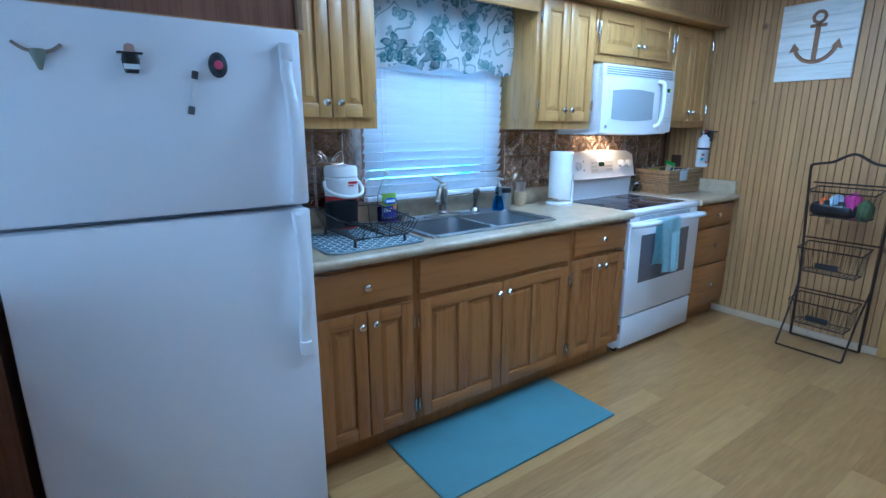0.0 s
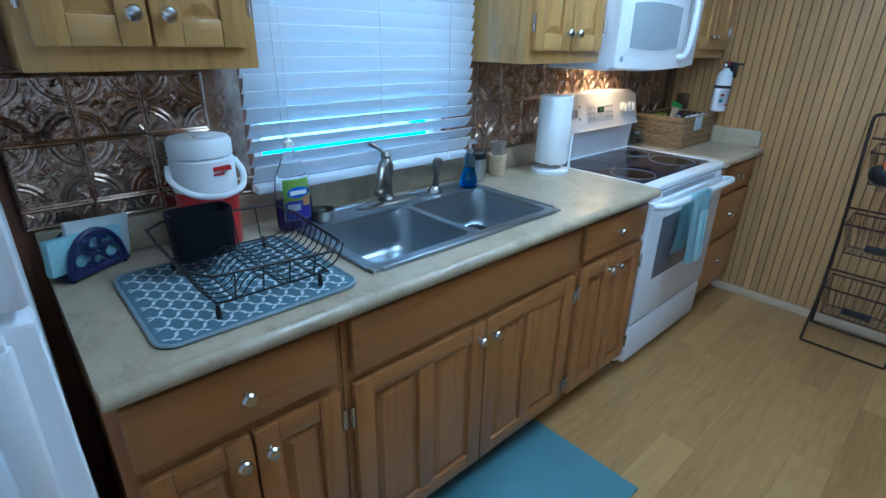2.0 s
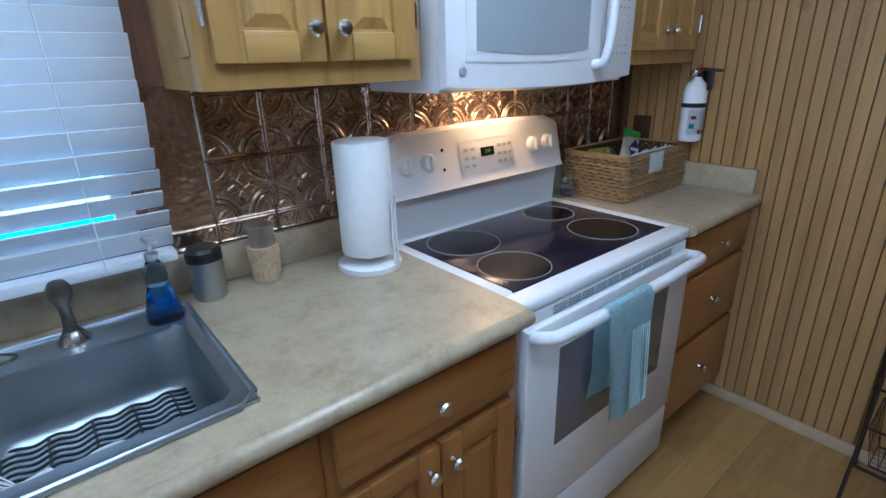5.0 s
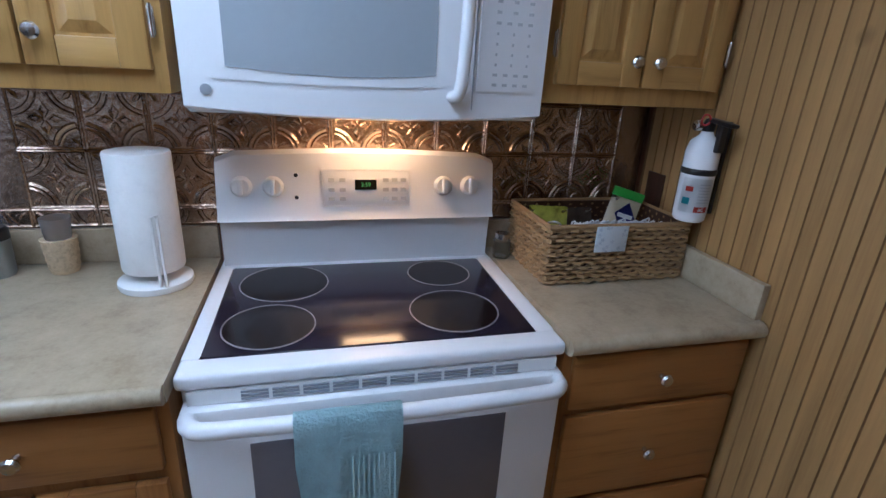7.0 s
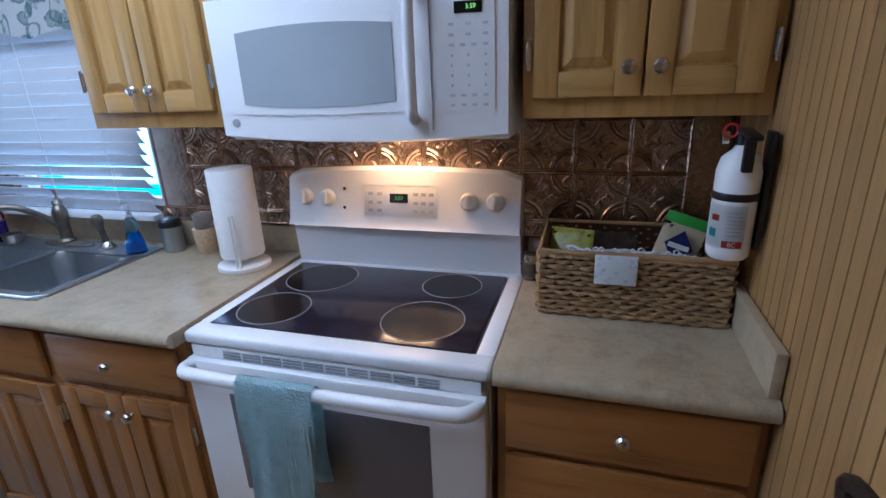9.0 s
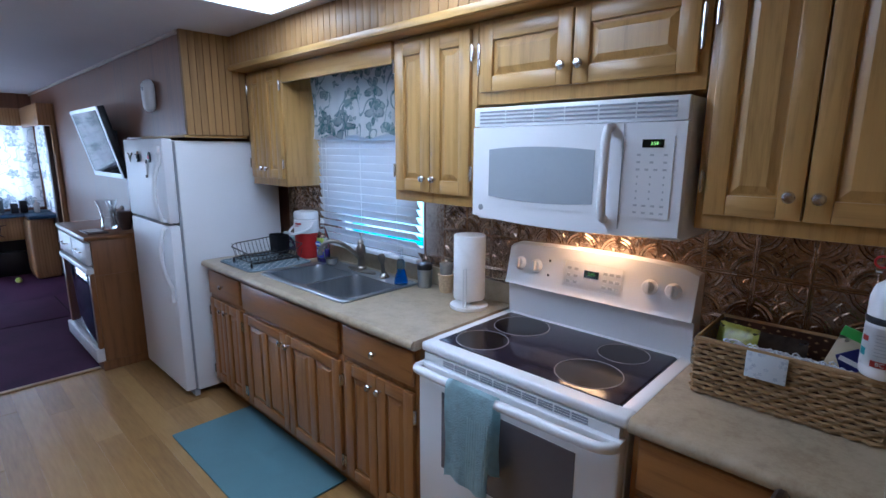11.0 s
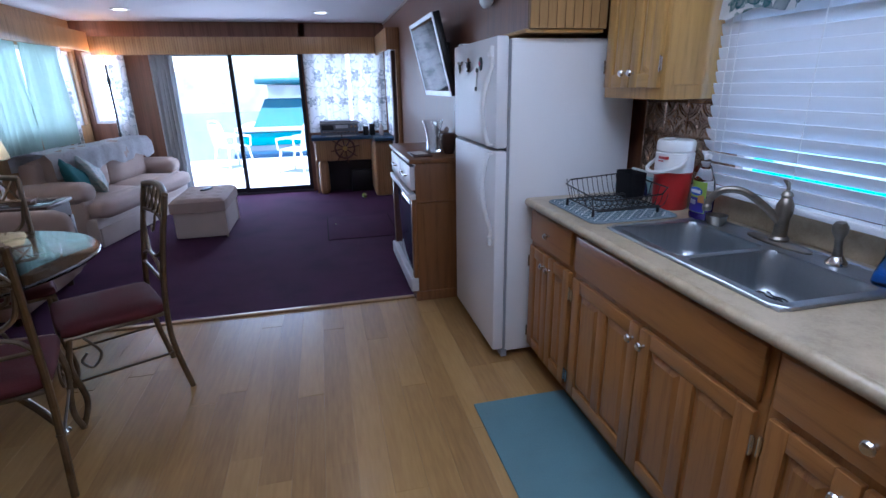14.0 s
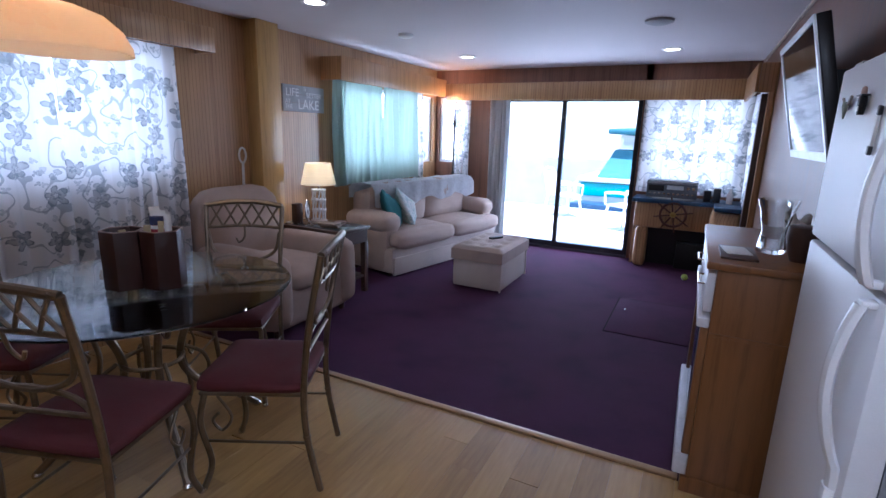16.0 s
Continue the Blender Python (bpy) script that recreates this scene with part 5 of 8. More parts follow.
part("roll", lathe(bmesh.new(), [(0.020, 0.045), (0.068, 0.045), (0.070, 0.05), (0.070, 0.325), (0.068, 0.33), (0.020, 0.33)], seg=40), paper, pt, "thick white paper roll")
part("tear_arm", tube(bmesh.new(), [(0.03, -0.074, 0.02), (0.03, -0.076, 0.19), (0.042, -0.072, 0.195), (0.042, -0.072, 0.02)], 0.0035, 7), white_plastic, pt)

# black mat and brush in the far bowl
sm_ = thing("sink_mat", (1.545, 1.735, 0.7795), "black wavy plastic mat in the sink bowl", "mat")
for k in range(14):
    t = bmesh.new()
    tube(t, [(0.03 + i * 0.0062, 0.03 + k * 0.0188 + 0.006 * math.sin(i * 0.62), 0.006) for i in range(50)], 0.0032, 5)
    part("wavy_rib", t, black, sm_)
for k in range(5):
    part("cross_rib", tube(bmesh.new(), [(0.03 + k * 0.069, 0.02, 0.004), (0.03 + k * 0.069, 0.285, 0.004)], 0.003, 5), black, sm_)
dn = thing("sink_strainer", (1.725, 1.850, 0.786), "white plastic strainer over the sink drain", "strainer")
part("disc", lathe(bmesh.new(), [(0.055, 0), (0.056, 0.008), (0.046, 0.012), (0.030, 0.008), (0.001, 0.008)], seg=32), white_plastic, dn)
for k in range(4):
    part("slot", B(((-0.018 + k * 0.011, -0.008, 0.0085), (-0.013 + k * 0.011, 0.008, 0.0092))), black, dn, flat=True)
br = thing("dish_brush", (1.618, 1.868, 0.790), "white dish brush lying in the sink", "brush")
part("head", B(((-0.035, -0.02, 0), (0.035, 0.02, 0.012)), bev=0.006), white_plastic, br, at=pose(0, 0, 0.004, 0, 0, 15))
bm = bmesh.new()
for i in range(16):
    for j in range(3):
        a = radians(100 + i * 12)
        tube(bm, [(-0.012 + 0.018 * math.cos(a), 0.016 * math.sin(a), 0.010 + 0.004 * j), (-0.018 + 0.05 * math.cos(a), 0.046 * math.sin(a), 0.004 + 0.012 * j)], 0.0016, 4)
part("bristles", bm, white_plastic, br, at=pose(0, 0, 0, 0, 0, 15))
part("handle", tube(bmesh.new(), [(0.03, -0.004, 0.012), (0.075, -0.035, 0.018), (0.15, -0.07, 0.032)], [0.009, 0.007, 0.007], 8), white_plastic, br)

# jar by the stove, basket with packets, outlet, extinguisher
ja = thing("glass_jar", (3.318, 2.12, 0.9145), "small glass jar with a metal lid beside the stove", "jar")
part("jar", lathe(bmesh.new(), [(0.024, 0), (0.027, 0.005), (0.027, 0.055), (0.020, 0.062)], seg=20), glass("jar_glass", (0.8, 0.8, 0.78), 0.1), ja)
part("lid", lathe(bmesh.new(), [(0.022, 0.062), (0.022, 0.078), (0.001, 0.079)], seg=20), chrome, ja)
bk = thing("wicker_basket", (3.362, 1.900, 0.9145), "woven seagrass basket filled with snack packets", "basket")
BX, BY, BZ = 0.428, 0.27, 0.165
weave = []
for side in range(4):
    n = 11 if side % 2 == 0 else 8
    for r in range(12):
        bm = bmesh.new()
        pts = []
        for i in range(n * 4 + 1):
            u = i / (n * 4)
            off = 0.0045 * math.cos(math.pi * (i / 2 + r))
            z = 0.008 + r * 0.0133 + 0.0012 * math.sin(i * 1.3 + r)
            pts.append({0: (u * BX, off, z), 1: (BX + off, u * BY, z), 2: (BX - u * BX, BY + off, z), 3: (off, BY - u * BY, z)}[side])
        tube(bm, pts, 0.0062, 5)
        part("strand", bm, wicker, bk)
part("bottom", B(((0.004, 0.004, 0.001), (BX - 0.004, BY - 0.004, 0.008))), wicker, bk, flat=True)
part("rim", tube(bmesh.new(), [(0, 0, BZ), (BX, 0, BZ), (BX, BY, BZ), (0, BY, BZ)], 0.0075, 8, True), wicker, bk)
part("lining", B(((0.008, 0.006, 0.01), (BX - 0.008, 0.008, BZ)), ((0.008, BY - 0.008, 0.01), (BX - 0.008, BY - 0.006, BZ)), ((0.006, 0.008, 0.01), (0.008, BY - 0.008, BZ)), ((BX - 0.008, 0.008, 0.01), (BX - 0.006, BY - 0.008, BZ))), dark_wood, bk, flat=True)
quilt = cloth("quilted_print", (0.62, 0.66, 0.70), (0.10, 0.17, 0.30), 0.1, 60, 0.7, (0.7, 0.72, 0.74))
part("label_cloth", B(((0.130, -0.014, 0.095), (0.225, -0.0105, 0.168)), bev=0.001), quilt, bk, "patterned cloth tag")


def pouch(bm, w, h, deep, crimp=0.02, seed=0):
    """A filled snack bag: puffed in the middle, flat and crimped along the top, uneven faces."""
    nx, nz = 10, 14
    for side in (1, -1):
        rows = []
        for j in range(nz + 1):
            v = j / nz
            row = []
            for i in range(nx + 1):
                u = -1 + 2 * i / nx
                z = h * v
                swell = max(0.0, 1 - u * u) ** 0.6 * min(1, v * 6) * min(1, max(0.0, (h - crimp - z)) / (h * 0.35))
                wrinkle = 0.12 * deep * noise.noise(Vector((u * 2.5, z * 22, side + seed)))
                row.append(bm.verts.new((u * w / 2, side * (deep * swell * 0.5 + 0.0008 + abs(wrinkle) * swell), z + 0.0015 * (j == nz) * (i % 2))))
            rows.append(row)
        for p, q in zip(rows, rows[1:]):
            for i in range(nx):
                bm.faces.new((p[i], p[i + 1], q[i + 1], q[i]))
    bmesh.ops.remove_doubles(bm, verts=bm.verts[:], dist=0.0018)
    return bm


pk = thing("snack_packet", (3.665, 2.085, 0.93), "tan snack packet with a green top, standing in the basket", "packet", rz=-8)
LEAN = pose(0, 0, 0, -8, 16)
part("pouch", pouch(bmesh.new(), 0.105, 0.200, 0.045, 0.03, 1), shade("tan_foil", (0.50, 0.44, 0.30), 0.35), pk, at=LEAN)
part("green_top", B(((-0.0535, -0.004, 0.178), (0.0535, 0.004, 0.206)), bev=0.0015), shade("green_foil", (0.07, 0.36, 0.05), 0.35), pk, at=LEAN)
t = bmesh.new()
dv = [t.verts.new((x, -0.0235, z)) for x, z in ((-0.036, 0.125), (0.0, 0.168), (0.036, 0.125), (0.0, 0.082))]
t.faces.new(dv)
bmesh.ops.solidify(t, geom=t.faces[:], thickness=0.001)
part("blue_diamond", t, shade("indigo_print", (0.03, 0.035, 0.22), 0.4), pk, flat=True, at=LEAN)
part("print_line", B(((-0.026, -0.0250, 0.118), (0.026, -0.0242, 0.131))), white_plastic, pk, "pale lettering bar", flat=True, at=LEAN)
p2 = thing("snack_packet", (3.425, 2.03, 0.93), "olive green snack packet in the basket", "packet", rz=-12)
part("pouch", pouch(bmesh.new(), 0.115, 0.165, 0.05, 0.02, 2), shade("olive_foil", (0.30, 0.31, 0.04), 0.3, 0, 0.3, 30), p2, at=pose(0, 0, 0, -14))
part("logo_ring", tube(bmesh.new(), arc((0.01, -0.030, 0.11), 0.022, 0, 350, 20, "xz", 0.010), 0.003, 6, True), white_plastic, p2, "pale oval logo", at=pose(0, 0, 0, -14))
p3 = thing("cloth_bundle", (3.56, 1.965, 0.93), "blue and white patterned napkins with a looped fringe in the basket", "napkins")
part("fold", soft(bmesh.new(), (-0.125, -0.052, 0), (0.155, -0.012, 0.145), 0.015, 0.006, 4), quilt, p3)
bm = bmesh.new()
rf = random.Random(8)
for k in range(44):
    x = -0.125 + k * 0.0064
    y, hgt = -0.050 + rf.uniform(0, 0.03), rf.uniform(0.145, 0.163)
    tube(bm, [(x - 0.004, y, 0.140), (x - 0.006, y - 0.008, hgt - 0.004), (x, y - 0.010, hgt), (x + 0.006, y - 0.006, hgt - 0.005), (x + 0.004, y, 0.140)], 0.0022, 5)
part("fringe", bm, shade("white_fringe", (0.66, 0.69, 0.73), 0.9), p3, "pale looped fringe")
p4 = thing("snack_packet", (3.53, 2.06, 0.93), "crumpled dark snack packet in the basket", "packet", rz=5)
part("pouch", pouch(bmesh.new(), 0.15, 0.150, 0.06, 0.02, 3), shade("dark_foil", (0.04, 0.03, 0.025), 0.3, 0, 0.4, 30), p4, at=pose(0, 0, 0, -18))
ol = thing("wall_outlet", (3.8245, 2.12, 1.118), "dark brown wall outlet on the beadboard", "outlet")
part("plate", B(((-0.006, -0.04, -0.06), (0, 0.04, 0.06)), bev=0.002), dark_wood, ol)

fe = thing("fire_extinguisher", (3.762, 1.882, 1.100), "white fire extinguisher on a black wall bracket", "fire extinguisher")
part("cylinder", lathe(bmesh.new(), [(0.036, 0), (0.041, 0.006), (0.0425, 0.02), (0.0425, 0.185), (0.036, 0.212), (0.018, 0.228), (0.014, 0.238)], seg=32), enamel, fe)
part("valve", lathe(bmesh.new(), [(0.015, 0.238), (0.017, 0.255), (0.010, 0.27)], seg=14), black, fe)
part("lever", B(((-0.012, -0.06, 0.262), (0.012, 0.025, 0.272)), bev=0.003), black, fe, at=pose(0, 0, 0, 6))
part("squeeze_grip", B(((-0.010, -0.062, 0.19), (0.010, -0.046, 0.262)), bev=0.004), black, fe, at=pose(0, 0.004, 0))
part("pull_pin", tube(bmesh.new(), arc((-0.03, -0.02, 0.268), 0.013, 0, 340, 14, "xz"), 0.0025, 6), red_plastic, fe)
part("gauge", lathe(bmesh.new(), [(0.013, 0), (0.013, 0.012), (0.010, 0.014)], (-0.028, 0, 0.252), 16, pose(0, 0, 0, 0, -90)), chrome, fe)
part("strap", lathe(bmesh.new(), [(0.0435, 0.128), (0.0445, 0.13), (0.0445, 0.142), (0.0435, 0.144)], seg=32), black, fe)
part("bracket", B(((0.044, -0.022, 0.02), (0.054, 0.022, 0.265)), bev=0.002), black, fe)


def wrap_label(a0, a1, z0, z1, material, name, lab="", r=0.0429):
    t = bmesh.new()
    rows = []
    for i in range(9):
        a = radians(a0 + (a1 - a0) * i / 8)
        rows.append((t.verts.new((r * math.cos(a), r * math.sin(a), z0)), t.verts.new((r * math.cos(a), r * math.sin(a), z1))))
    for p, q in zip(rows, rows[1:]):
        t.faces.new((p[0], q[0], q[1], p[1]))
    bmesh.ops.solidify(t, geom=t.faces[:], thickness=0.0003)
    part(name, t, material, fe, lab)


lab_w = shade("label_paper", (0.70, 0.70, 0.71), 0.6)
lab_r = shade("label_red", (0.45, 0.04, 0.03), 0.6)
wrap_label(185, 295, 0.028, 0.120, lab_w, "label", "printed label panel")
wrap_label(240, 290, 0.030, 0.045, lab_r, "label_bar", "red bar marked BC", 0.0433)
for k in range(7):
    wrap_label(245, 285, 0.056 + k * 0.008, 0.058 + k * 0.008, key_grey, "print_line", "", 0.0433)
wrap_label(195, 220, 0.05, 0.068, shade("label_teal", (0.05, 0.35, 0.42), 0.6), "pictogram", "", 0.0433)
wrap_label(200, 225, 0.085, 0.098, lab_r, "pictogram", "", 0.0433)
ang = radians(264)
text_mesh("BC", 0.013, white_plastic, fe, pose(0.0438 * math.cos(ang), 0.0438 * math.sin(ang), 0.0375, 90, 0, 264 - 270), "lettering", "white letters BC")

# anchor sign
sg = thing("anchor_sign", (3.8245, 1.275, 1.685), "whitewashed plank sign with a cut-out brown anchor", "sign")
wash = shade("whitewashed_plank", (0.74, 0.73, 0.69), 0.8, 0, 0.15, 6, (9, 0.6, 9), 0.15, 40, 0.2)
for k in range(5):
    part("plank", B(((-0.02, -0.212, k * 0.094), (0, 0.212, k * 0.094 + 0.092)), bev=0.002), wash, sg)
# Raised brown shapes stand in for the cut-out: wall behind, darkened by shadow.
an = shade("anchor_shaded_brown", (0.26, 0.14, 0.07), 0.7, 0, 0.2, 20)
bm = bmesh.new()
bx(bm, (-0.024, -0.014, 0.10), (-0.0205, 0.014, 0.34), 0.001)
bx(bm, (-0.024, -0.045, 0.315), (-0.0205, 0.045, 0.335), 0.001)
part("anchor_shank", bm, an, sg)
part("anchor_ring", tube(bmesh.new(), arc((-0.022, 0, 0.375), 0.032, 0, 340, 18, "yz"), 0.0095, 6, True), an, sg)
part("anchor_arms", tube(bmesh.new(), arc((-0.022, 0, 0.225), 0.115, 200, 340, 18, "yz"), 0.0125, 6), an, sg)
for s in (1, -1):
    t = bmesh.new()
    v = [t.verts.new((x, s * y, z)) for x in (-0.024, -0.0205) for y, z in ((0.085, 0.19), (0.145, 0.175), (0.12, 0.235))]
    t.faces.new(v[:3])
    t.faces.new(v[3:])
    for i in range(3):
        t.faces.new((v[i], v[(i + 1) % 3], v[3 + (i + 1) % 3], v[3 + i]))
    part("anchor_fluke", t, an, sg, flat=True)

# three-tier wire basket stand
ws = thing("wire_basket_stand", (3.60, 0.935, 0), "bronze wire stand with three hanging baskets by the beadboard wall", "basket stand")
for s in (1, -1):
    part("side_post", tube(bmesh.new(), curve([(0.165, s * 0.19, 0.008), (0.15, s * 0.195, 0.5), (0.095, s * 0.215, 1.135)], 6), 0.008, 8), brown_wire, ws)
    part("front_leg", tube(bmesh.new(), [(0.155, s * 0.187, 0.40), (0.04, s * 0.18, 0.24), (-0.10, s * 0.178, 0.008)], 0.006, 8), brown_wire, ws)
part("arched_top", tube(bmesh.new(), curve([(0.095, -0.215, 1.135), (0.09, -0.20, 1.165), (0.09, -0.10, 1.185), (0.09, 0, 1.235), (0.09, 0.10, 1.185), (0.09, 0.20, 1.165), (0.095, 0.215, 1.135)], 5), 0.008, 8), brown_wire, ws)
part("front_foot_bar", tube(bmesh.new(), [(-0.10, -0.178, 0.008), (-0.10, 0.178, 0.008)], 0.006, 8), brown_wire, ws)
part("back_foot_bar", tube(bmesh.new(), [(0.165, -0.19, 0.008), (0.165, 0.19, 0.008)], 0.006, 8), brown_wire, ws)
for z in (0.86, 0.505, 0.16):
    part("cross_bar", tube(bmesh.new(), [(0.14, -0.20, z + 0.19), (0.14, 0.20, z + 0.19)], 0.005, 7), brown_wire, ws)
    bkt = part("basket", tube(bmesh.new(), [(0.13, -0.165, z + 0.17), (-0.05, -0.165, z + 0.15), (-0.05, 0.165, z + 0.15), (0.13, 0.165, z + 0.17)], 0.0045, 7, True), brown_wire, ws)
    part("basket_floor_rim", tube(bmesh.new(), [(0.11, -0.14, z), (-0.02, -0.14, z), (-0.02, 0.14, z), (0.11, 0.14, z)], 0.0035, 6, True), brown_wire, bkt)
    bm = bmesh.new()
    for k in range(13):
        y = -0.15 + k * 0.025
        tube(bm, [(-0.05, y * 1.08, z + 0.15), (-0.02, y * 0.93, z), (0.11, y * 0.93, z), (0.13, y * 1.08, z + 0.17)], 0.0014, 4)
    for k in range(6):
        x = -0.02 + k * 0.026
        tube(bm, [(x - 0.01, -0.165, z + 0.155), (x, -0.14, z), (x, 0.14, z), (x - 0.01, 0.165, z + 0.155)], 0.0014, 4)
    part("wire_mesh", bm, brown_wire, bkt)
    part("label_plate", B(((-0.047, -0.06, z + 0.035), (-0.040, 0.06, z + 0.07)), bev=0.001), black, bkt)
for k, (y, c, n) in enumerate(((0.09, (0.6, 0.16, 0.03), "orange"), (0.03, (0.35, 0.45, 0.55), "pale blue"), (-0.05, (0.55, 0.05, 0.28), "pink"), (-0.11, (0.10, 0.14, 0.06), "dark green"))):
    c4 = thing("cloth", (3.635, 0.935 + y, 0.863), "crumpled %s cloth in the top basket" % n, "cloth")
    part("fabric", soft(bmesh.new(), (-0.05, -0.035, 0), (0.05, 0.035, 0.10 + 0.02 * (k % 3)), 0.03, 0.012, k), shade("cloth_" + n.replace(" ", "_"), c, 0.9, 0, 0.2, 20, (1, 1, 1), 0.4, 120), c4)
c5 = thing("dark_bag", (3.62, 0.98, 0.8625), "black pouch in the top basket", "bag")
part("pouch", soft(bmesh.new(), (-0.045, -0.13, 0), (0.02, 0.10, 0.09), 0.03, 0.008, 9), black, c5)
for n, (y0, z0, y1, z1) in enumerate(((DY1, 0.0, DY1 + 0.07, DZ + 0.07), (DY0 - 0.07, 0.0, DY0, DZ + 0.07), (DY0 + 0.001, DZ, DY1 - 0.001, DZ + 0.07))):
    solid("door_casing", (EW - 0.034, y0, z0), (EW - 0.019, y1, z1), upper_oak, "oak door casing on the beadboard wall", "trim", bev=0.003)
for y0, y1 in ((DY1 - 0.012, DY1 - 0.0005), (DY0 + 0.0005, DY0 + 0.012)):
    solid("door_jamb", (EW - 0.019, y0, 0.0), (EW + 0.1, y1, DZ - 0.001), upper_oak, "oak door jamb lining the doorway", "trim", bev=0.002)

# ceiling light panel of the kitchen
cl = thing("ceiling_light", (1.49, 1.15, CEIL), "flat rectangular ceiling light with a white diffuser", "ceiling light")
part("frame", B(((-0.21, -0.62, -0.012), (0.21, -0.60, 0)), ((-0.21, 0.60, -0.012), (0.21, 0.62, 0)), ((-0.21, -0.60, -0.012), (-0.19, 0.60, 0)), ((0.19, -0.60, -0.012), (0.21, 0.60, 0))), white_plastic, cl, flat=True)
part("diffuser", B(((-0.19, -0.60, -0.008), (0.19, 0.60, -0.004))), glow("light_diffuser", (0.95, 0.97, 1.0), 1.4), cl, flat=True)
copy_thing(cl, pose(2.47, 1.15, CEIL))

# ---- dining corner ----
ch = thing("dining_chair", (0.20, -0.26, 0), "antique gold metal dining chair with a burgundy seat", "chair", "chairs round the table", rz=-152.3)
part("seat", soft(bmesh.new(), (-0.21, 0.02, 0.435), (0.21, 0.44, 0.495), 0.028, 0.008, 2), maroon, ch, "burgundy upholstered seat")
part("seat_frame", tube(bmesh.new(), [(-0.195, 0.03, 0.432), (0.195, 0.03, 0.432), (0.195, 0.42, 0.432), (-0.195, 0.42, 0.432)], 0.010, 8, True), chair_metal, ch)
for s in (1, -1):
    part("back_post", tube(bmesh.new(), curve([(s * 0.19, -0.03, 0.0), (s * 0.195, 0.015, 0.25), (s * 0.20, 0.02, 0.45), (s * 0.205, -0.01, 0.72), (s * 0.215, -0.065, 1.0)], 6), 0.0135, 9), chair_metal, ch)
    part("front_leg", tube(bmesh.new(), curve([(s * 0.19, 0.41, 0.43), (s * 0.20, 0.43, 0.30), (s * 0.185, 0.405, 0.12), (s * 0.20, 0.44, 0.0)], 6), 0.0125, 9), chair_metal, ch)
    part("side_stretcher", tube(bmesh.new(), [(s * 0.195, 0.01, 0.22), (s * 0.19, 0.41, 0.22)], 0.006, 7), chair_metal, ch)
    part("foot_cap", lathe(bmesh.new(), [(0.014, 0), (0.014, 0.012), (0.009, 0.02)], (s * 0.20, 0.44, 0), 12), chrome, ch)
    part("side_scroll", tube(bmesh.new(), curve([(s * 0.19, 0.36, 0.42), (s * 0.19, 0.31, 0.33), (s * 0.19, 0.35, 0.27), (s * 0.19, 0.385, 0.31), (s * 0.19, 0.36, 0.345)], 5), 0.006, 7), chair_metal, ch)
    part("post_knuckle", lathe(bmesh.new(), [(0.015, -0.006), (0.017, 0), (0.015, 0.006)], (s * 0.195, 0.015, 0.25), 12), chair_metal, ch)
part("top_rail", tube(bmesh.new(), curve([(-0.215, -0.065, 1.0), (-0.1, -0.082, 1.018), (0, -0.087, 1.022), (0.1, -0.082, 1.018), (0.215, -0.065, 1.0)], 5), 0.0150, 9), chair_metal, ch)
part("mid_rail", tube(bmesh.new(), curve([(-0.208, -0.038, 0.875), (0, -0.055, 0.885), (0.208, -0.038, 0.875)], 6), 0.009, 8), chair_metal, ch)
for k in range(5):
    for s in (1, -1):
        x0, x1 = -0.20 + k * 0.08, -0.20 + (k + 1) * 0.08
        a, b = (x0, x1) if s > 0 else (x1, x0)
        part("lattice_bar", tube(bmesh.new(), [(a, -0.048, 0.88), ((a + b) / 2, -0.066, 0.945), (b, -0.078, 1.012)], 0.0068, 6), chair_metal, ch)
part("back_loop", tube(bmesh.new(), curve([(-0.20, -0.03, 0.85), (-0.17, -0.02, 0.74), (-0.06, -0.005, 0.685), (0.06, -0.005, 0.685), (0.17, -0.02, 0.74), (0.20, -0.03, 0.85)], 5), 0.0095, 8), chair_metal, ch)
part("lower_loop", tube(bmesh.new(), curve([(-0.20, 0.01, 0.60), (-0.14, 0.005, 0.66), (0, 0.0, 0.685), (0.14, 0.005, 0.66), (0.20, 0.01, 0.60)], 5), 0.009, 8), chair_metal, ch)
part("lower_rail", tube(bmesh.new(), [(-0.20, 0.01, 0.60), (0.20, 0.01, 0.60)], 0.009, 8), chair_metal, ch)
part("centre_hook", tube(bmesh.new(), curve([(0.0, -0.05, 0.88), (0.0, -0.035, 0.82), (0.03, -0.03, 0.79), (0.045, -0.032, 0.815)], 5), 0.006, 7), chair_metal, ch)
for x, y, r in ((1.075, -0.60, 109), (-0.27, -1.22, -58.5), (0.82, -1.74, 26.5)):
    copy_thing(ch, pose(x, y, 0, 0, 0, r))

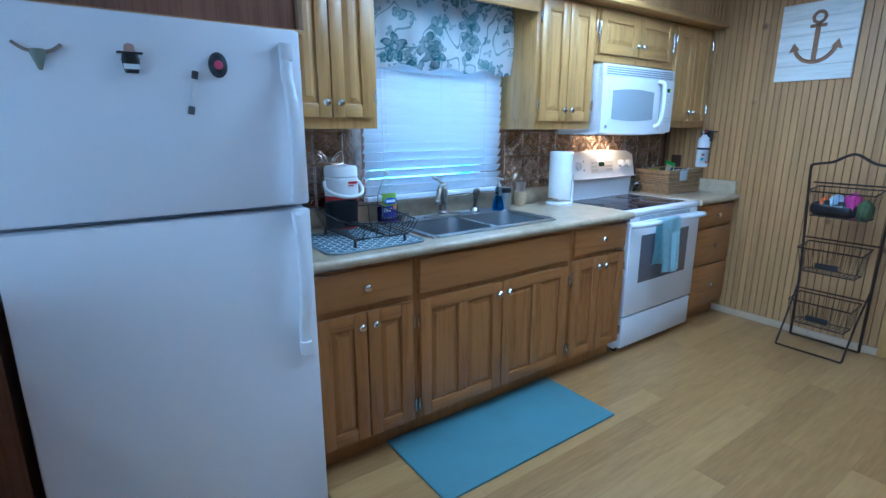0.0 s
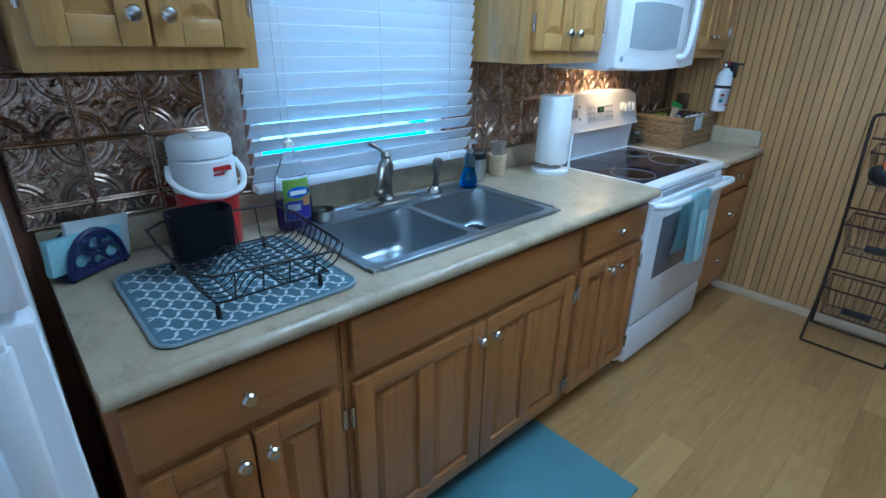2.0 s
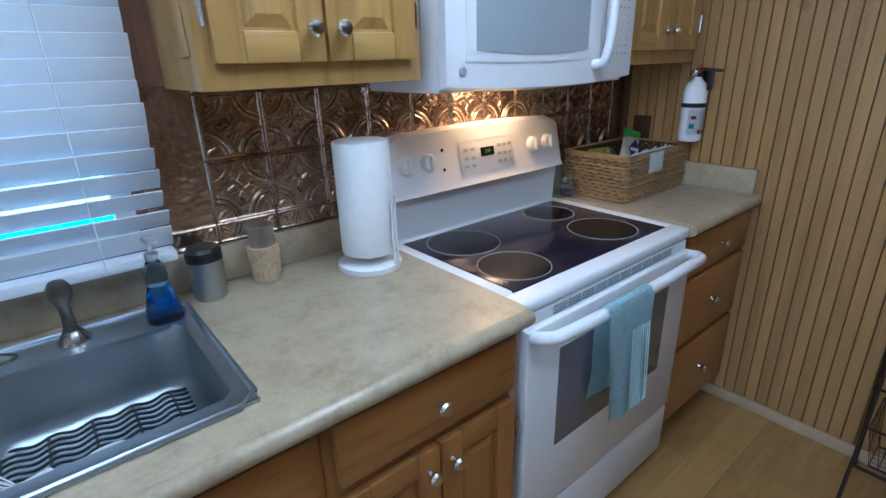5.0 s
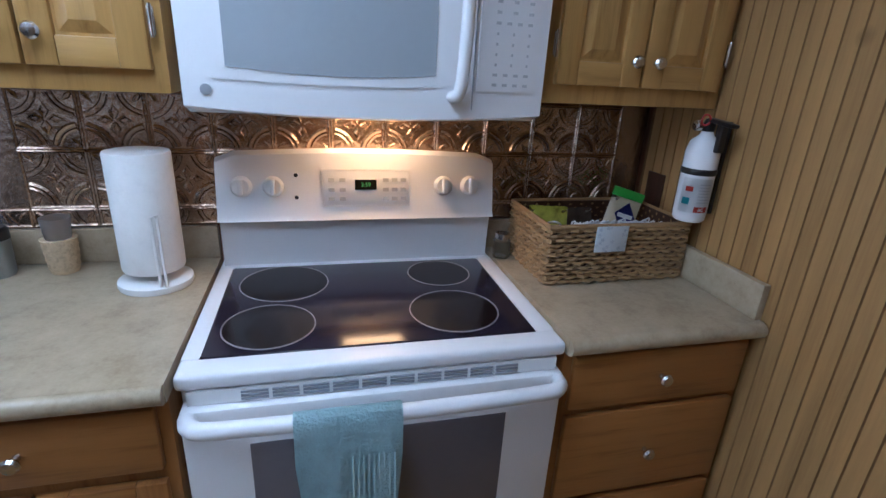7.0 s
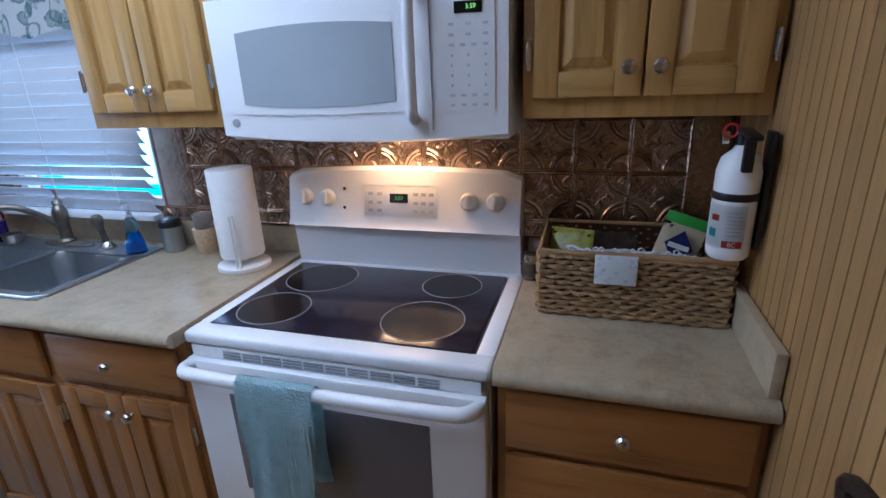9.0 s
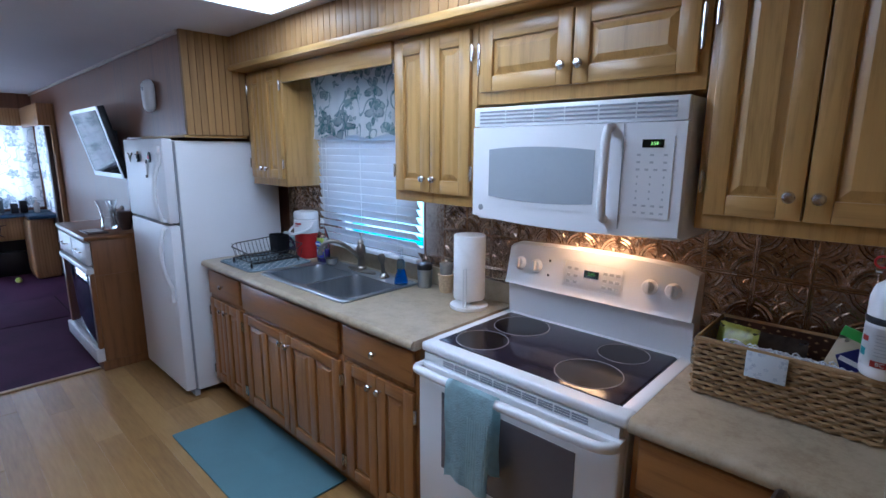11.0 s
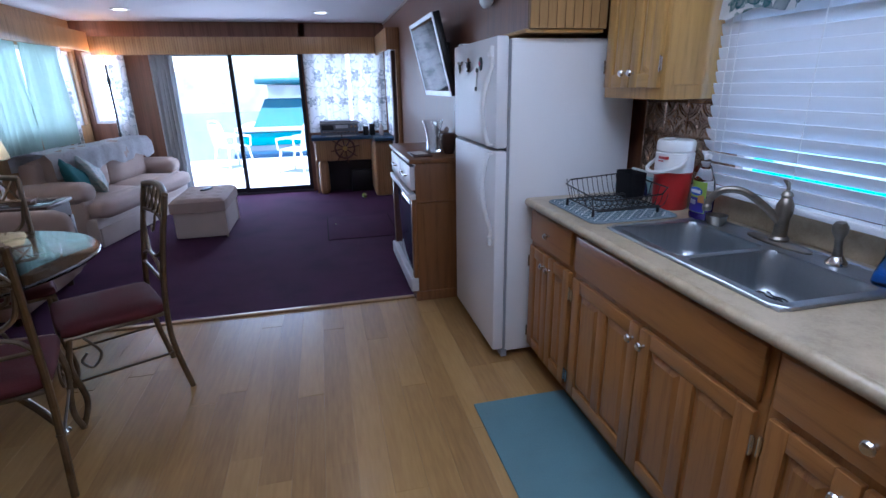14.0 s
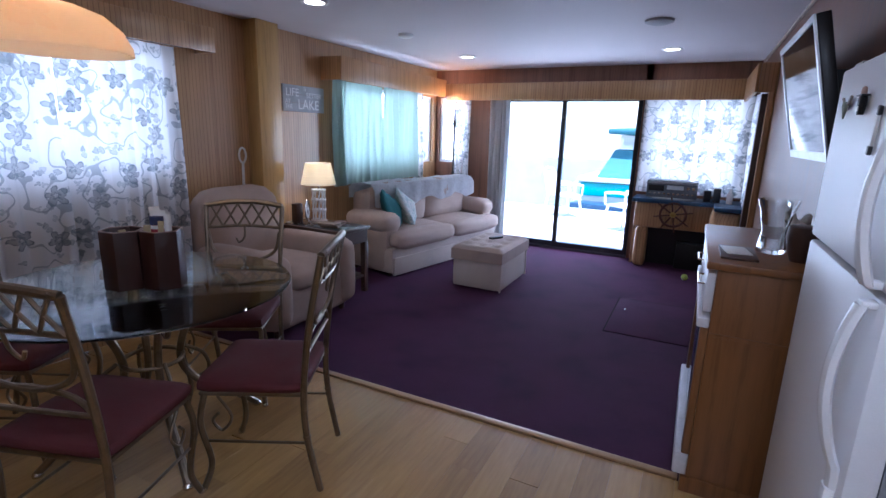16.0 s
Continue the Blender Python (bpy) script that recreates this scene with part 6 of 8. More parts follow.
TC = (0.43, -1.05)
tb = thing("dining_table", (*TC, 0), "round glass dining table on a scrolled gold metal base", "table")
t = bmesh.new()
lathe(t, [(0.60, 0.742), (0.618, 0.744), (0.622, 0.748), (0.618, 0.753), (0.60, 0.755)], seg=72)
gt = part("glass_top", t, table_glass, tb, "clear bevelled glass top")
for k in range(4):
    a = radians(68 + 90 * k)
    c, s = math.cos(a), math.sin(a)
    R = lambda r, z, o=0.0: (r * c - o * s, r * s + o * c, z)
    part("leg", tube(bmesh.new(), curve([R(0.33, 0.735), R(0.24, 0.66), R(0.14, 0.50), R(0.12, 0.34), R(0.22, 0.20), R(0.36, 0.10), R(0.46, 0.012)], 6), 0.017, 9), chair_metal, tb)
    part("scroll", tube(bmesh.new(), curve([R(0.33, 0.735), R(0.38, 0.69), R(0.36, 0.63), R(0.30, 0.62), R(0.28, 0.66), R(0.31, 0.68)], 6), 0.011, 8), chair_metal, tb)
    part("lower_scroll", tube(bmesh.new(), curve([R(0.14, 0.42, 0.02), R(0.22, 0.36, 0.02), R(0.24, 0.27, 0.02), R(0.17, 0.24, 0.02), R(0.14, 0.29, 0.02)], 6), 0.009, 8), chair_metal, tb)
    part("foot", lathe(bmesh.new(), [(0.022, 0), (0.022, 0.010), (0.012, 0.022)], R(0.46, 0), 14), chrome, tb)
    part("pad", lathe(bmesh.new(), [(0.018, 0.732), (0.018, 0.7415)], R(0.33, 0), 12), black, tb)
part("ring", tube(bmesh.new(), arc((0, 0, 0.40), 0.125, 0, 345, 24, "xy"), 0.010, 8, True), chair_metal, tb)


caddy_wood = shade("reddish_dark_wood", (0.032, 0.010, 0.008), 0.4, 0, 0.25, 6, VERT, 0.05)


def caddy(x, y, rz):
    c = thing("utensil_caddy", (x, y, 0.7555), "dark reddish six-sided wooden utensil caddy on the table", "caddy", "utensil caddies", rz=rz)
    for k in range(6):
        a = radians(60 * k)
        part("stave", B(((-0.0435, -0.004, 0), (0.0435, 0.004, 0.25)), bev=0.002), caddy_wood, c, at=pose(0.070 * math.cos(a), 0.070 * math.sin(a), 0, 0, 0, 60 * k + 90))
        # Thin strip along each stave's top edge, paler than the wood.
        part("rim_strip", B(((-0.043, -0.0045, 0.2502), (0.043, 0.0045, 0.2535)), bev=0.001), shade("pale_rim", (0.30, 0.20, 0.17), 0.5) if "pale_rim" not in bpy.data.materials else bpy.data.materials["pale_rim"], c, at=pose(0.070 * math.cos(a), 0.070 * math.sin(a), 0, 0, 0, 60 * k + 90))
    part("bottom", lathe(bmesh.new(), [(0.066, 0.001), (0.066, 0.012)], seg=6), caddy_wood, c)
    return c


caddy(0.486, -1.073, 126.9)
caddy(0.393, -0.949, 126.9)
sj = thing("seasoning_jar", (0.400, -0.962, 0.78), "small seasoning jar with a red and blue wrapper", "jar")
part("jar", lathe(bmesh.new(), [(0.025, 0), (0.027, 0.2), (0.027, 0.25)], seg=18), shade("jar_red", (0.35, 0.03, 0.05), 0.4), sj)
part("lid", lathe(bmesh.new(), [(0.028, 0.25), (0.028, 0.285), (0.001, 0.287)], seg=18), shade("jar_navy", (0.03, 0.04, 0.12), 0.4), sj)
part("wrapper_band", lathe(bmesh.new(), [(0.0274, 0.232), (0.0278, 0.234), (0.0278, 0.246), (0.0274, 0.248)], seg=18), white_plastic, sj)
pp = thing("paper_fan", (0.370, -0.925, 0.78), "white folded paper standing in the caddy", "paper")
for k in range(3):
    part("sheet", B(((-0.022, -0.001, 0), (0.022, 0.001, 0.33 - 0.02 * k)), bev=0.0004), paper, pp, at=pose(0.004 * k, -0.006 * k, 0, 0, -10 + 5 * k, 125 + 8 * k))
for k, (dx, dy) in enumerate(((0.030, -0.015), (0.045, -0.045), (0.085, -0.13))):
    q = thing("seasoning_packet", (0.393 + dx, -0.949 + dy, 0.78), "pale yellow seasoning packet in the caddy", "packet", "seasoning packets")
    part("packet", B(((-0.014, -0.005, 0), (0.014, 0.005, 0.27 - 0.02 * k)), bev=0.003), shade("pale_packet", (0.55, 0.45, 0.26), 0.6) if k == 0 else bpy.data.materials["pale_packet"], q, at=pose(0, 0, 0, 3 * k, 8 - 5 * k, 120 + 20 * k))

pd = thing("pendant_lamp", (0.62, -1.12, 1.70), "hanging amber glass dome lamp over the table", "pendant lamp")
amber = cloth("amber_glass", (0.88, 0.72, 0.54), (0.85, 0.62, 0.42), 0.75, 5, 0.4, (0.88, 0.7, 0.5))
t = bmesh.new()
lathe(t, [(0.255, 0.0), (0.252, 0.03), (0.225, 0.085), (0.17, 0.135), (0.09, 0.165), (0.02, 0.172), (0.02, 0.168), (0.088, 0.160), (0.166, 0.130), (0.220, 0.081), (0.246, 0.03), (0.249, 0.0)], seg=48)
for f in [f for f in t.faces if len(f.verts) > 8]:
    t.faces.remove(f)
part("shade", t, amber, pd, "amber glass bowl shade, lit")
part("socket", lathe(bmesh.new(), [(0.02, 0.13), (0.03, 0.165), (0.03, 0.20), (0.008, 0.22)], seg=16), dark_wood, pd)
part("rod", tube(bmesh.new(), [(0, 0, 0.21), (0, 0, CEIL - 1.70)], 0.006, 8), chair_metal, pd)

# ---- windows, curtains and valances of the living room ----
for k, (x0, x1, z0, z1) in enumerate(((-0.60, 1.25, 1.12, 1.95), (-4.60, -2.50, 1.05, 1.92))):
    w = thing("window_%d" % (k + 2), (0, 0, 0), "white-framed window behind curtains", "window", kind="structure")
    y0, y1 = LW - 0.08, LW - 0.04
    part("window_frame", B(((x0, y0, z0), (x0 + 0.04, y1, z1)), ((x1 - 0.04, y0, z0), (x1, y1, z1)), ((x0 + 0.04, y0, z0), (x1 - 0.04, y1, z0 + 0.04)), ((x0 + 0.04, y0, z1 - 0.04), (x1 - 0.04, y1, z1)), (((x0 + x1) / 2 - 0.02, y0, z0 + 0.04), ((x0 + x1) / 2 + 0.02, y1, z1 - 0.04))), white_plastic, w, flat=True)
    for a, b in ((x0 + 0.04, (x0 + x1) / 2 - 0.02), ((x0 + x1) / 2 + 0.02, x1 - 0.04)):
        g = part("pane", B(((a, y0 + 0.018, z0 + 0.04), (b, y0 + 0.022, z1 - 0.04))), clear, w, flat=True)
        g.visible_shadow = False
w = thing("window_4", (0, 0, 0), "window above the helm behind floral sheers", "window", kind="structure")
part("window_frame", B(((BW - 0.07, 0.50, 0.86), (BW - 0.03, 0.54, 1.92)), ((BW - 0.07, 1.46, 0.86), (BW - 0.03, 1.50, 1.92)), ((BW - 0.07, 0.54, 0.86), (BW - 0.03, 1.46, 0.90)), ((BW - 0.07, 0.54, 1.88), (BW - 0.03, 1.46, 1.92)), ((BW - 0.07, 0.98, 0.90), (BW - 0.03, 1.01, 1.88))), dark_wood, w, flat=True)
g = part("pane", B(((BW - 0.052, 0.54, 0.90), (BW - 0.048, 1.46, 1.88))), clear, w, flat=True)
g.visible_shadow = False
w = thing("window_5", (0, 0, 0), "side window beside the helm", "window", kind="structure")
part("window_frame", B(((-4.25, RW + 0.02, 0.86), (-4.21, RW + 0.08, 1.88)), ((-3.49, RW + 0.02, 0.86), (-3.45, RW + 0.08, 1.88)), ((-4.21, RW + 0.02, 0.86), (-3.49, RW + 0.08, 0.90)), ((-4.21, RW + 0.02, 1.84), (-3.49, RW + 0.08, 1.88))), white_plastic, w, flat=True)
g = part("pane", B(((-4.21, RW + 0.048, 0.90), (-3.49, RW + 0.052, 1.84))), clear, w, flat=True)
g.visible_shadow = False
w = thing("window_6", (0, 0, 0), "narrow corner window behind a floral curtain", "window", kind="structure")
part("window_frame", B(((BW - 0.07, -2.24, 1.05), (BW - 0.03, -2.20, 1.92)), ((BW - 0.07, -1.84, 1.05), (BW - 0.03, -1.80, 1.92)), ((BW - 0.07, -2.20, 1.05), (BW - 0.03, -1.84, 1.09)), ((BW - 0.07, -2.20, 1.88), (BW - 0.03, -1.84, 1.92))), white_plastic, w, flat=True)
g = part("pane", B(((BW - 0.052, -2.20, 1.09), (BW - 0.048, -1.84, 1.88))), clear, w, flat=True)
g.visible_shadow = False
solid("window_casing", (-3.48, RW - 0.09, 0.0), (-3.37, RW - 0.001, 1.845), dark_wood, "dark wooden window casing", "trim", bev=0.003)
solid("wall_corner_post", (-3.36, RW - 0.05, 0.0), (-3.30, RW - 0.001, 1.86), panel_gold, "golden wooden post beside the helm window", "trim", bev=0.003)

cu = thing("curtain", (-0.66, LW + 0.09, 0.36), "floral sheer curtain panel in the dining window", "curtain", "dining curtains")
drape(0.765, 1.60, 7, 0.022, floral, cu, seed=11)
cu = thing("curtain", (0.11, LW + 0.09, 0.36), "floral sheer curtain panel in the dining window", "curtain", "dining curtains")
drape(1.15, 1.60, 10, 0.022, floral, cu, seed=12)
solid("curtain_rod", (-0.72, LW + 0.085, 1.965), (1.32, LW + 0.10, 1.978), dark_wood, "dark curtain rod over the dining window", "rod", bev=0.004)
for a, dy, sd in ((-3.23, 0.07, 21), (-4.00, 0.10, 22)):
    cu = thing("curtain", (a, LW + dy, 0.88), "sheer teal curtain panel behind the sofa", "curtain", "teal curtains")
    drape(0.80, 1.05, 7, 0.026, teal_cloth, cu, seed=sd)
cu = thing("curtain", (-2.47, LW + 0.10, 0.88), "sheer teal curtain panel behind the sofa", "curtain", "teal curtains")
drape(0.16, 1.05, 2, 0.026, teal_cloth, cu, seed=23)
cu = thing("curtain", (-4.22, LW + 0.05, 0.75), "floral sheer curtain gathered beside the corner", "curtain")
drape(0.24, 1.2, 4, 0.02, floral, cu, seed=31)
cu = thing("curtain", (BW + 0.06, -1.74, 0.75), "floral sheer curtain in the corner", "curtain", rz=-90)
drape(0.24, 1.2, 4, 0.02, floral, cu, seed=32)
cu = thing("curtain", (BW + 0.10, -1.18, 0.04), "pale sheer curtain drawn back beside the sliding door", "curtain", rz=-90)
drape(0.27, 1.88, 5, 0.035, white_sheer, cu, seed=33)
cu = thing("curtain", (BW + 0.06, 1.02, 0.84), "floral sheer curtain over the helm window", "curtain", rz=-90)
drape(0.58, 1.08, 5, 0.02, floral, cu, seed=34)
cu = thing("curtain", (BW + 0.06, 1.54, 0.84), "floral sheer curtain over the helm window", "curtain", rz=-90)
drape(0.48, 1.08, 4, 0.02, floral, cu, seed=35)
cu = thing("curtain", (-4.28, RW - 0.05, 0.84), "floral sheer curtain over the side window", "curtain")
drape(0.75, 1.06, 6, 0.02, floral, cu, seed=36)


def cornice(name, a, b, label):
    solid(name, a, b, panel_gold, label, "valance", bev=0.004)


cornice("valance_west", (BW + 0.17, -2.05, 1.875), (BW + 0.195, 1.44, 2.085), "golden wood valance box over the sliding door")
cornice("valance_south", (-4.49, -2.075, 1.915), (-2.26, -2.05, 2.13), "golden wood valance box over the sofa window")
cornice("valance_end", (-2.285, LW, 1.915), (-2.26, -2.076, 2.13), "end of the wood valance box")
cornice("valance_north", (BW + 0.196, 1.415, 1.85), (-3.30, 1.44, 2.085), "golden wood valance box over the side window")
cornice("valance_north_end", (-3.325, 1.441, 1.85), (-3.30, RW, 2.085), "end of the wood valance box")
cornice("valance_dining", (-0.90, -2.12, 1.955), (1.50, -2.095, 2.12), "golden wood valance box over the dining window")
solid("valance_dining_end", (-0.90, LW, 1.955), (-0.875, -2.121, 2.12), panel_gold, "end of the wood valance box", "valance", bev=0.003)
solid("column", (-1.58, LW, 0.0), (-1.34, LW + 0.14, CEIL), upper_oak, "boxed golden oak column on the wall", "column", bev=0.004)

# sliding door
sd = thing("door_1", (BW - 0.05, 0, 0), "dark-framed sliding glass door to the deck", "door", kind="structure")
for y0, y1, dx, nm in ((-1.28, -0.47, 0.0, "fixed_panel"), (-0.52, 0.42, 0.035, "sliding_panel")):
    f = part(nm, B(((dx, y0, 0.03), (dx + 0.03, y0 + 0.05, 1.92)), ((dx, y1 - 0.05, 0.03), (dx + 0.03, y1, 1.92)), ((dx, y0 + 0.05, 0.03), (dx + 0.03, y1 - 0.05, 0.09)), ((dx, y0 + 0.05, 1.87), (dx + 0.03, y1 - 0.05, 1.92))), black, sd, flat=True)
    g = part("pane", B(((dx + 0.012, y0 + 0.05, 0.09), (dx + 0.018, y1 - 0.05, 1.87))), clear, f, flat=True)
    g.visible_shadow = False
part("handle", B(((0.066, 0.375, 0.90), (0.085, 0.395, 1.10)), bev=0.004), black, sd)
part("threshold", B(((-0.04, -1.28, 0.0), (0.07, 0.42, 0.029))), shade("door_track", (0.12, 0.12, 0.13), 0.4, 0.7), sd, flat=True)

# ---- living room things ----
SOFA = (-4.44, -1.83)
TURN = -11
L = 2.0
CW = (L - 0.44) / 2
sf = thing("sofa", (*SOFA, 0), "cream two-seat sofa with rolled arms", "sofa", rz=TURN)
part("base", soft(bmesh.new(), (0.03, 0.06, 0.03), (L - 0.03, 0.68, 0.30), 0.03, 0.004, 1), cream_light, sf)
part("skirt", B(((0.05, 0.66, 0.015), (L - 0.05, 0.69, 0.20)), bev=0.008), cream_light, sf)
part("back", soft(bmesh.new(), (0.10, -0.02, 0.25), (L - 0.10, 0.20, 0.84), 0.09, 0.01, 2), cream, sf)
for k in range(2):
    x = 0.22 + k * CW
    wide = (0.16, 0.0) if k == 0 else (0.0, 0.16)
    part("seat_cushion", soft(bmesh.new(), (x, 0.12, 0.28), (x + CW - 0.006, 0.64, 0.46), 0.06, 0.018, 3 + k), cream, sf)
    part("cushion_front", soft(bmesh.new(), (x - wide[0], 0.56, 0.285), (x + CW - 0.006 + wide[1], 0.76, 0.455), 0.065, 0.014, 13 + k), cream, sf)
    part("back_cushion", soft(bmesh.new(), (x, 0.10, 0.44), (x + CW - 0.006, 0.32, 0.89), 0.08, 0.03, 5 + k), cream, sf)
for x in (0.0, L - 0.24):
    part("arm", soft(bmesh.new(), (x + 0.02, 0.0, 0.04), (x + 0.22, 0.60, 0.50), 0.04, 0.004, 8), cream, sf)
    part("arm_roll", soft(bmesh.new(), (x - 0.02, 0.0, 0.44), (x + 0.26, 0.62, 0.635), 0.088, 0.006, 9), cream, sf)
for x in (0.08, L - 0.08):
    for y in (0.1, 0.6):
        part("foot", lathe(bmesh.new(), [(0.02, 0), (0.025, 0.05)], (x, y, 0), 12), dark_wood, sf)
th = thing("throw_blanket", (*SOFA, 0), "crumpled white quilted throw over the sofa back", "throw", rz=TURN)
t = bmesh.new()
gr = []
for j, (y, z) in enumerate(((0.36, 0.70), (0.352, 0.77), (0.345, 0.84), (0.30, 0.905), (0.17, 0.925), (0.04, 0.905), (-0.035, 0.86), (-0.04, 0.74))):
    gr.append([t.verts.new((0.10 + i * (L - 0.20) / 72, y + 0.010 * math.sin(i * 0.7 + j) + 0.008 * noise.noise(Vector((i * 0.5, j, 3))), z + 0.020 * noise.noise(Vector((i * 0.22, j * 0.6, 0))) - 0.03 * (j == 0) * math.sin(i * 0.3))) for i in range(73)])
for a, b in zip(gr, gr[1:]):
    for i in range(72):
        t.faces.new((a[i], a[i + 1], b[i + 1], b[i]))
bmesh.ops.solidify(t, geom=t.faces[:], thickness=0.006)
part("cloth", t, shade("white_throw", (0.66, 0.66, 0.68), 0.95, 0, 0.10, 34, (1, 1, 1), 0.8, 90), th)
for x, y, c, lab, r in ((L - 0.42, 0.40, shade("teal_velvet", (0.03, 0.17, 0.19), 0.9), "teal throw pillow leaning on the sofa", 38), (L - 0.62, 0.41, cloth("leaf_print", (0.6, 0.62, 0.6), (0.1, 0.3, 0.33), 0.05, 9, 0.7, (0.2, 0.4, 0.4)), "white throw pillow with teal leaves", 48)):
    ca_, sa_ = math.cos(radians(TURN)), math.sin(radians(TURN))
    pl = thing("throw_pillow", (SOFA[0] + x * ca_ - y * sa_, SOFA[1] + x * sa_ + y * ca_, 0.475), lab, "pillow", rz=TURN)
    part("pillow", soft(bmesh.new(), (-0.20, -0.05, 0), (0.20, 0.05, 0.37), 0.045, 0.05, 6, pose(0, 0, 0, 26, 0, r)), c, pl)

ot = thing("ottoman", (-2.85, -0.665, 0), "cream tufted storage ottoman with a skirt", "ottoman")
part("skirted_box", soft(bmesh.new(), (-0.385, -0.245, 0.015), (0.385, 0.245, 0.28), 0.02, 0.004, 1), cream_light, ot)
t = bmesh.new()
nx, ny = 30, 20
gr = []
for j in range(ny + 1):
    row = []
    for i in range(nx + 1):
        u, v = i / nx, j / ny
        x, y = -0.40 + 0.80 * u, -0.26 + 0.52 * v
        e = min(u, 1 - u) * 0.80, min(v, 1 - v) * 0.52
        z = 0.42 - 0.035 * max(0, 1 - min(e) / 0.06) ** 2
        for a in range(4):
            for b in range(3):
                d = math.hypot(x - (-0.27 + a * 0.18), y - (-0.15 + b * 0.15))
                z -= 0.028 * math.exp(-(d / 0.03) ** 2)
        row.append(t.verts.new((x, y, z)))
    gr.append(row)
for j in range(ny):
    for i in range(nx):
        t.faces.new((gr[j][i], gr[j][i + 1], gr[j + 1][i + 1], gr[j + 1][i]))
ext = bmesh.ops.extrude_edge_only(t, edges=[e for e in t.edges if e.is_boundary])
for v in [v for v in ext["geom"] if isinstance(v, bmesh.types.BMVert)]:
    v.co.z = 0.282
part("tufted_lid", t, cream, ot, "button-tufted lid")
for a in range(4):
    for b in range(3):
        part("button", lathe(bmesh.new(), [(0.010, 0), (0.008, 0.006), (0.001, 0.008)], (-0.27 + a * 0.18, -0.15 + b * 0.15, 0.394), 10), cream_light, ot)
for k in range(2):
    part("corner_pleat", B(((0.372 - k * 0.75, 0.235, 0.01), (0.39 - k * 0.75, 0.252, 0.28)), bev=0.004), cream_light, ot)
rm = thing("remote_control", (-2.95, -0.66, 0.418), "black remote control lying on the ottoman", "remote control", rz=65)
part("body", B(((-0.022, -0.08, 0), (0.022, 0.08, 0.018)), bev=0.005), black, rm)

ac = thing("armchair", (-1.06, -1.75, 0), "tan upholstered armchair with rounded arms", "armchair")
part("base", soft(bmesh.new(), (-0.44, -0.36, 0.04), (0.44, 0.38, 0.36), 0.06, 0.01, 1), tan_chair, ac)
part("seat_cushion", soft(bmesh.new(), (-0.27, -0.28, 0.30), (0.27, 0.42, 0.47), 0.07, 0.03, 2), tan_chair, ac)
part("backrest", soft(bmesh.new(), (-0.36, -0.52, 0.30), (0.36, -0.22, 0.99), 0.13, 0.03, 3, pose(0, 0, 0, 4)), tan_chair, ac)
for s in (1, -1):
    part("arm", soft(bmesh.new(), (s * 0.36 - 0.11, -0.38, 0.06), (s * 0.36 + 0.11, 0.42, 0.60), 0.09, 0.012, 4), tan_chair, ac)
for x in (-0.36, 0.36):
    for y in (-0.3, 0.32):
        part("foot", lathe(bmesh.new(), [(0.022, 0), (0.026, 0.06)], (x, y, 0), 12), dark_wood, ac)

et = thing("end_table", (-1.73, -1.86, 0), "dark wooden end table with a glass-topped surface", "end table")
part("tabletop", B(((-0.21, -0.36, 0.585), (0.21, 0.36, 0.615)), bev=0.006), dark_wood, et)
part("glass_inset", B(((-0.17, -0.32, 0.6152), (0.17, 0.32, 0.619)), bev=0.001), shade("smoked_glass", (0.10, 0.10, 0.10), 0.05, bump=0), et)
part("apron", B(((-0.19, -0.34, 0.47), (0.19, 0.34, 0.584))), dark_wood, et, flat=True)
part("shelf", B(((-0.18, -0.33, 0.14), (0.18, 0.33, 0.165)), bev=0.003), dark_wood, et)
for x in (-0.17, 0.17):
    for y in (-0.32, 0.32):
        part("leg", B(((x - 0.025, y - 0.025, 0), (x + 0.025, y + 0.025, 0.469)), bev=0.003), dark_wood, et)
tl = thing("table_lamp", (-1.78, -1.95, 0.6195), "table lamp with an ivory shade and a pierced white base", "table lamp")
part("base", lathe(bmesh.new(), [(0.075, 0), (0.075, 0.02), (0.06, 0.03)], seg=28), cream_light, tl)
for z in (0.03, 0.12, 0.21):
    for k in range(10):
        a = radians(36 * k)
        part("base_bar", tube(bmesh.new(), [(0.055 * math.cos(a), 0.055 * math.sin(a), z), (0.055 * math.cos(a + 0.3), 0.055 * math.sin(a + 0.3), z + 0.085)], 0.007, 6), white_plastic, tl)
    part("base_ring", lathe(bmesh.new(), [(0.066, z + 0.083), (0.066, z + 0.092)], seg=28), white_plastic, tl)
part("stem", lathe(bmesh.new(), [(0.01, 0.02), (0.01, 0.40)], seg=10), chrome, tl)
t = bmesh.new()
lathe(t, [(0.155, 0.345), (0.112, 0.535), (0.110, 0.535), (0.153, 0.345)], seg=40)
for f in [f for f in t.faces if len(f.verts) > 8]:
    t.faces.remove(f)
part("shade", t, cloth("lamp_linen", (0.72, 0.66, 0.54), (0.7, 0.65, 0.5), 0.6, 5, 0.1, (0.7, 0.65, 0.5)), tl, "ivory linen shade, lit")
mr = thing("oval_mirror", (-1.60, -1.93, 0.6195), "small oval tabletop mirror on a stand", "mirror", rz=25)
part("stand", tube(bmesh.new(), [(0, 0.05, 0.004), (0, 0.0, 0.06), (-0.05, 0.0, 0.004), (0.05, 0, 0.004)], 0.005, 6), chrome, mr)
part("frame", tube(bmesh.new(), arc((0, 0, 0.14), 0.055, 0, 350, 28, "xz", 0.078), 0.007, 8, True), chrome, mr)
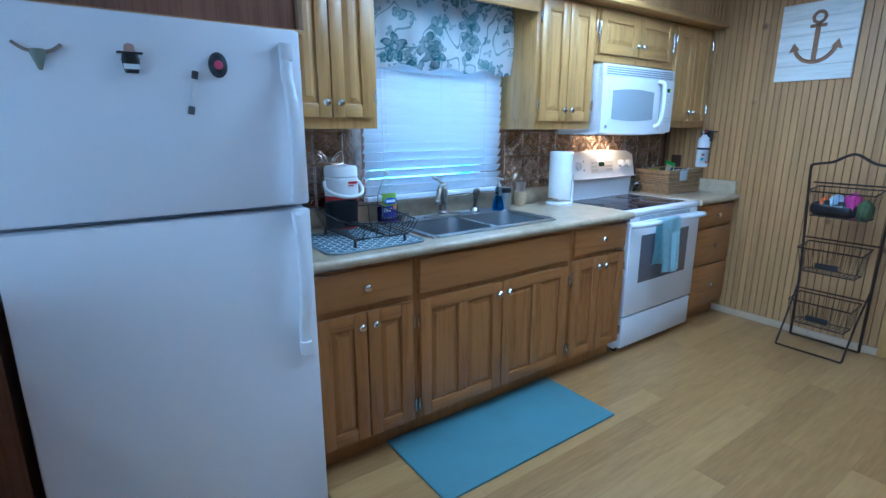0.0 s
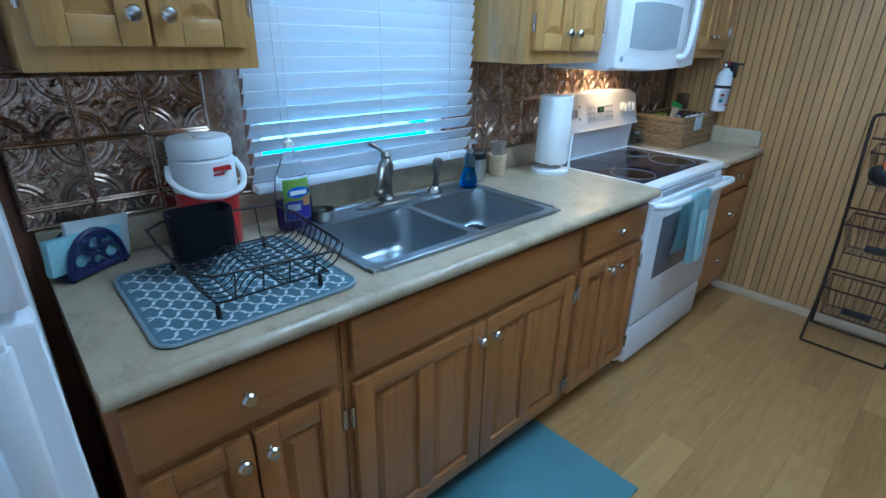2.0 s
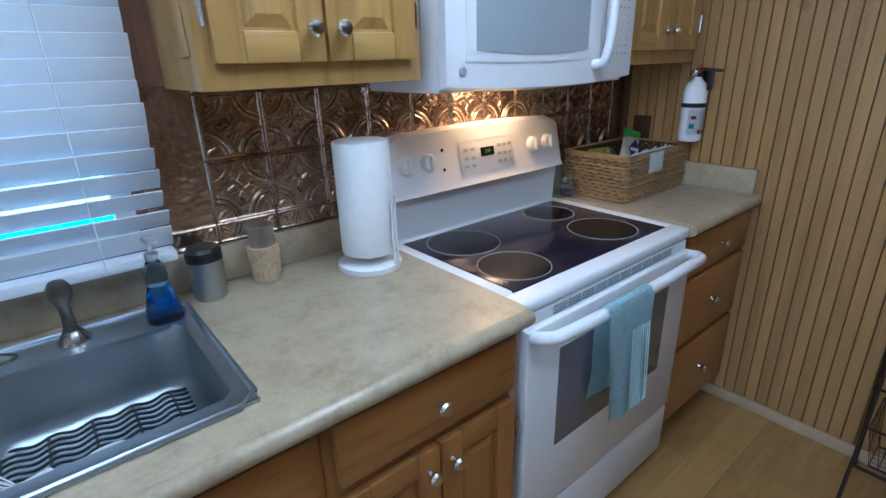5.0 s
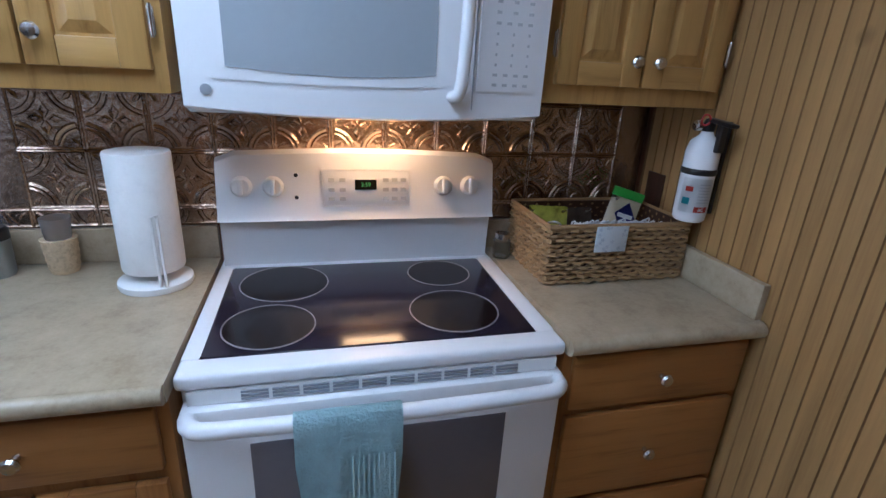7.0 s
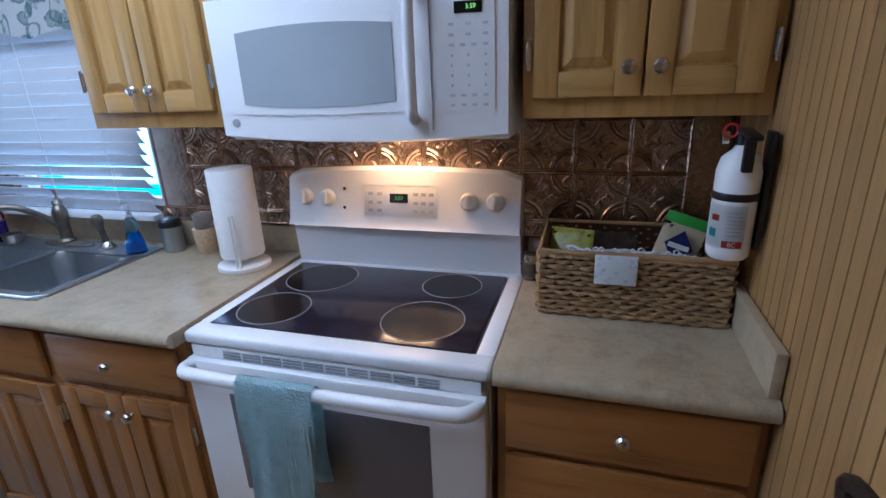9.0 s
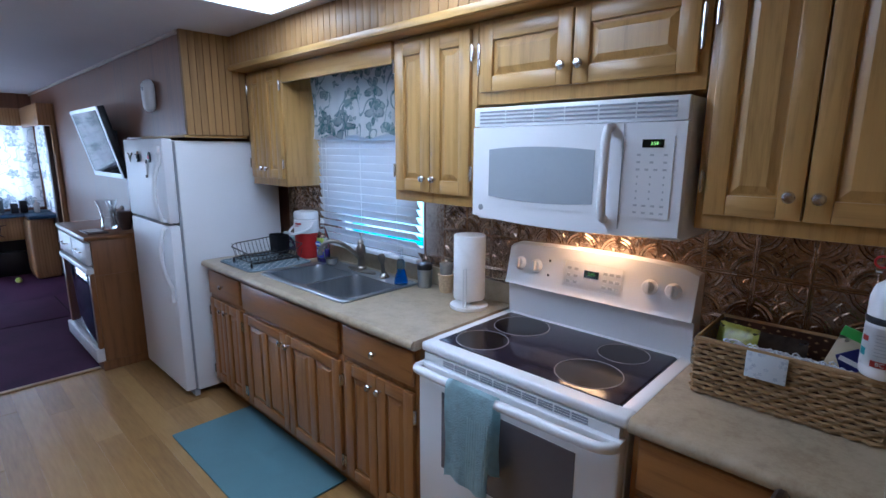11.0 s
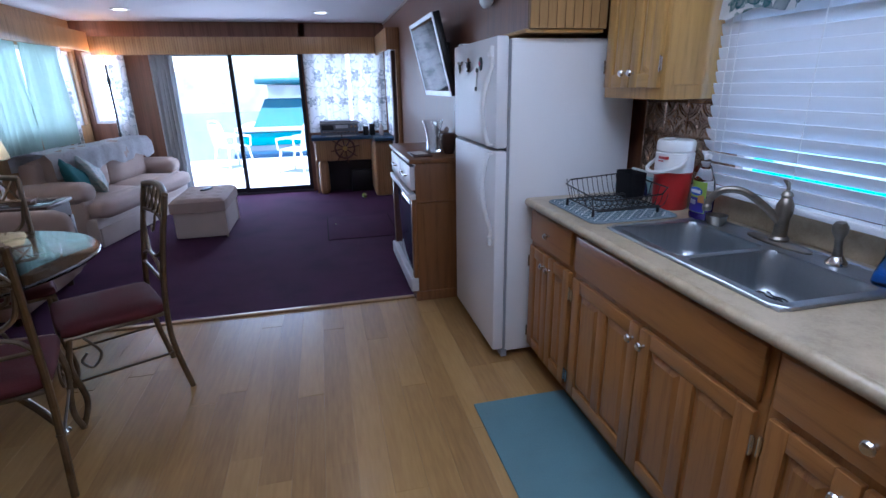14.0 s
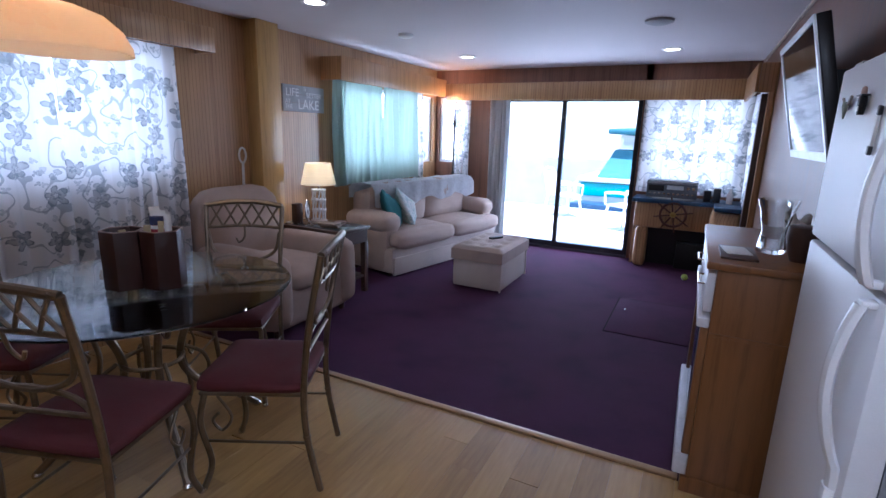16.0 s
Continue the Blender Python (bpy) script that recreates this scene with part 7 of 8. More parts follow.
part("mirror_face", lathe(bmesh.new(), [(0.053, -0.002), (0.053, 0.002)], (0, 0, 0.14), 32, pose(0, 0, 0, 90) @ Matrix.Diagonal((1, 1.42, 1, 1))), shade("mirror_silver", (0.8, 0.8, 0.8), 0.03, 1.0, 0.0, bump=0), mr)
bo = thing("picture_box", (-1.66, -2.10, 0.6195), "small dark box standing on the end table", "box")
part("box", B(((-0.04, -0.03, 0), (0.04, 0.03, 0.17)), bev=0.004), dark_wood, bo)
cs = thing("coaster_dish", (-1.82, -1.74, 0.6195), "round tan dish on the end table", "dish")
part("dish", lathe(bmesh.new(), [(0.04, 0), (0.05, 0.02), (0.048, 0.024), (0.036, 0.008), (0.001, 0.006)], seg=24), tan_chair, cs)
for k in range(2):
    bkk = thing("book", (-1.66 + 0.02 * k, -1.72, 0.6195 + 0.02 * k), "closed brown paperback lying on the end table", "book", rz=20 - 14 * k)
    part("cover", B(((-0.055, -0.08, 0), (0.055, 0.08, 0.018)), bev=0.002), shade("book_brown", (0.20, 0.13, 0.09), 0.6) if k == 0 else bpy.data.materials["book_brown"], bkk)

fl = thing("floor_lamp", (-4.50, -1.92, 0), "dark torchiere floor lamp, lit, in the corner", "floor lamp")
part("base", lathe(bmesh.new(), [(0.10, 0), (0.10, 0.015), (0.03, 0.04)], seg=28), black, fl)
part("pole", lathe(bmesh.new(), [(0.012, 0.03), (0.012, 0.9), (0.022, 0.92), (0.012, 0.95), (0.012, 1.52), (0.026, 1.57), (0.012, 1.63), (0.012, 1.77)], seg=14), black, fl)
t = bmesh.new()
lathe(t, [(0.03, 1.765), (0.08, 1.79), (0.115, 1.835), (0.111, 1.837), (0.077, 1.795), (0.03, 1.772)], seg=36)
t.faces.remove([f for f in t.faces if len(f.verts) > 8 and f.calc_center_median().z > 1.77][0])
part("bowl", t, white_sheer, fl, "white frosted uplight bowl")

sn = thing("wall_sign", (-2.005, LW + 0.001, 1.60), "pale grey plank sign about the lake", "sign")
grey_plank = shade("grey_plank", (0.42, 0.44, 0.46), 0.8, 0, 0.15, 8)
for k in range(3):
    part("plank", B(((-0.275, 0, k * 0.078), (0.275, 0.015, k * 0.078 + 0.076)), bev=0.002), grey_plank, sn)
for words, size, x, z in (("LIFE", 0.100, 0.155, 0.165), ("IS", 0.045, -0.01, 0.205), ("BETTER", 0.062, -0.13, 0.150), ("AT", 0.052, 0.215, 0.088), ("THE", 0.050, 0.205, 0.042), ("LAKE", 0.125, -0.055, 0.062)):
    text_mesh(words, size, white_plastic, sn, pose(x, 0.0158, z, 90, 0, 180), "lettering", "white letters " + words)
fs = thing("hanging_fly_swatter", (-1.25, LW + 0.012, 1.02), "white looped fly swatter handle hanging on the wall", "hook")
part("loop", tube(bmesh.new(), arc((0, 0, 0.20), 0.035, 0, 350, 20, "xz", 0.06), 0.009, 8, True), white_plastic, fs)
part("handle", tube(bmesh.new(), [(0, 0, 0.14), (0.005, 0, -0.08)], 0.011, 8), white_plastic, fs)

# cabinet with electric fireplace front
cab_wood = shade("reddish_oak_veneer", (0.22, 0.092, 0.030), 0.34, 0, 0.15, 4, VERT, 0.05, 26, 0, (0.13, 0.05, 0.016), coat=0.2)
dr = thing("media_cabinet", (-1.33, 1.17, 0), "oak media cabinet with white trim and a dark blue glass front", "cabinet")
DW, DD, DH = 0.95, 0.395, 1.0
part("body", B(((0, 0.02, 0.0), (DW, DD, DH - 0.03)), bev=0.003), cab_wood, dr)
part("top", B(((-0.02, -0.02, DH - 0.03), (DW + 0.015, DD, DH)), bev=0.005), cab_wood, dr)
part("plinth", B(((-0.008, 0.0, 0), (DW + 0.010, DD, 0.07)), bev=0.003), cab_wood, dr)
part("side_moulding", B(((DW + 0.0005, 0.02, 0.70), (DW + 0.008, DD, 0.715)), bev=0.002), cab_wood, dr)
white_lac = shade("white_lacquer", (0.72, 0.72, 0.76), 0.35)
for x0, x1 in ((0.02, 0.465), (0.485, 0.93)):
    d = part("drawer_front", B(((x0, -0.012, 0.79), (x1, 0.0195, 0.95)), bev=0.006), white_lac, dr, "white drawer front")
    part("handle", tube(bmesh.new(), [(x0 + 0.14, -0.012, 0.87), (x0 + 0.14, -0.035, 0.87), (x1 - 0.14, -0.035, 0.87), (x1 - 0.14, -0.012, 0.87)], 0.005, 7), chrome, d)
part("upper_moulding", B(((0.0, -0.025, 0.73), (DW, 0.0195, 0.77)), bev=0.006), white_lac, dr)
part("lower_moulding", B(((0.0, -0.035, 0.07), (DW, 0.0195, 0.17)), bev=0.008), white_lac, dr)
part("glass_front", B(((0.06, -0.004, 0.19), (DW - 0.06, 0.0192, 0.71)), bev=0.003), shade("blue_black_glass", (0.012, 0.02, 0.06), 0.06, bump=0), dr, "dark blue glass front")
for x0, x1 in ((0.0, 0.06), (DW - 0.06, DW)):
    part("pilaster", B(((x0, -0.010, 0.17), (x1, 0.0195, 0.73)), bev=0.004), cab_wood, dr)

va = thing("glass_vase", (-0.70, 1.385, DH), "tall flared glass vase on the media cabinet", "vase")
part("vase", lathe(bmesh.new(), [(0.05, 0), (0.055, 0.01), (0.045, 0.09), (0.06, 0.17), (0.075, 0.22), (0.072, 0.22), (0.056, 0.17), (0.041, 0.09), (0.045, 0.02)], seg=28), glass("vase_glass", (0.85, 0.87, 0.88)), va)
v2 = thing("dark_pot", (-0.565, 1.465, DH), "small brown pot on the media cabinet", "pot")
part("pot", lathe(bmesh.new(), [(0.030, 0), (0.042, 0.03), (0.056, 0.09), (0.052, 0.135), (0.044, 0.14)], seg=24), dark_wood, v2)
v3 = thing("photo_in_frame", (-0.98, 1.50, DH), "small silver picture frame on the media cabinet", "picture frame")
part("frame", B(((-0.07, -0.008, 0), (0.07, 0.008, 0.19)), bev=0.004), chrome, v3, at=pose(0, 0, 0, 10))
part("picture", B(((-0.052, -0.0095, 0.02), (0.052, -0.0085, 0.17))), cream_light, v3, flat=True, at=pose(0, 0, 0, 10))
v4 = thing("flower_pot", (-0.86, 1.49, DH), "small clay pot with pale flowers on the media cabinet", "pot")
part("pot", lathe(bmesh.new(), [(0.028, 0), (0.04, 0.07), (0.036, 0.072)], seg=20), tan_chair, v4, "dull clay pot")
for k in range(9):
    part("flower", soft(bmesh.new(), (-0.018, -0.018, -0.012), (0.018, 0.018, 0.012), 0.009, 0.003, k), cream_light, v4, at=pose(0.03 * math.cos(k * 2.4), 0.03 * math.sin(k * 2.4), 0.10 + 0.012 * (k % 4), 20 * k, 30))
tr = thing("paper_tray", (-0.55, 1.265, DH), "dark flat tray with papers on the media cabinet", "tray")
part("tray", B(((-0.16, -0.07, 0), (0.10, 0.06, 0.010)), bev=0.003), dark_wood, tr)
part("papers", B(((-0.12, -0.05, 0.0102), (0.03, 0.04, 0.014))), paper, tr, flat=True, at=pose(0, 0, 0, 0, 0, 8))

tv = thing("television", (-1.04, 1.455, 1.645), "flat television with a silver frame tilted down from the wall", "television")
TT = pose(0, 0, 0, 13.5)
part("housing", B(((-0.43, -0.012, -0.27), (0.43, 0.035, 0.27)), bev=0.006), black, tv, at=TT)
part("frame", B(((-0.43, -0.020, -0.27), (-0.405, -0.0125, 0.27)), ((0.405, -0.020, -0.27), (0.43, -0.0125, 0.27)), ((-0.405, -0.020, 0.245), (0.405, -0.0125, 0.27)), ((-0.405, -0.020, -0.27), (0.405, -0.0125, -0.235))), shade("silver_plastic", (0.55, 0.56, 0.58), 0.3, 0.6), tv, flat=True, at=TT)
part("screen", B(((-0.404, -0.016, -0.234), (0.404, -0.0126, 0.244))), shade("dark_screen", (0.012, 0.012, 0.014), 0.06, bump=0), tv, "dark glossy screen", flat=True, at=TT)
part("wall_mount", B(((-0.12, 0.04, -0.10), (0.12, 0.114, 0.10))), black, tv, flat=True)
sp = thing("wall_speaker", (0.02, RW - 0.001, 1.85), "white tapered wall-mounted air freshener", "air freshener")
part("case", soft(bmesh.new(), (-0.055, -0.06, 0), (0.055, 0, 0.19), 0.028, 0.006, 3), white_plastic, sp)
part("window", B(((-0.02, -0.064, 0.12), (0.02, -0.058, 0.15)), bev=0.002), grey_seal, sp)
wb = thing("wall_plate", (-0.42, RW - 0.001, 1.20), "white wall plate behind the cabinet", "plate")
part("plate", B(((-0.28, -0.008, -0.10), (0.10, 0, 0.10)), bev=0.002), white_plastic, wb)

# helm console
he = thing("helm_console", (-4.68, 0.46, 0), "curved wooden helm console with a blue top", "console")
part("top", B(((0.0, 0.0, 0.755), (0.42, 1.10, 0.80)), bev=0.008), navy, he, "navy blue laminate top")
part("front_panel", B(((0.33, 0.04, 0.47), (0.37, 1.0, 0.754)), bev=0.012), panel_gold, he)
part("left_pillar", soft(bmesh.new(), (0.20, 0.06, 0.0), (0.34, 0.20, 0.47), 0.05, 0.0), panel_gold, he)
part("side_panel", B(((0.0, 0.02, 0.0), (0.20, 0.05, 0.754)), bev=0.004), panel_gold, he)
# Black sheet paints the shade inside the open knee space.
part("knee_shade", B(((0.05, 0.05, 0.0), (0.08, 1.05, 0.754))), black, he, flat=True)
part("right_return", soft(bmesh.new(), (0.28, 0.80, 0.0), (0.72, 1.09, 0.755), 0.06, 0.0), panel_gold, he)
part("return_top", B(((0.42, 0.82, 0.757), (0.78, 1.10, 0.80)), bev=0.008), navy, he)
wl = thing("ship_wheel", (-4.27, 0.90, 0.64), "dark wooden ship's wheel with a brass hub", "wheel")
part("rim", tube(bmesh.new(), arc((0, 0, 0), 0.13, 0, 350, 36, "yz"), 0.014, 8, True), shade("wheel_wood", (0.10, 0.035, 0.02), 0.35), wl)
part("hub", lathe(bmesh.new(), [(0.03, -0.02), (0.035, 0.0), (0.02, 0.025), (0.001, 0.03)], seg=20, m=pose(0, 0, 0, 0, 90)), shade("brass", (0.6, 0.4, 0.12), 0.3, 1.0), wl)
for k in range(8):
    a = radians(45 * k + 10)
    part("spoke", tube(bmesh.new(), [(0, 0.025 * math.cos(a), 0.025 * math.sin(a)), (0, 0.14 * math.cos(a), 0.14 * math.sin(a)), (0, 0.20 * math.cos(a), 0.20 * math.sin(a))], [0.008, 0.010, 0.006], 7), bpy.data.materials["wheel_wood"], wl)
part("shaft", tube(bmesh.new(), [(-0.06, 0, 0), (0.0, 0, 0)], 0.014, 10), chrome, wl)
ra = thing("stereo_receiver", (-4.52, 0.86, 0.80), "silver stereo receiver on the helm console", "stereo")
part("case", B(((-0.12, -0.27, 0.01), (0.14, 0.25, 0.20)), bev=0.005), shade("dark_silver", (0.16, 0.17, 0.19), 0.4, 0.5), ra)
part("top_strip", B(((0.1405, -0.26, 0.165), (0.146, 0.24, 0.190)), bev=0.001), shade("silver_trim", (0.45, 0.47, 0.50), 0.3, 0.8), ra)
part("display", B(((0.1405, -0.06, 0.105), (0.143, 0.11, 0.150))), shade("pale_panel", (0.5, 0.53, 0.56), 0.3), ra, flat=True)
part("tape_slot", B(((0.1405, -0.25, 0.085), (0.144, -0.09, 0.150)), bev=0.001), black, ra)
for k in range(2):
    part("dial", lathe(bmesh.new(), [(0.018, 0), (0.017, 0.012), (0.001, 0.013)], (0.1405, 0.155 + 0.055 * k, 0.125), 18, pose(0, 0, 0, 0, 90)), chrome, ra)
for k in range(10):
    part("button", B(((0.1405, -0.24 + k * 0.048, 0.045), (0.145, -0.214 + k * 0.048, 0.065)), bev=0.001), chrome, ra)
part("lower_strip", B(((0.12, -0.20, 0.0), (0.18, 0.22, 0.012)), bev=0.003), shade("pale_strip", (0.45, 0.45, 0.42), 0.5), ra)
for k, (y, hgt, c, lab) in enumerate(((1.21, 0.12, black, "small black box on the helm console"), (1.30, 0.15, black, "black radio on the helm console"))):
    q = thing("radio_box", (-4.40, y, 0.80), lab, "radio")
    part("case", B(((-0.05, -0.035, 0), (0.05, 0.035, hgt)), bev=0.004), c, q)
bt = thing("pump_bottle", (-4.32, 1.42, 0.80), "pale pump bottle on the helm console", "bottle")
part("bottle", lathe(bmesh.new(), [(0.03, 0), (0.032, 0.10), (0.012, 0.13), (0.008, 0.16)], seg=18), cream_light, bt)
part("pump", B(((-0.01, -0.03, 0.16), (0.01, 0.01, 0.175)), bev=0.003), white_plastic, bt)
sb = thing("speaker_box", (-4.55, 1.27, 0.0), "dark box under the helm console", "box")
part("case", B(((0, -0.30, 0), (0.10, 0.0, 0.30)), bev=0.006), black, sb)
bl = thing("tennis_ball", (-3.96, 1.10, 0.033), "yellow-green tennis ball on the carpet", "ball")
part("ball", lathe(bmesh.new(), [(0.033 * math.sin(math.pi * k / 12) + 1e-4, -0.033 * math.cos(math.pi * k / 12)) for k in range(13)], seg=24), shade("ball_felt", (0.42, 0.55, 0.10), 0.95, 0, 0.1, 60, (1, 1, 1), 0.5, 300), bl)
part("seam", tube(bmesh.new(), [(0.0332 * math.cos(a) * math.cos(0.5 * math.sin(2 * a)), 0.0332 * math.sin(a) * math.cos(0.5 * math.sin(2 * a)), 0.0332 * math.sin(0.5 * math.sin(2 * a))) for a in [2 * math.pi * k / 40 for k in range(40)]], 0.0012, 5, True), white_plastic, bl)

# hatch in the carpet, ceiling fixtures
ha = thing("floor_hatch", (-2.51, 0.935, 0), "carpeted floor hatch with a small ring", "hatch")
part("lid", B(((-0.455, -0.345, 0.0), (0.455, 0.345, 0.004)), bev=0.0015), carpet, ha)
part("seam", B(((-0.465, -0.355, 0.0), (-0.457, 0.355, 0.0025)), ((0.457, -0.355, 0.0), (0.465, 0.355, 0.0025)), ((-0.457, -0.355, 0.0), (0.457, -0.347, 0.0025)), ((-0.457, 0.347, 0.0), (0.457, 0.355, 0.0025))), shade("dark_seam", (0.015, 0.008, 0.018), 0.95, spec=0.1), ha, flat=True)
part("ring", B(((-0.16, -0.27, 0.0042), (-0.11, -0.255, 0.007)), bev=0.001), chrome, ha)
lens_m = glow("lamp_lens", (1.0, 0.92, 0.82), 2.0)
for px, py in ((-3.70, 0.72), (-3.62, -1.36), (-1.10, 0.69), (-1.12, -1.37)):
    d = thing("recessed_downlight", (px, py, CEIL), "round white recessed ceiling light, lit", "downlight", "ceiling downlights")
    part("trim_ring", lathe(bmesh.new(), [(0.095, 0), (0.093, -0.008), (0.070, -0.006), (0.068, 0)], seg=36), white_plastic, d)
    part("lens", lathe(bmesh.new(), [(0.067, -0.001), (0.064, -0.004), (0.001, -0.005)], seg=32), lens_m, d)
d = thing("ceiling_speaker", (-2.40, 0.695, CEIL), "round grey ceiling speaker", "ceiling speaker")
part("case", lathe(bmesh.new(), [(0.10, 0), (0.098, -0.015), (0.06, -0.028), (0.001, -0.030)], seg=32), shade("grey_grille", (0.35, 0.35, 0.37), 0.6), d)
d = thing("smoke_detector", (-2.29, -1.36, CEIL), "small round white smoke detector on the ceiling", "smoke detector")
part("case", lathe(bmesh.new(), [(0.065, 0), (0.063, -0.02), (0.045, -0.03), (0.001, -0.031)], seg=32), white_plastic, d)

# ---- outside: deck, chairs, covered boat ----
dk = solid("deck", (-9.2, -3.2, -0.16), (BW - 0.10, 3.0, -0.06), shade("pale_deck", (0.55, 0.56, 0.57), 0.7, 0, 0.08, 3), "pale grey boat deck outside the sliding door", "deck")
wc = thing("patio_chair", (-6.95, 0.12, -0.06), "white plastic patio chair on the deck", "chair", "patio chairs", rz=150)
part("seat", soft(bmesh.new(), (-0.24, -0.22, 0.40), (0.24, 0.24, 0.44), 0.018, 0.0), white_plastic, wc)
for k in range(5):
    part("back_slat", B(((-0.20 + k * 0.085, -0.005, 0), (-0.145 + k * 0.085, 0.012, 0.46)), bev=0.004), white_plastic, wc, at=pose(0, -0.23, 0.43, 14))
part("back_rail", tube(bmesh.new(), curve([(-0.23, -0.24, 0.44), (-0.22, -0.33, 0.86), (0, -0.355, 0.93), (0.22, -0.33, 0.86), (0.23, -0.24, 0.44)], 6), 0.018, 8), white_plastic, wc)
for s in (1, -1):
    part("arm", tube(bmesh.new(), curve([(s * 0.25, -0.27, 0.64), (s * 0.28, 0.0, 0.65), (s * 0.27, 0.24, 0.62)], 5), 0.022, 8), white_plastic, wc)
    for y in (-0.24, 0.22):
        part("leg", tube(bmesh.new(), [(s * 0.22, y * 0.9, 0.42), (s * 0.27, y * 1.2, 0.0)], [0.024, 0.017], 8), white_plastic, wc)
    part("arm_post", tube(bmesh.new(), [(s * 0.26, 0.23, 0.43), (s * 0.27, 0.24, 0.62)], 0.018, 8), white_plastic, wc)
copy_thing(wc, pose(-7.9, -1.15, -0.06, 0, 0, 40))
bt_ = thing("moored_boat", (-11.0, 0, -1.1), "moored white cabin boat with teal canvas and roof", "boat")
teal_canvas = shade("teal_canvas", (0.03, 0.13, 0.16), 0.8, 0, 0.1, 4)
cyan_gel = shade("bright_teal_paint", (0.01, 0.33, 0.33), 0.4)
t = bmesh.new()
secs = []
for i in range(9):
    u = i / 8
    dx = 1.3 * (1 - (1 - u) ** 4 * 0.35)
    secs.append([t.verts.new((x, -1.62 + 4.6 * u, z)) for x, z in ((0.05, 1.46), (0.0, 0.9), (-0.15, 0.25), (-1.3, 0.05), (-1.3 - dx, 0.25), (-1.3 - dx, 1.46))])
for p, q in zip(secs, secs[1:]):
    for k in range(5):
        t.faces.new((p[k], p[k + 1], q[k + 1], q[k]))
    t.faces.new((p[5], p[0], q[0], q[5]))
t.faces.new(secs[0])
t.faces.new(secs[-1][::-1])
part("hull", t, white_plastic, bt_, flat=True)
part("hull_panel", B(((0.03, -1.46, 1.14), (0.09, 2.6, 1.47)), bev=0.02), cyan_gel, bt_, "bright teal side panel")
part("gunwale", B(((-2.4, -1.55, 1.48), (0.14, 2.9, 1.59)), bev=0.03), white_plastic, bt_)
part("swim_platform", B(((0.10, -1.55, 0.70), (0.75, 2.6, 1.02)), bev=0.03), navy, bt_, "dark platform along the hull")
t = bmesh.new()
secs = []
for i in range(7):
    u = i / 6
    x0, e = 0.05 - 0.55 * u - 0.08 * math.sin(u * 3.1), 0.30 * u
    secs.append([t.verts.new(p) for p in ((x0, -1.10 + e, 1.60 + 0.67 * u), (x0, 2.5 - e, 1.60 + 0.67 * u), (-2.1 + 0.3 * u, 2.5 - e, 1.60 + 0.67 * u), (-2.1 + 0.3 * u, -1.10 + e, 1.60 + 0.67 * u))])
for p, q in zip(secs, secs[1:]):
    for k in range(4):
        t.faces.new((p[k], p[(k + 1) % 4], q[(k + 1) % 4], q[k]))
t.faces.new(secs[0][::-1])
t.faces.new(secs[-1])
part("canvas_cover", t, teal_canvas, bt_, "sloping teal canvas", flat=True)
part("cabin_band", B(((-1.6, -0.70, 2.28), (-0.50, 2.3, 2.62)), bev=0.03), white_plastic, bt_)
for k in range(5):
    part("cabin_window", B(((-0.502, -0.62 + k * 0.5, 2.36), (-0.492, -0.26 + k * 0.5, 2.55)), bev=0.004), clear, bt_)
part("roof", soft(bmesh.new(), (-1.9, -0.98, 2.63), (-0.2, 2.6, 2.79), 0.06, 0.01, 4), teal_canvas, bt_, "flat teal roof")
nb = thing("covered_boat", (1.6, 4.4, -0.92), "neighbouring boat under a bright cyan canvas cover", "boat")
part("canvas_cover", soft(bmesh.new(), (-3.2, -0.9, 0.9), (3.2, 1.2, 1.90), 0.3, 0.08, 5), shade("cyan_canvas", (0.01, 0.34, 0.50), 0.7, 0, 0.1, 3), nb, "taut cyan canvas")
part("hull", soft(bmesh.new(), (-3.3, -1.0, -0.2), (3.3, 1.3, 0.95), 0.25, 0.02, 6), white_plastic, nb)
# Haze and glare over the lake are painted into the shore's pale colour.
tagged(part("backdrop", B(((-70, -60, -2), (-69.5, 60, 3.5))), shade("far_shore_hazed", (0.62, 0.64, 0.62), 0.9, 0, 0.3, 0.3), flat=True), "wooded far shore across the lake, haze painted into its pale colour", "backdrop", "", "structure")

# ---- pieces: beadboard, tin tiles, planks ----
wall_e = bpy.data.objects["wall_east"]
PITCH = 0.042
w2 = PITCH / 2 - 0.0008
prof = [(0.0, -w2), (-0.0145, -w2), (-0.0185, -w2 + 0.0016), (-0.0188, 0), (-0.0185, w2 - 0.0016), (-0.0145, w2), (0.0, w2)]


def bead_board(z0, z1, turn=1, stretch=1.0):
    t = bmesh.new()
    lo = [t.verts.new((turn * x, y * stretch, z0)) for x, y in prof]
    hi = [t.verts.new((turn * x, y * stretch, z1)) for x, y in prof]
    for k in range(6):
        t.faces.new((lo[k], lo[k + 1], hi[k + 1], hi[k]))
    t.faces.new(lo)
    t.faces.new(hi[::-1])
    return t


def stain_grooves(ob):
    """The bevelled edges of a board take the darker stain of the groove."""
    ob.data.materials.append(bead_edge)
    for k in (0, 1, 4, 5):
        ob.data.polygons[k].material_index = 1
    return ob


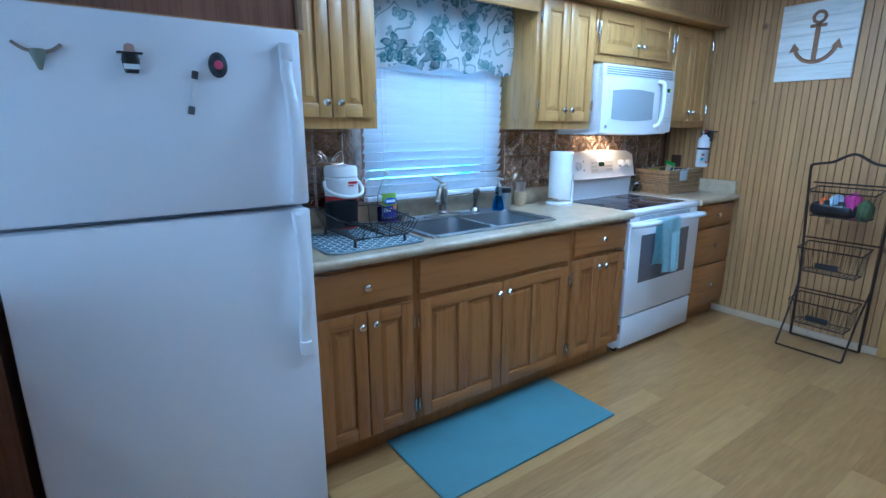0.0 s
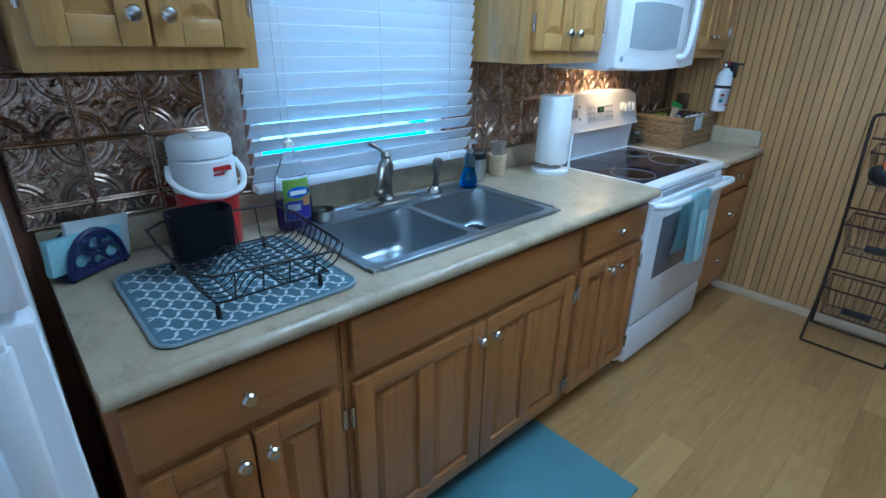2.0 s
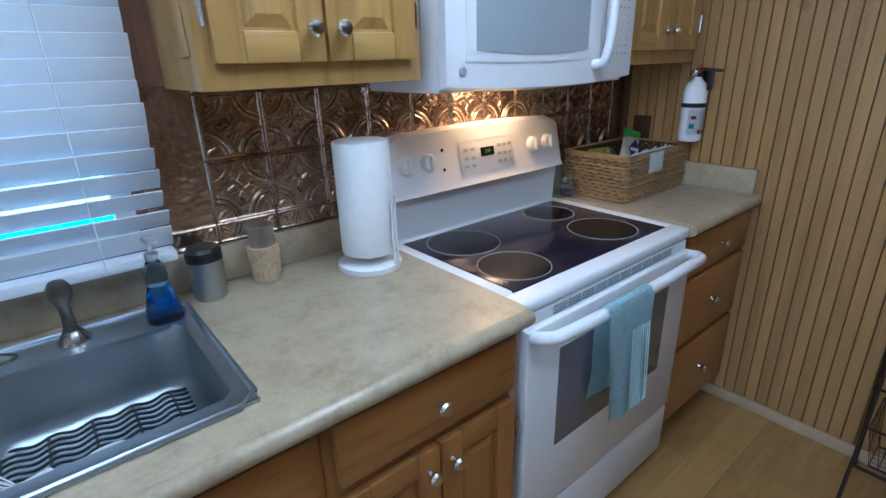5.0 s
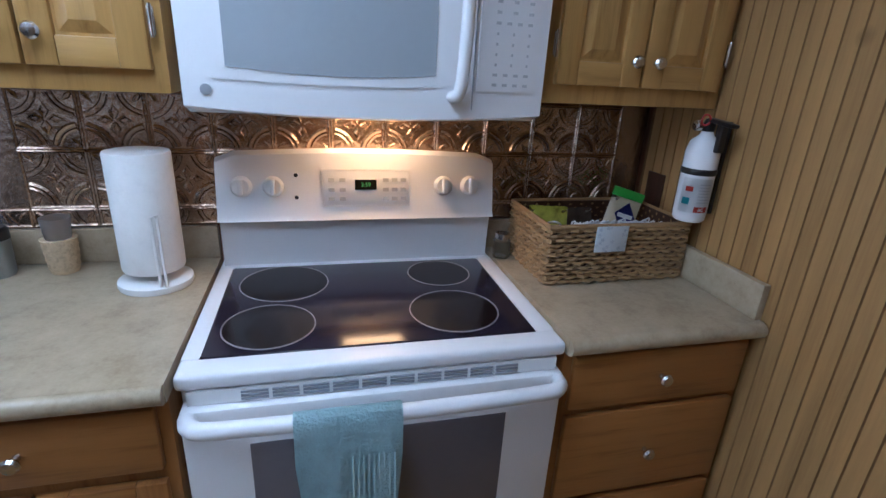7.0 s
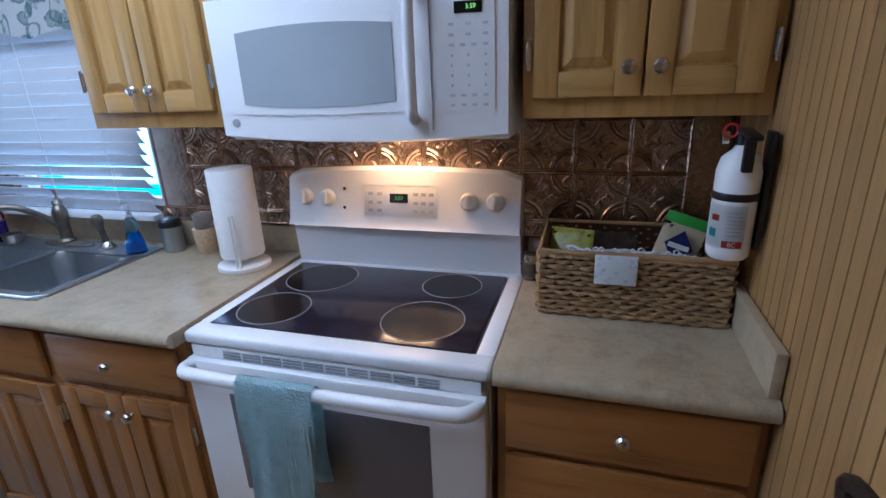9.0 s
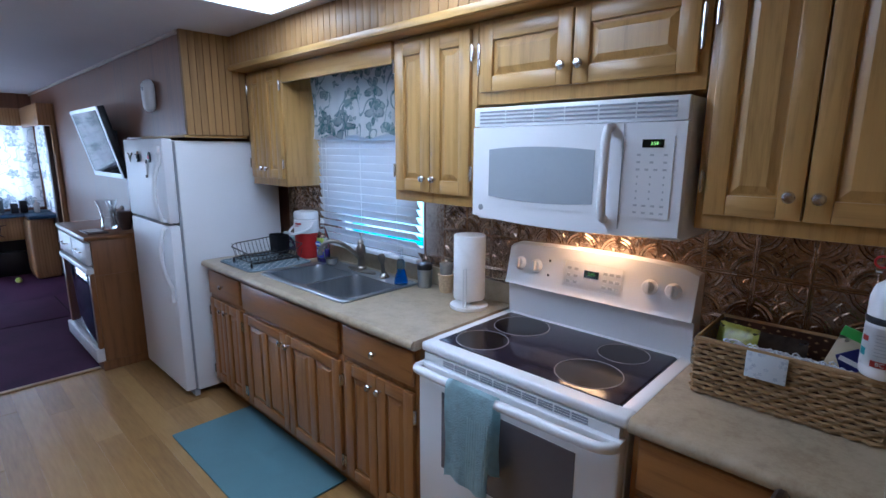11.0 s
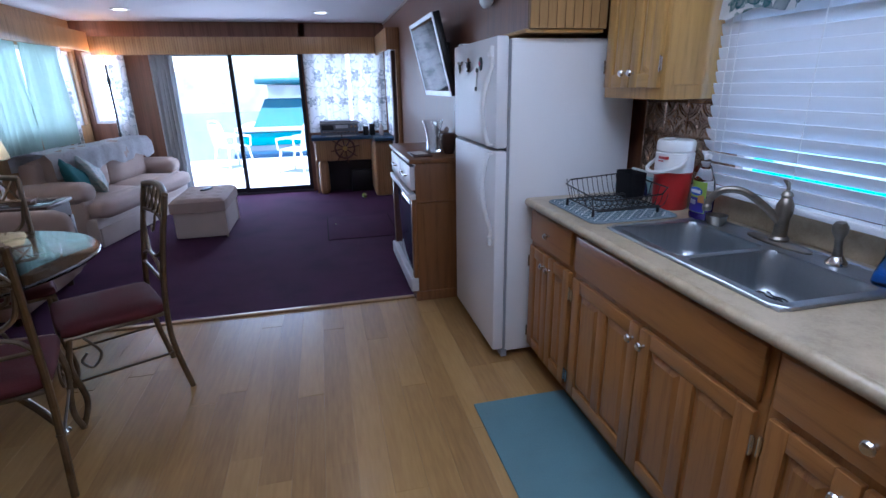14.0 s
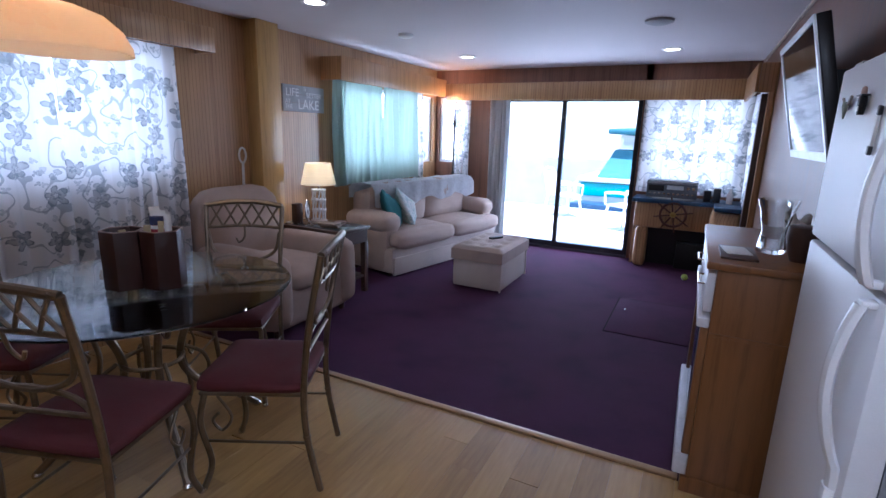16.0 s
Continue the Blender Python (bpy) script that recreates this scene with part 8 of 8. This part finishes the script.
tall = short = None
for k in range(int((KW - LW) / PITCH)):
    y = LW + 0.021 + k * PITCH
    at = pose(EW - 0.0002, y, 0)
    if DY0 - 0.03 < y < DY1 + 0.03:
        if short:
            piece("board", short.data, wall_e, at)
        else:
            short = stain_grooves(part("board", bead_board(DZ, CEIL), bead, wall_e, at=at, flat=True))
    elif tall:
        piece("board", tall.data, wall_e, at)
    else:
        tall = stain_grooves(part("board", bead_board(0.0, CEIL), bead, wall_e, at=at, flat=True))
op = walls("wall_fridge_end", [((0.553, 1.56, 1.689), (0.56, 1.925, CEIL))], groove, "beadboard end panel above the fridge")
first = stain_grooves(part("board", bead_board(1.689, CEIL, -1, 1.02), bead, op, at=pose(0.5602, 1.582, 0), flat=True))
for k in range(1, 9):
    piece("board", first.data, op, pose(0.5602, 1.582 + k * PITCH, 0))

# embossed tin backsplash
bs = walls("backsplash", [((0.58, KW - 0.006, 1.012), (WX0 - 0.02, KW - 0.001, 1.384)), ((WX1 + 0.02, KW - 0.006, 1.012), (3.825, KW - 0.001, 1.384)), ((WX0 - 0.02, KW - 0.006, 1.012), (WX1 + 0.02, KW - 0.001, 1.036))], bronze, "embossed bronze tin backsplash")
TS = 0.152


def tile_mesh(height, z_off):
    t = bmesh.new()
    bx(t, (0.0005, -0.003, 0.0005), (TS - 0.0005, 0, height - 0.0005), 0.0012, 1)

    def emboss(pts, r, closed=False):
        pts = [p for p in pts if 0.006 < p[0] < TS - 0.006 and 0.006 < p[2] < height - 0.006]
        if len(pts) > 2:
            tube(t, pts, r, 5, closed and len(pts) > 5)

    for cx, cz in ((0, 0), (TS, 0), (0, TS), (TS, TS)):
        sx, sz = (1 if cx == 0 else -1), (1 if cz == 0 else -1)
        at = lambda a, r: (cx + sx * r * math.cos(a), -0.0032, cz - z_off + sz * r * math.sin(a))
        for r, w in ((0.054, 0.0042), (0.066, 0.0062)):
            emboss([at(radians(4 + 82 * k / 12), r) for k in range(13)], w)
        for da in (-26, 0, 26):
            a = radians(45 + da)
            emboss([at(a, 0.016), at(a + 0.12, 0.028), at(a, 0.040), at(a - 0.12, 0.028), at(a, 0.016)], 0.0044)
    c = (TS / 2, TS / 2 - z_off)
    for k in range(4):
        a = radians(90 * k)
        u, v = (math.cos(a), math.sin(a)), (-math.sin(a), math.cos(a))
        emboss([(c[0] + d * u[0] + w * v[0], -0.0032, c[1] + d * u[1] + w * v[1]) for d, w in ((0.006, 0), (0.020, 0.009), (0.036, 0), (0.020, -0.009), (0.006, 0))], 0.0042)
    for s in (0.0035, TS - 0.0035):
        tube(t, [(s, -0.003, 0.003), (s, -0.003, height - 0.003)], 0.0042, 5)
    for s in (0.0035, height - 0.0035):
        tube(t, [(0.003, -0.003, s), (TS - 0.003, -0.003, s)], 0.0042, 5)
    return t


meshes = {}
for r, (z0, h, off) in enumerate(((1.012, 0.050, TS - 0.050), (1.062, TS, 0), (1.214, TS, 0), (1.366, 0.016, 0))):
    for k in range(22):
        x = 0.535 + k * TS
        if x < 0.53 or x + TS > 3.80:
            continue
        if x + TS > WX0 - 0.02 and x < WX1 + 0.02 and z0 > 1.03:
            continue
        if r not in meshes:
            o = part("tile", tile_mesh(h, off), bronze, bs, at=pose(x, KW - 0.0062, z0))
            meshes[r] = o.data
        else:
            piece("tile", meshes[r], bs, pose(x, KW - 0.0062, z0))

# floor planks
rn = random.Random(5)
PW = 0.128
plank_data = {}
y = LW
row = 0
while y < KW - 0.01:
    x = -0.435 - rn.uniform(0, 1.1)
    w = min(PW, KW - y)
    while x < EW:
        a, b = max(x, -0.435), min(x + 1.22, EW)
        x += 1.22
        if b - a < 0.02:
            continue
        key = (round(b - a, 2), round(w, 3))
        if key not in plank_data:
            bm = bx(bmesh.new(), (0, 0.0002, -0.0118), (key[0] - 0.0003, key[1] - 0.0002, 0.0), 0.0004, 1)
            o = part("plank", bm, bamboo, floor_k, at=pose(a, y, 0))
            plank_data[key] = o.data
        else:
            piece("plank", plank_data[key], floor_k, pose(a, y, 0))
    y += PW
    row += 1
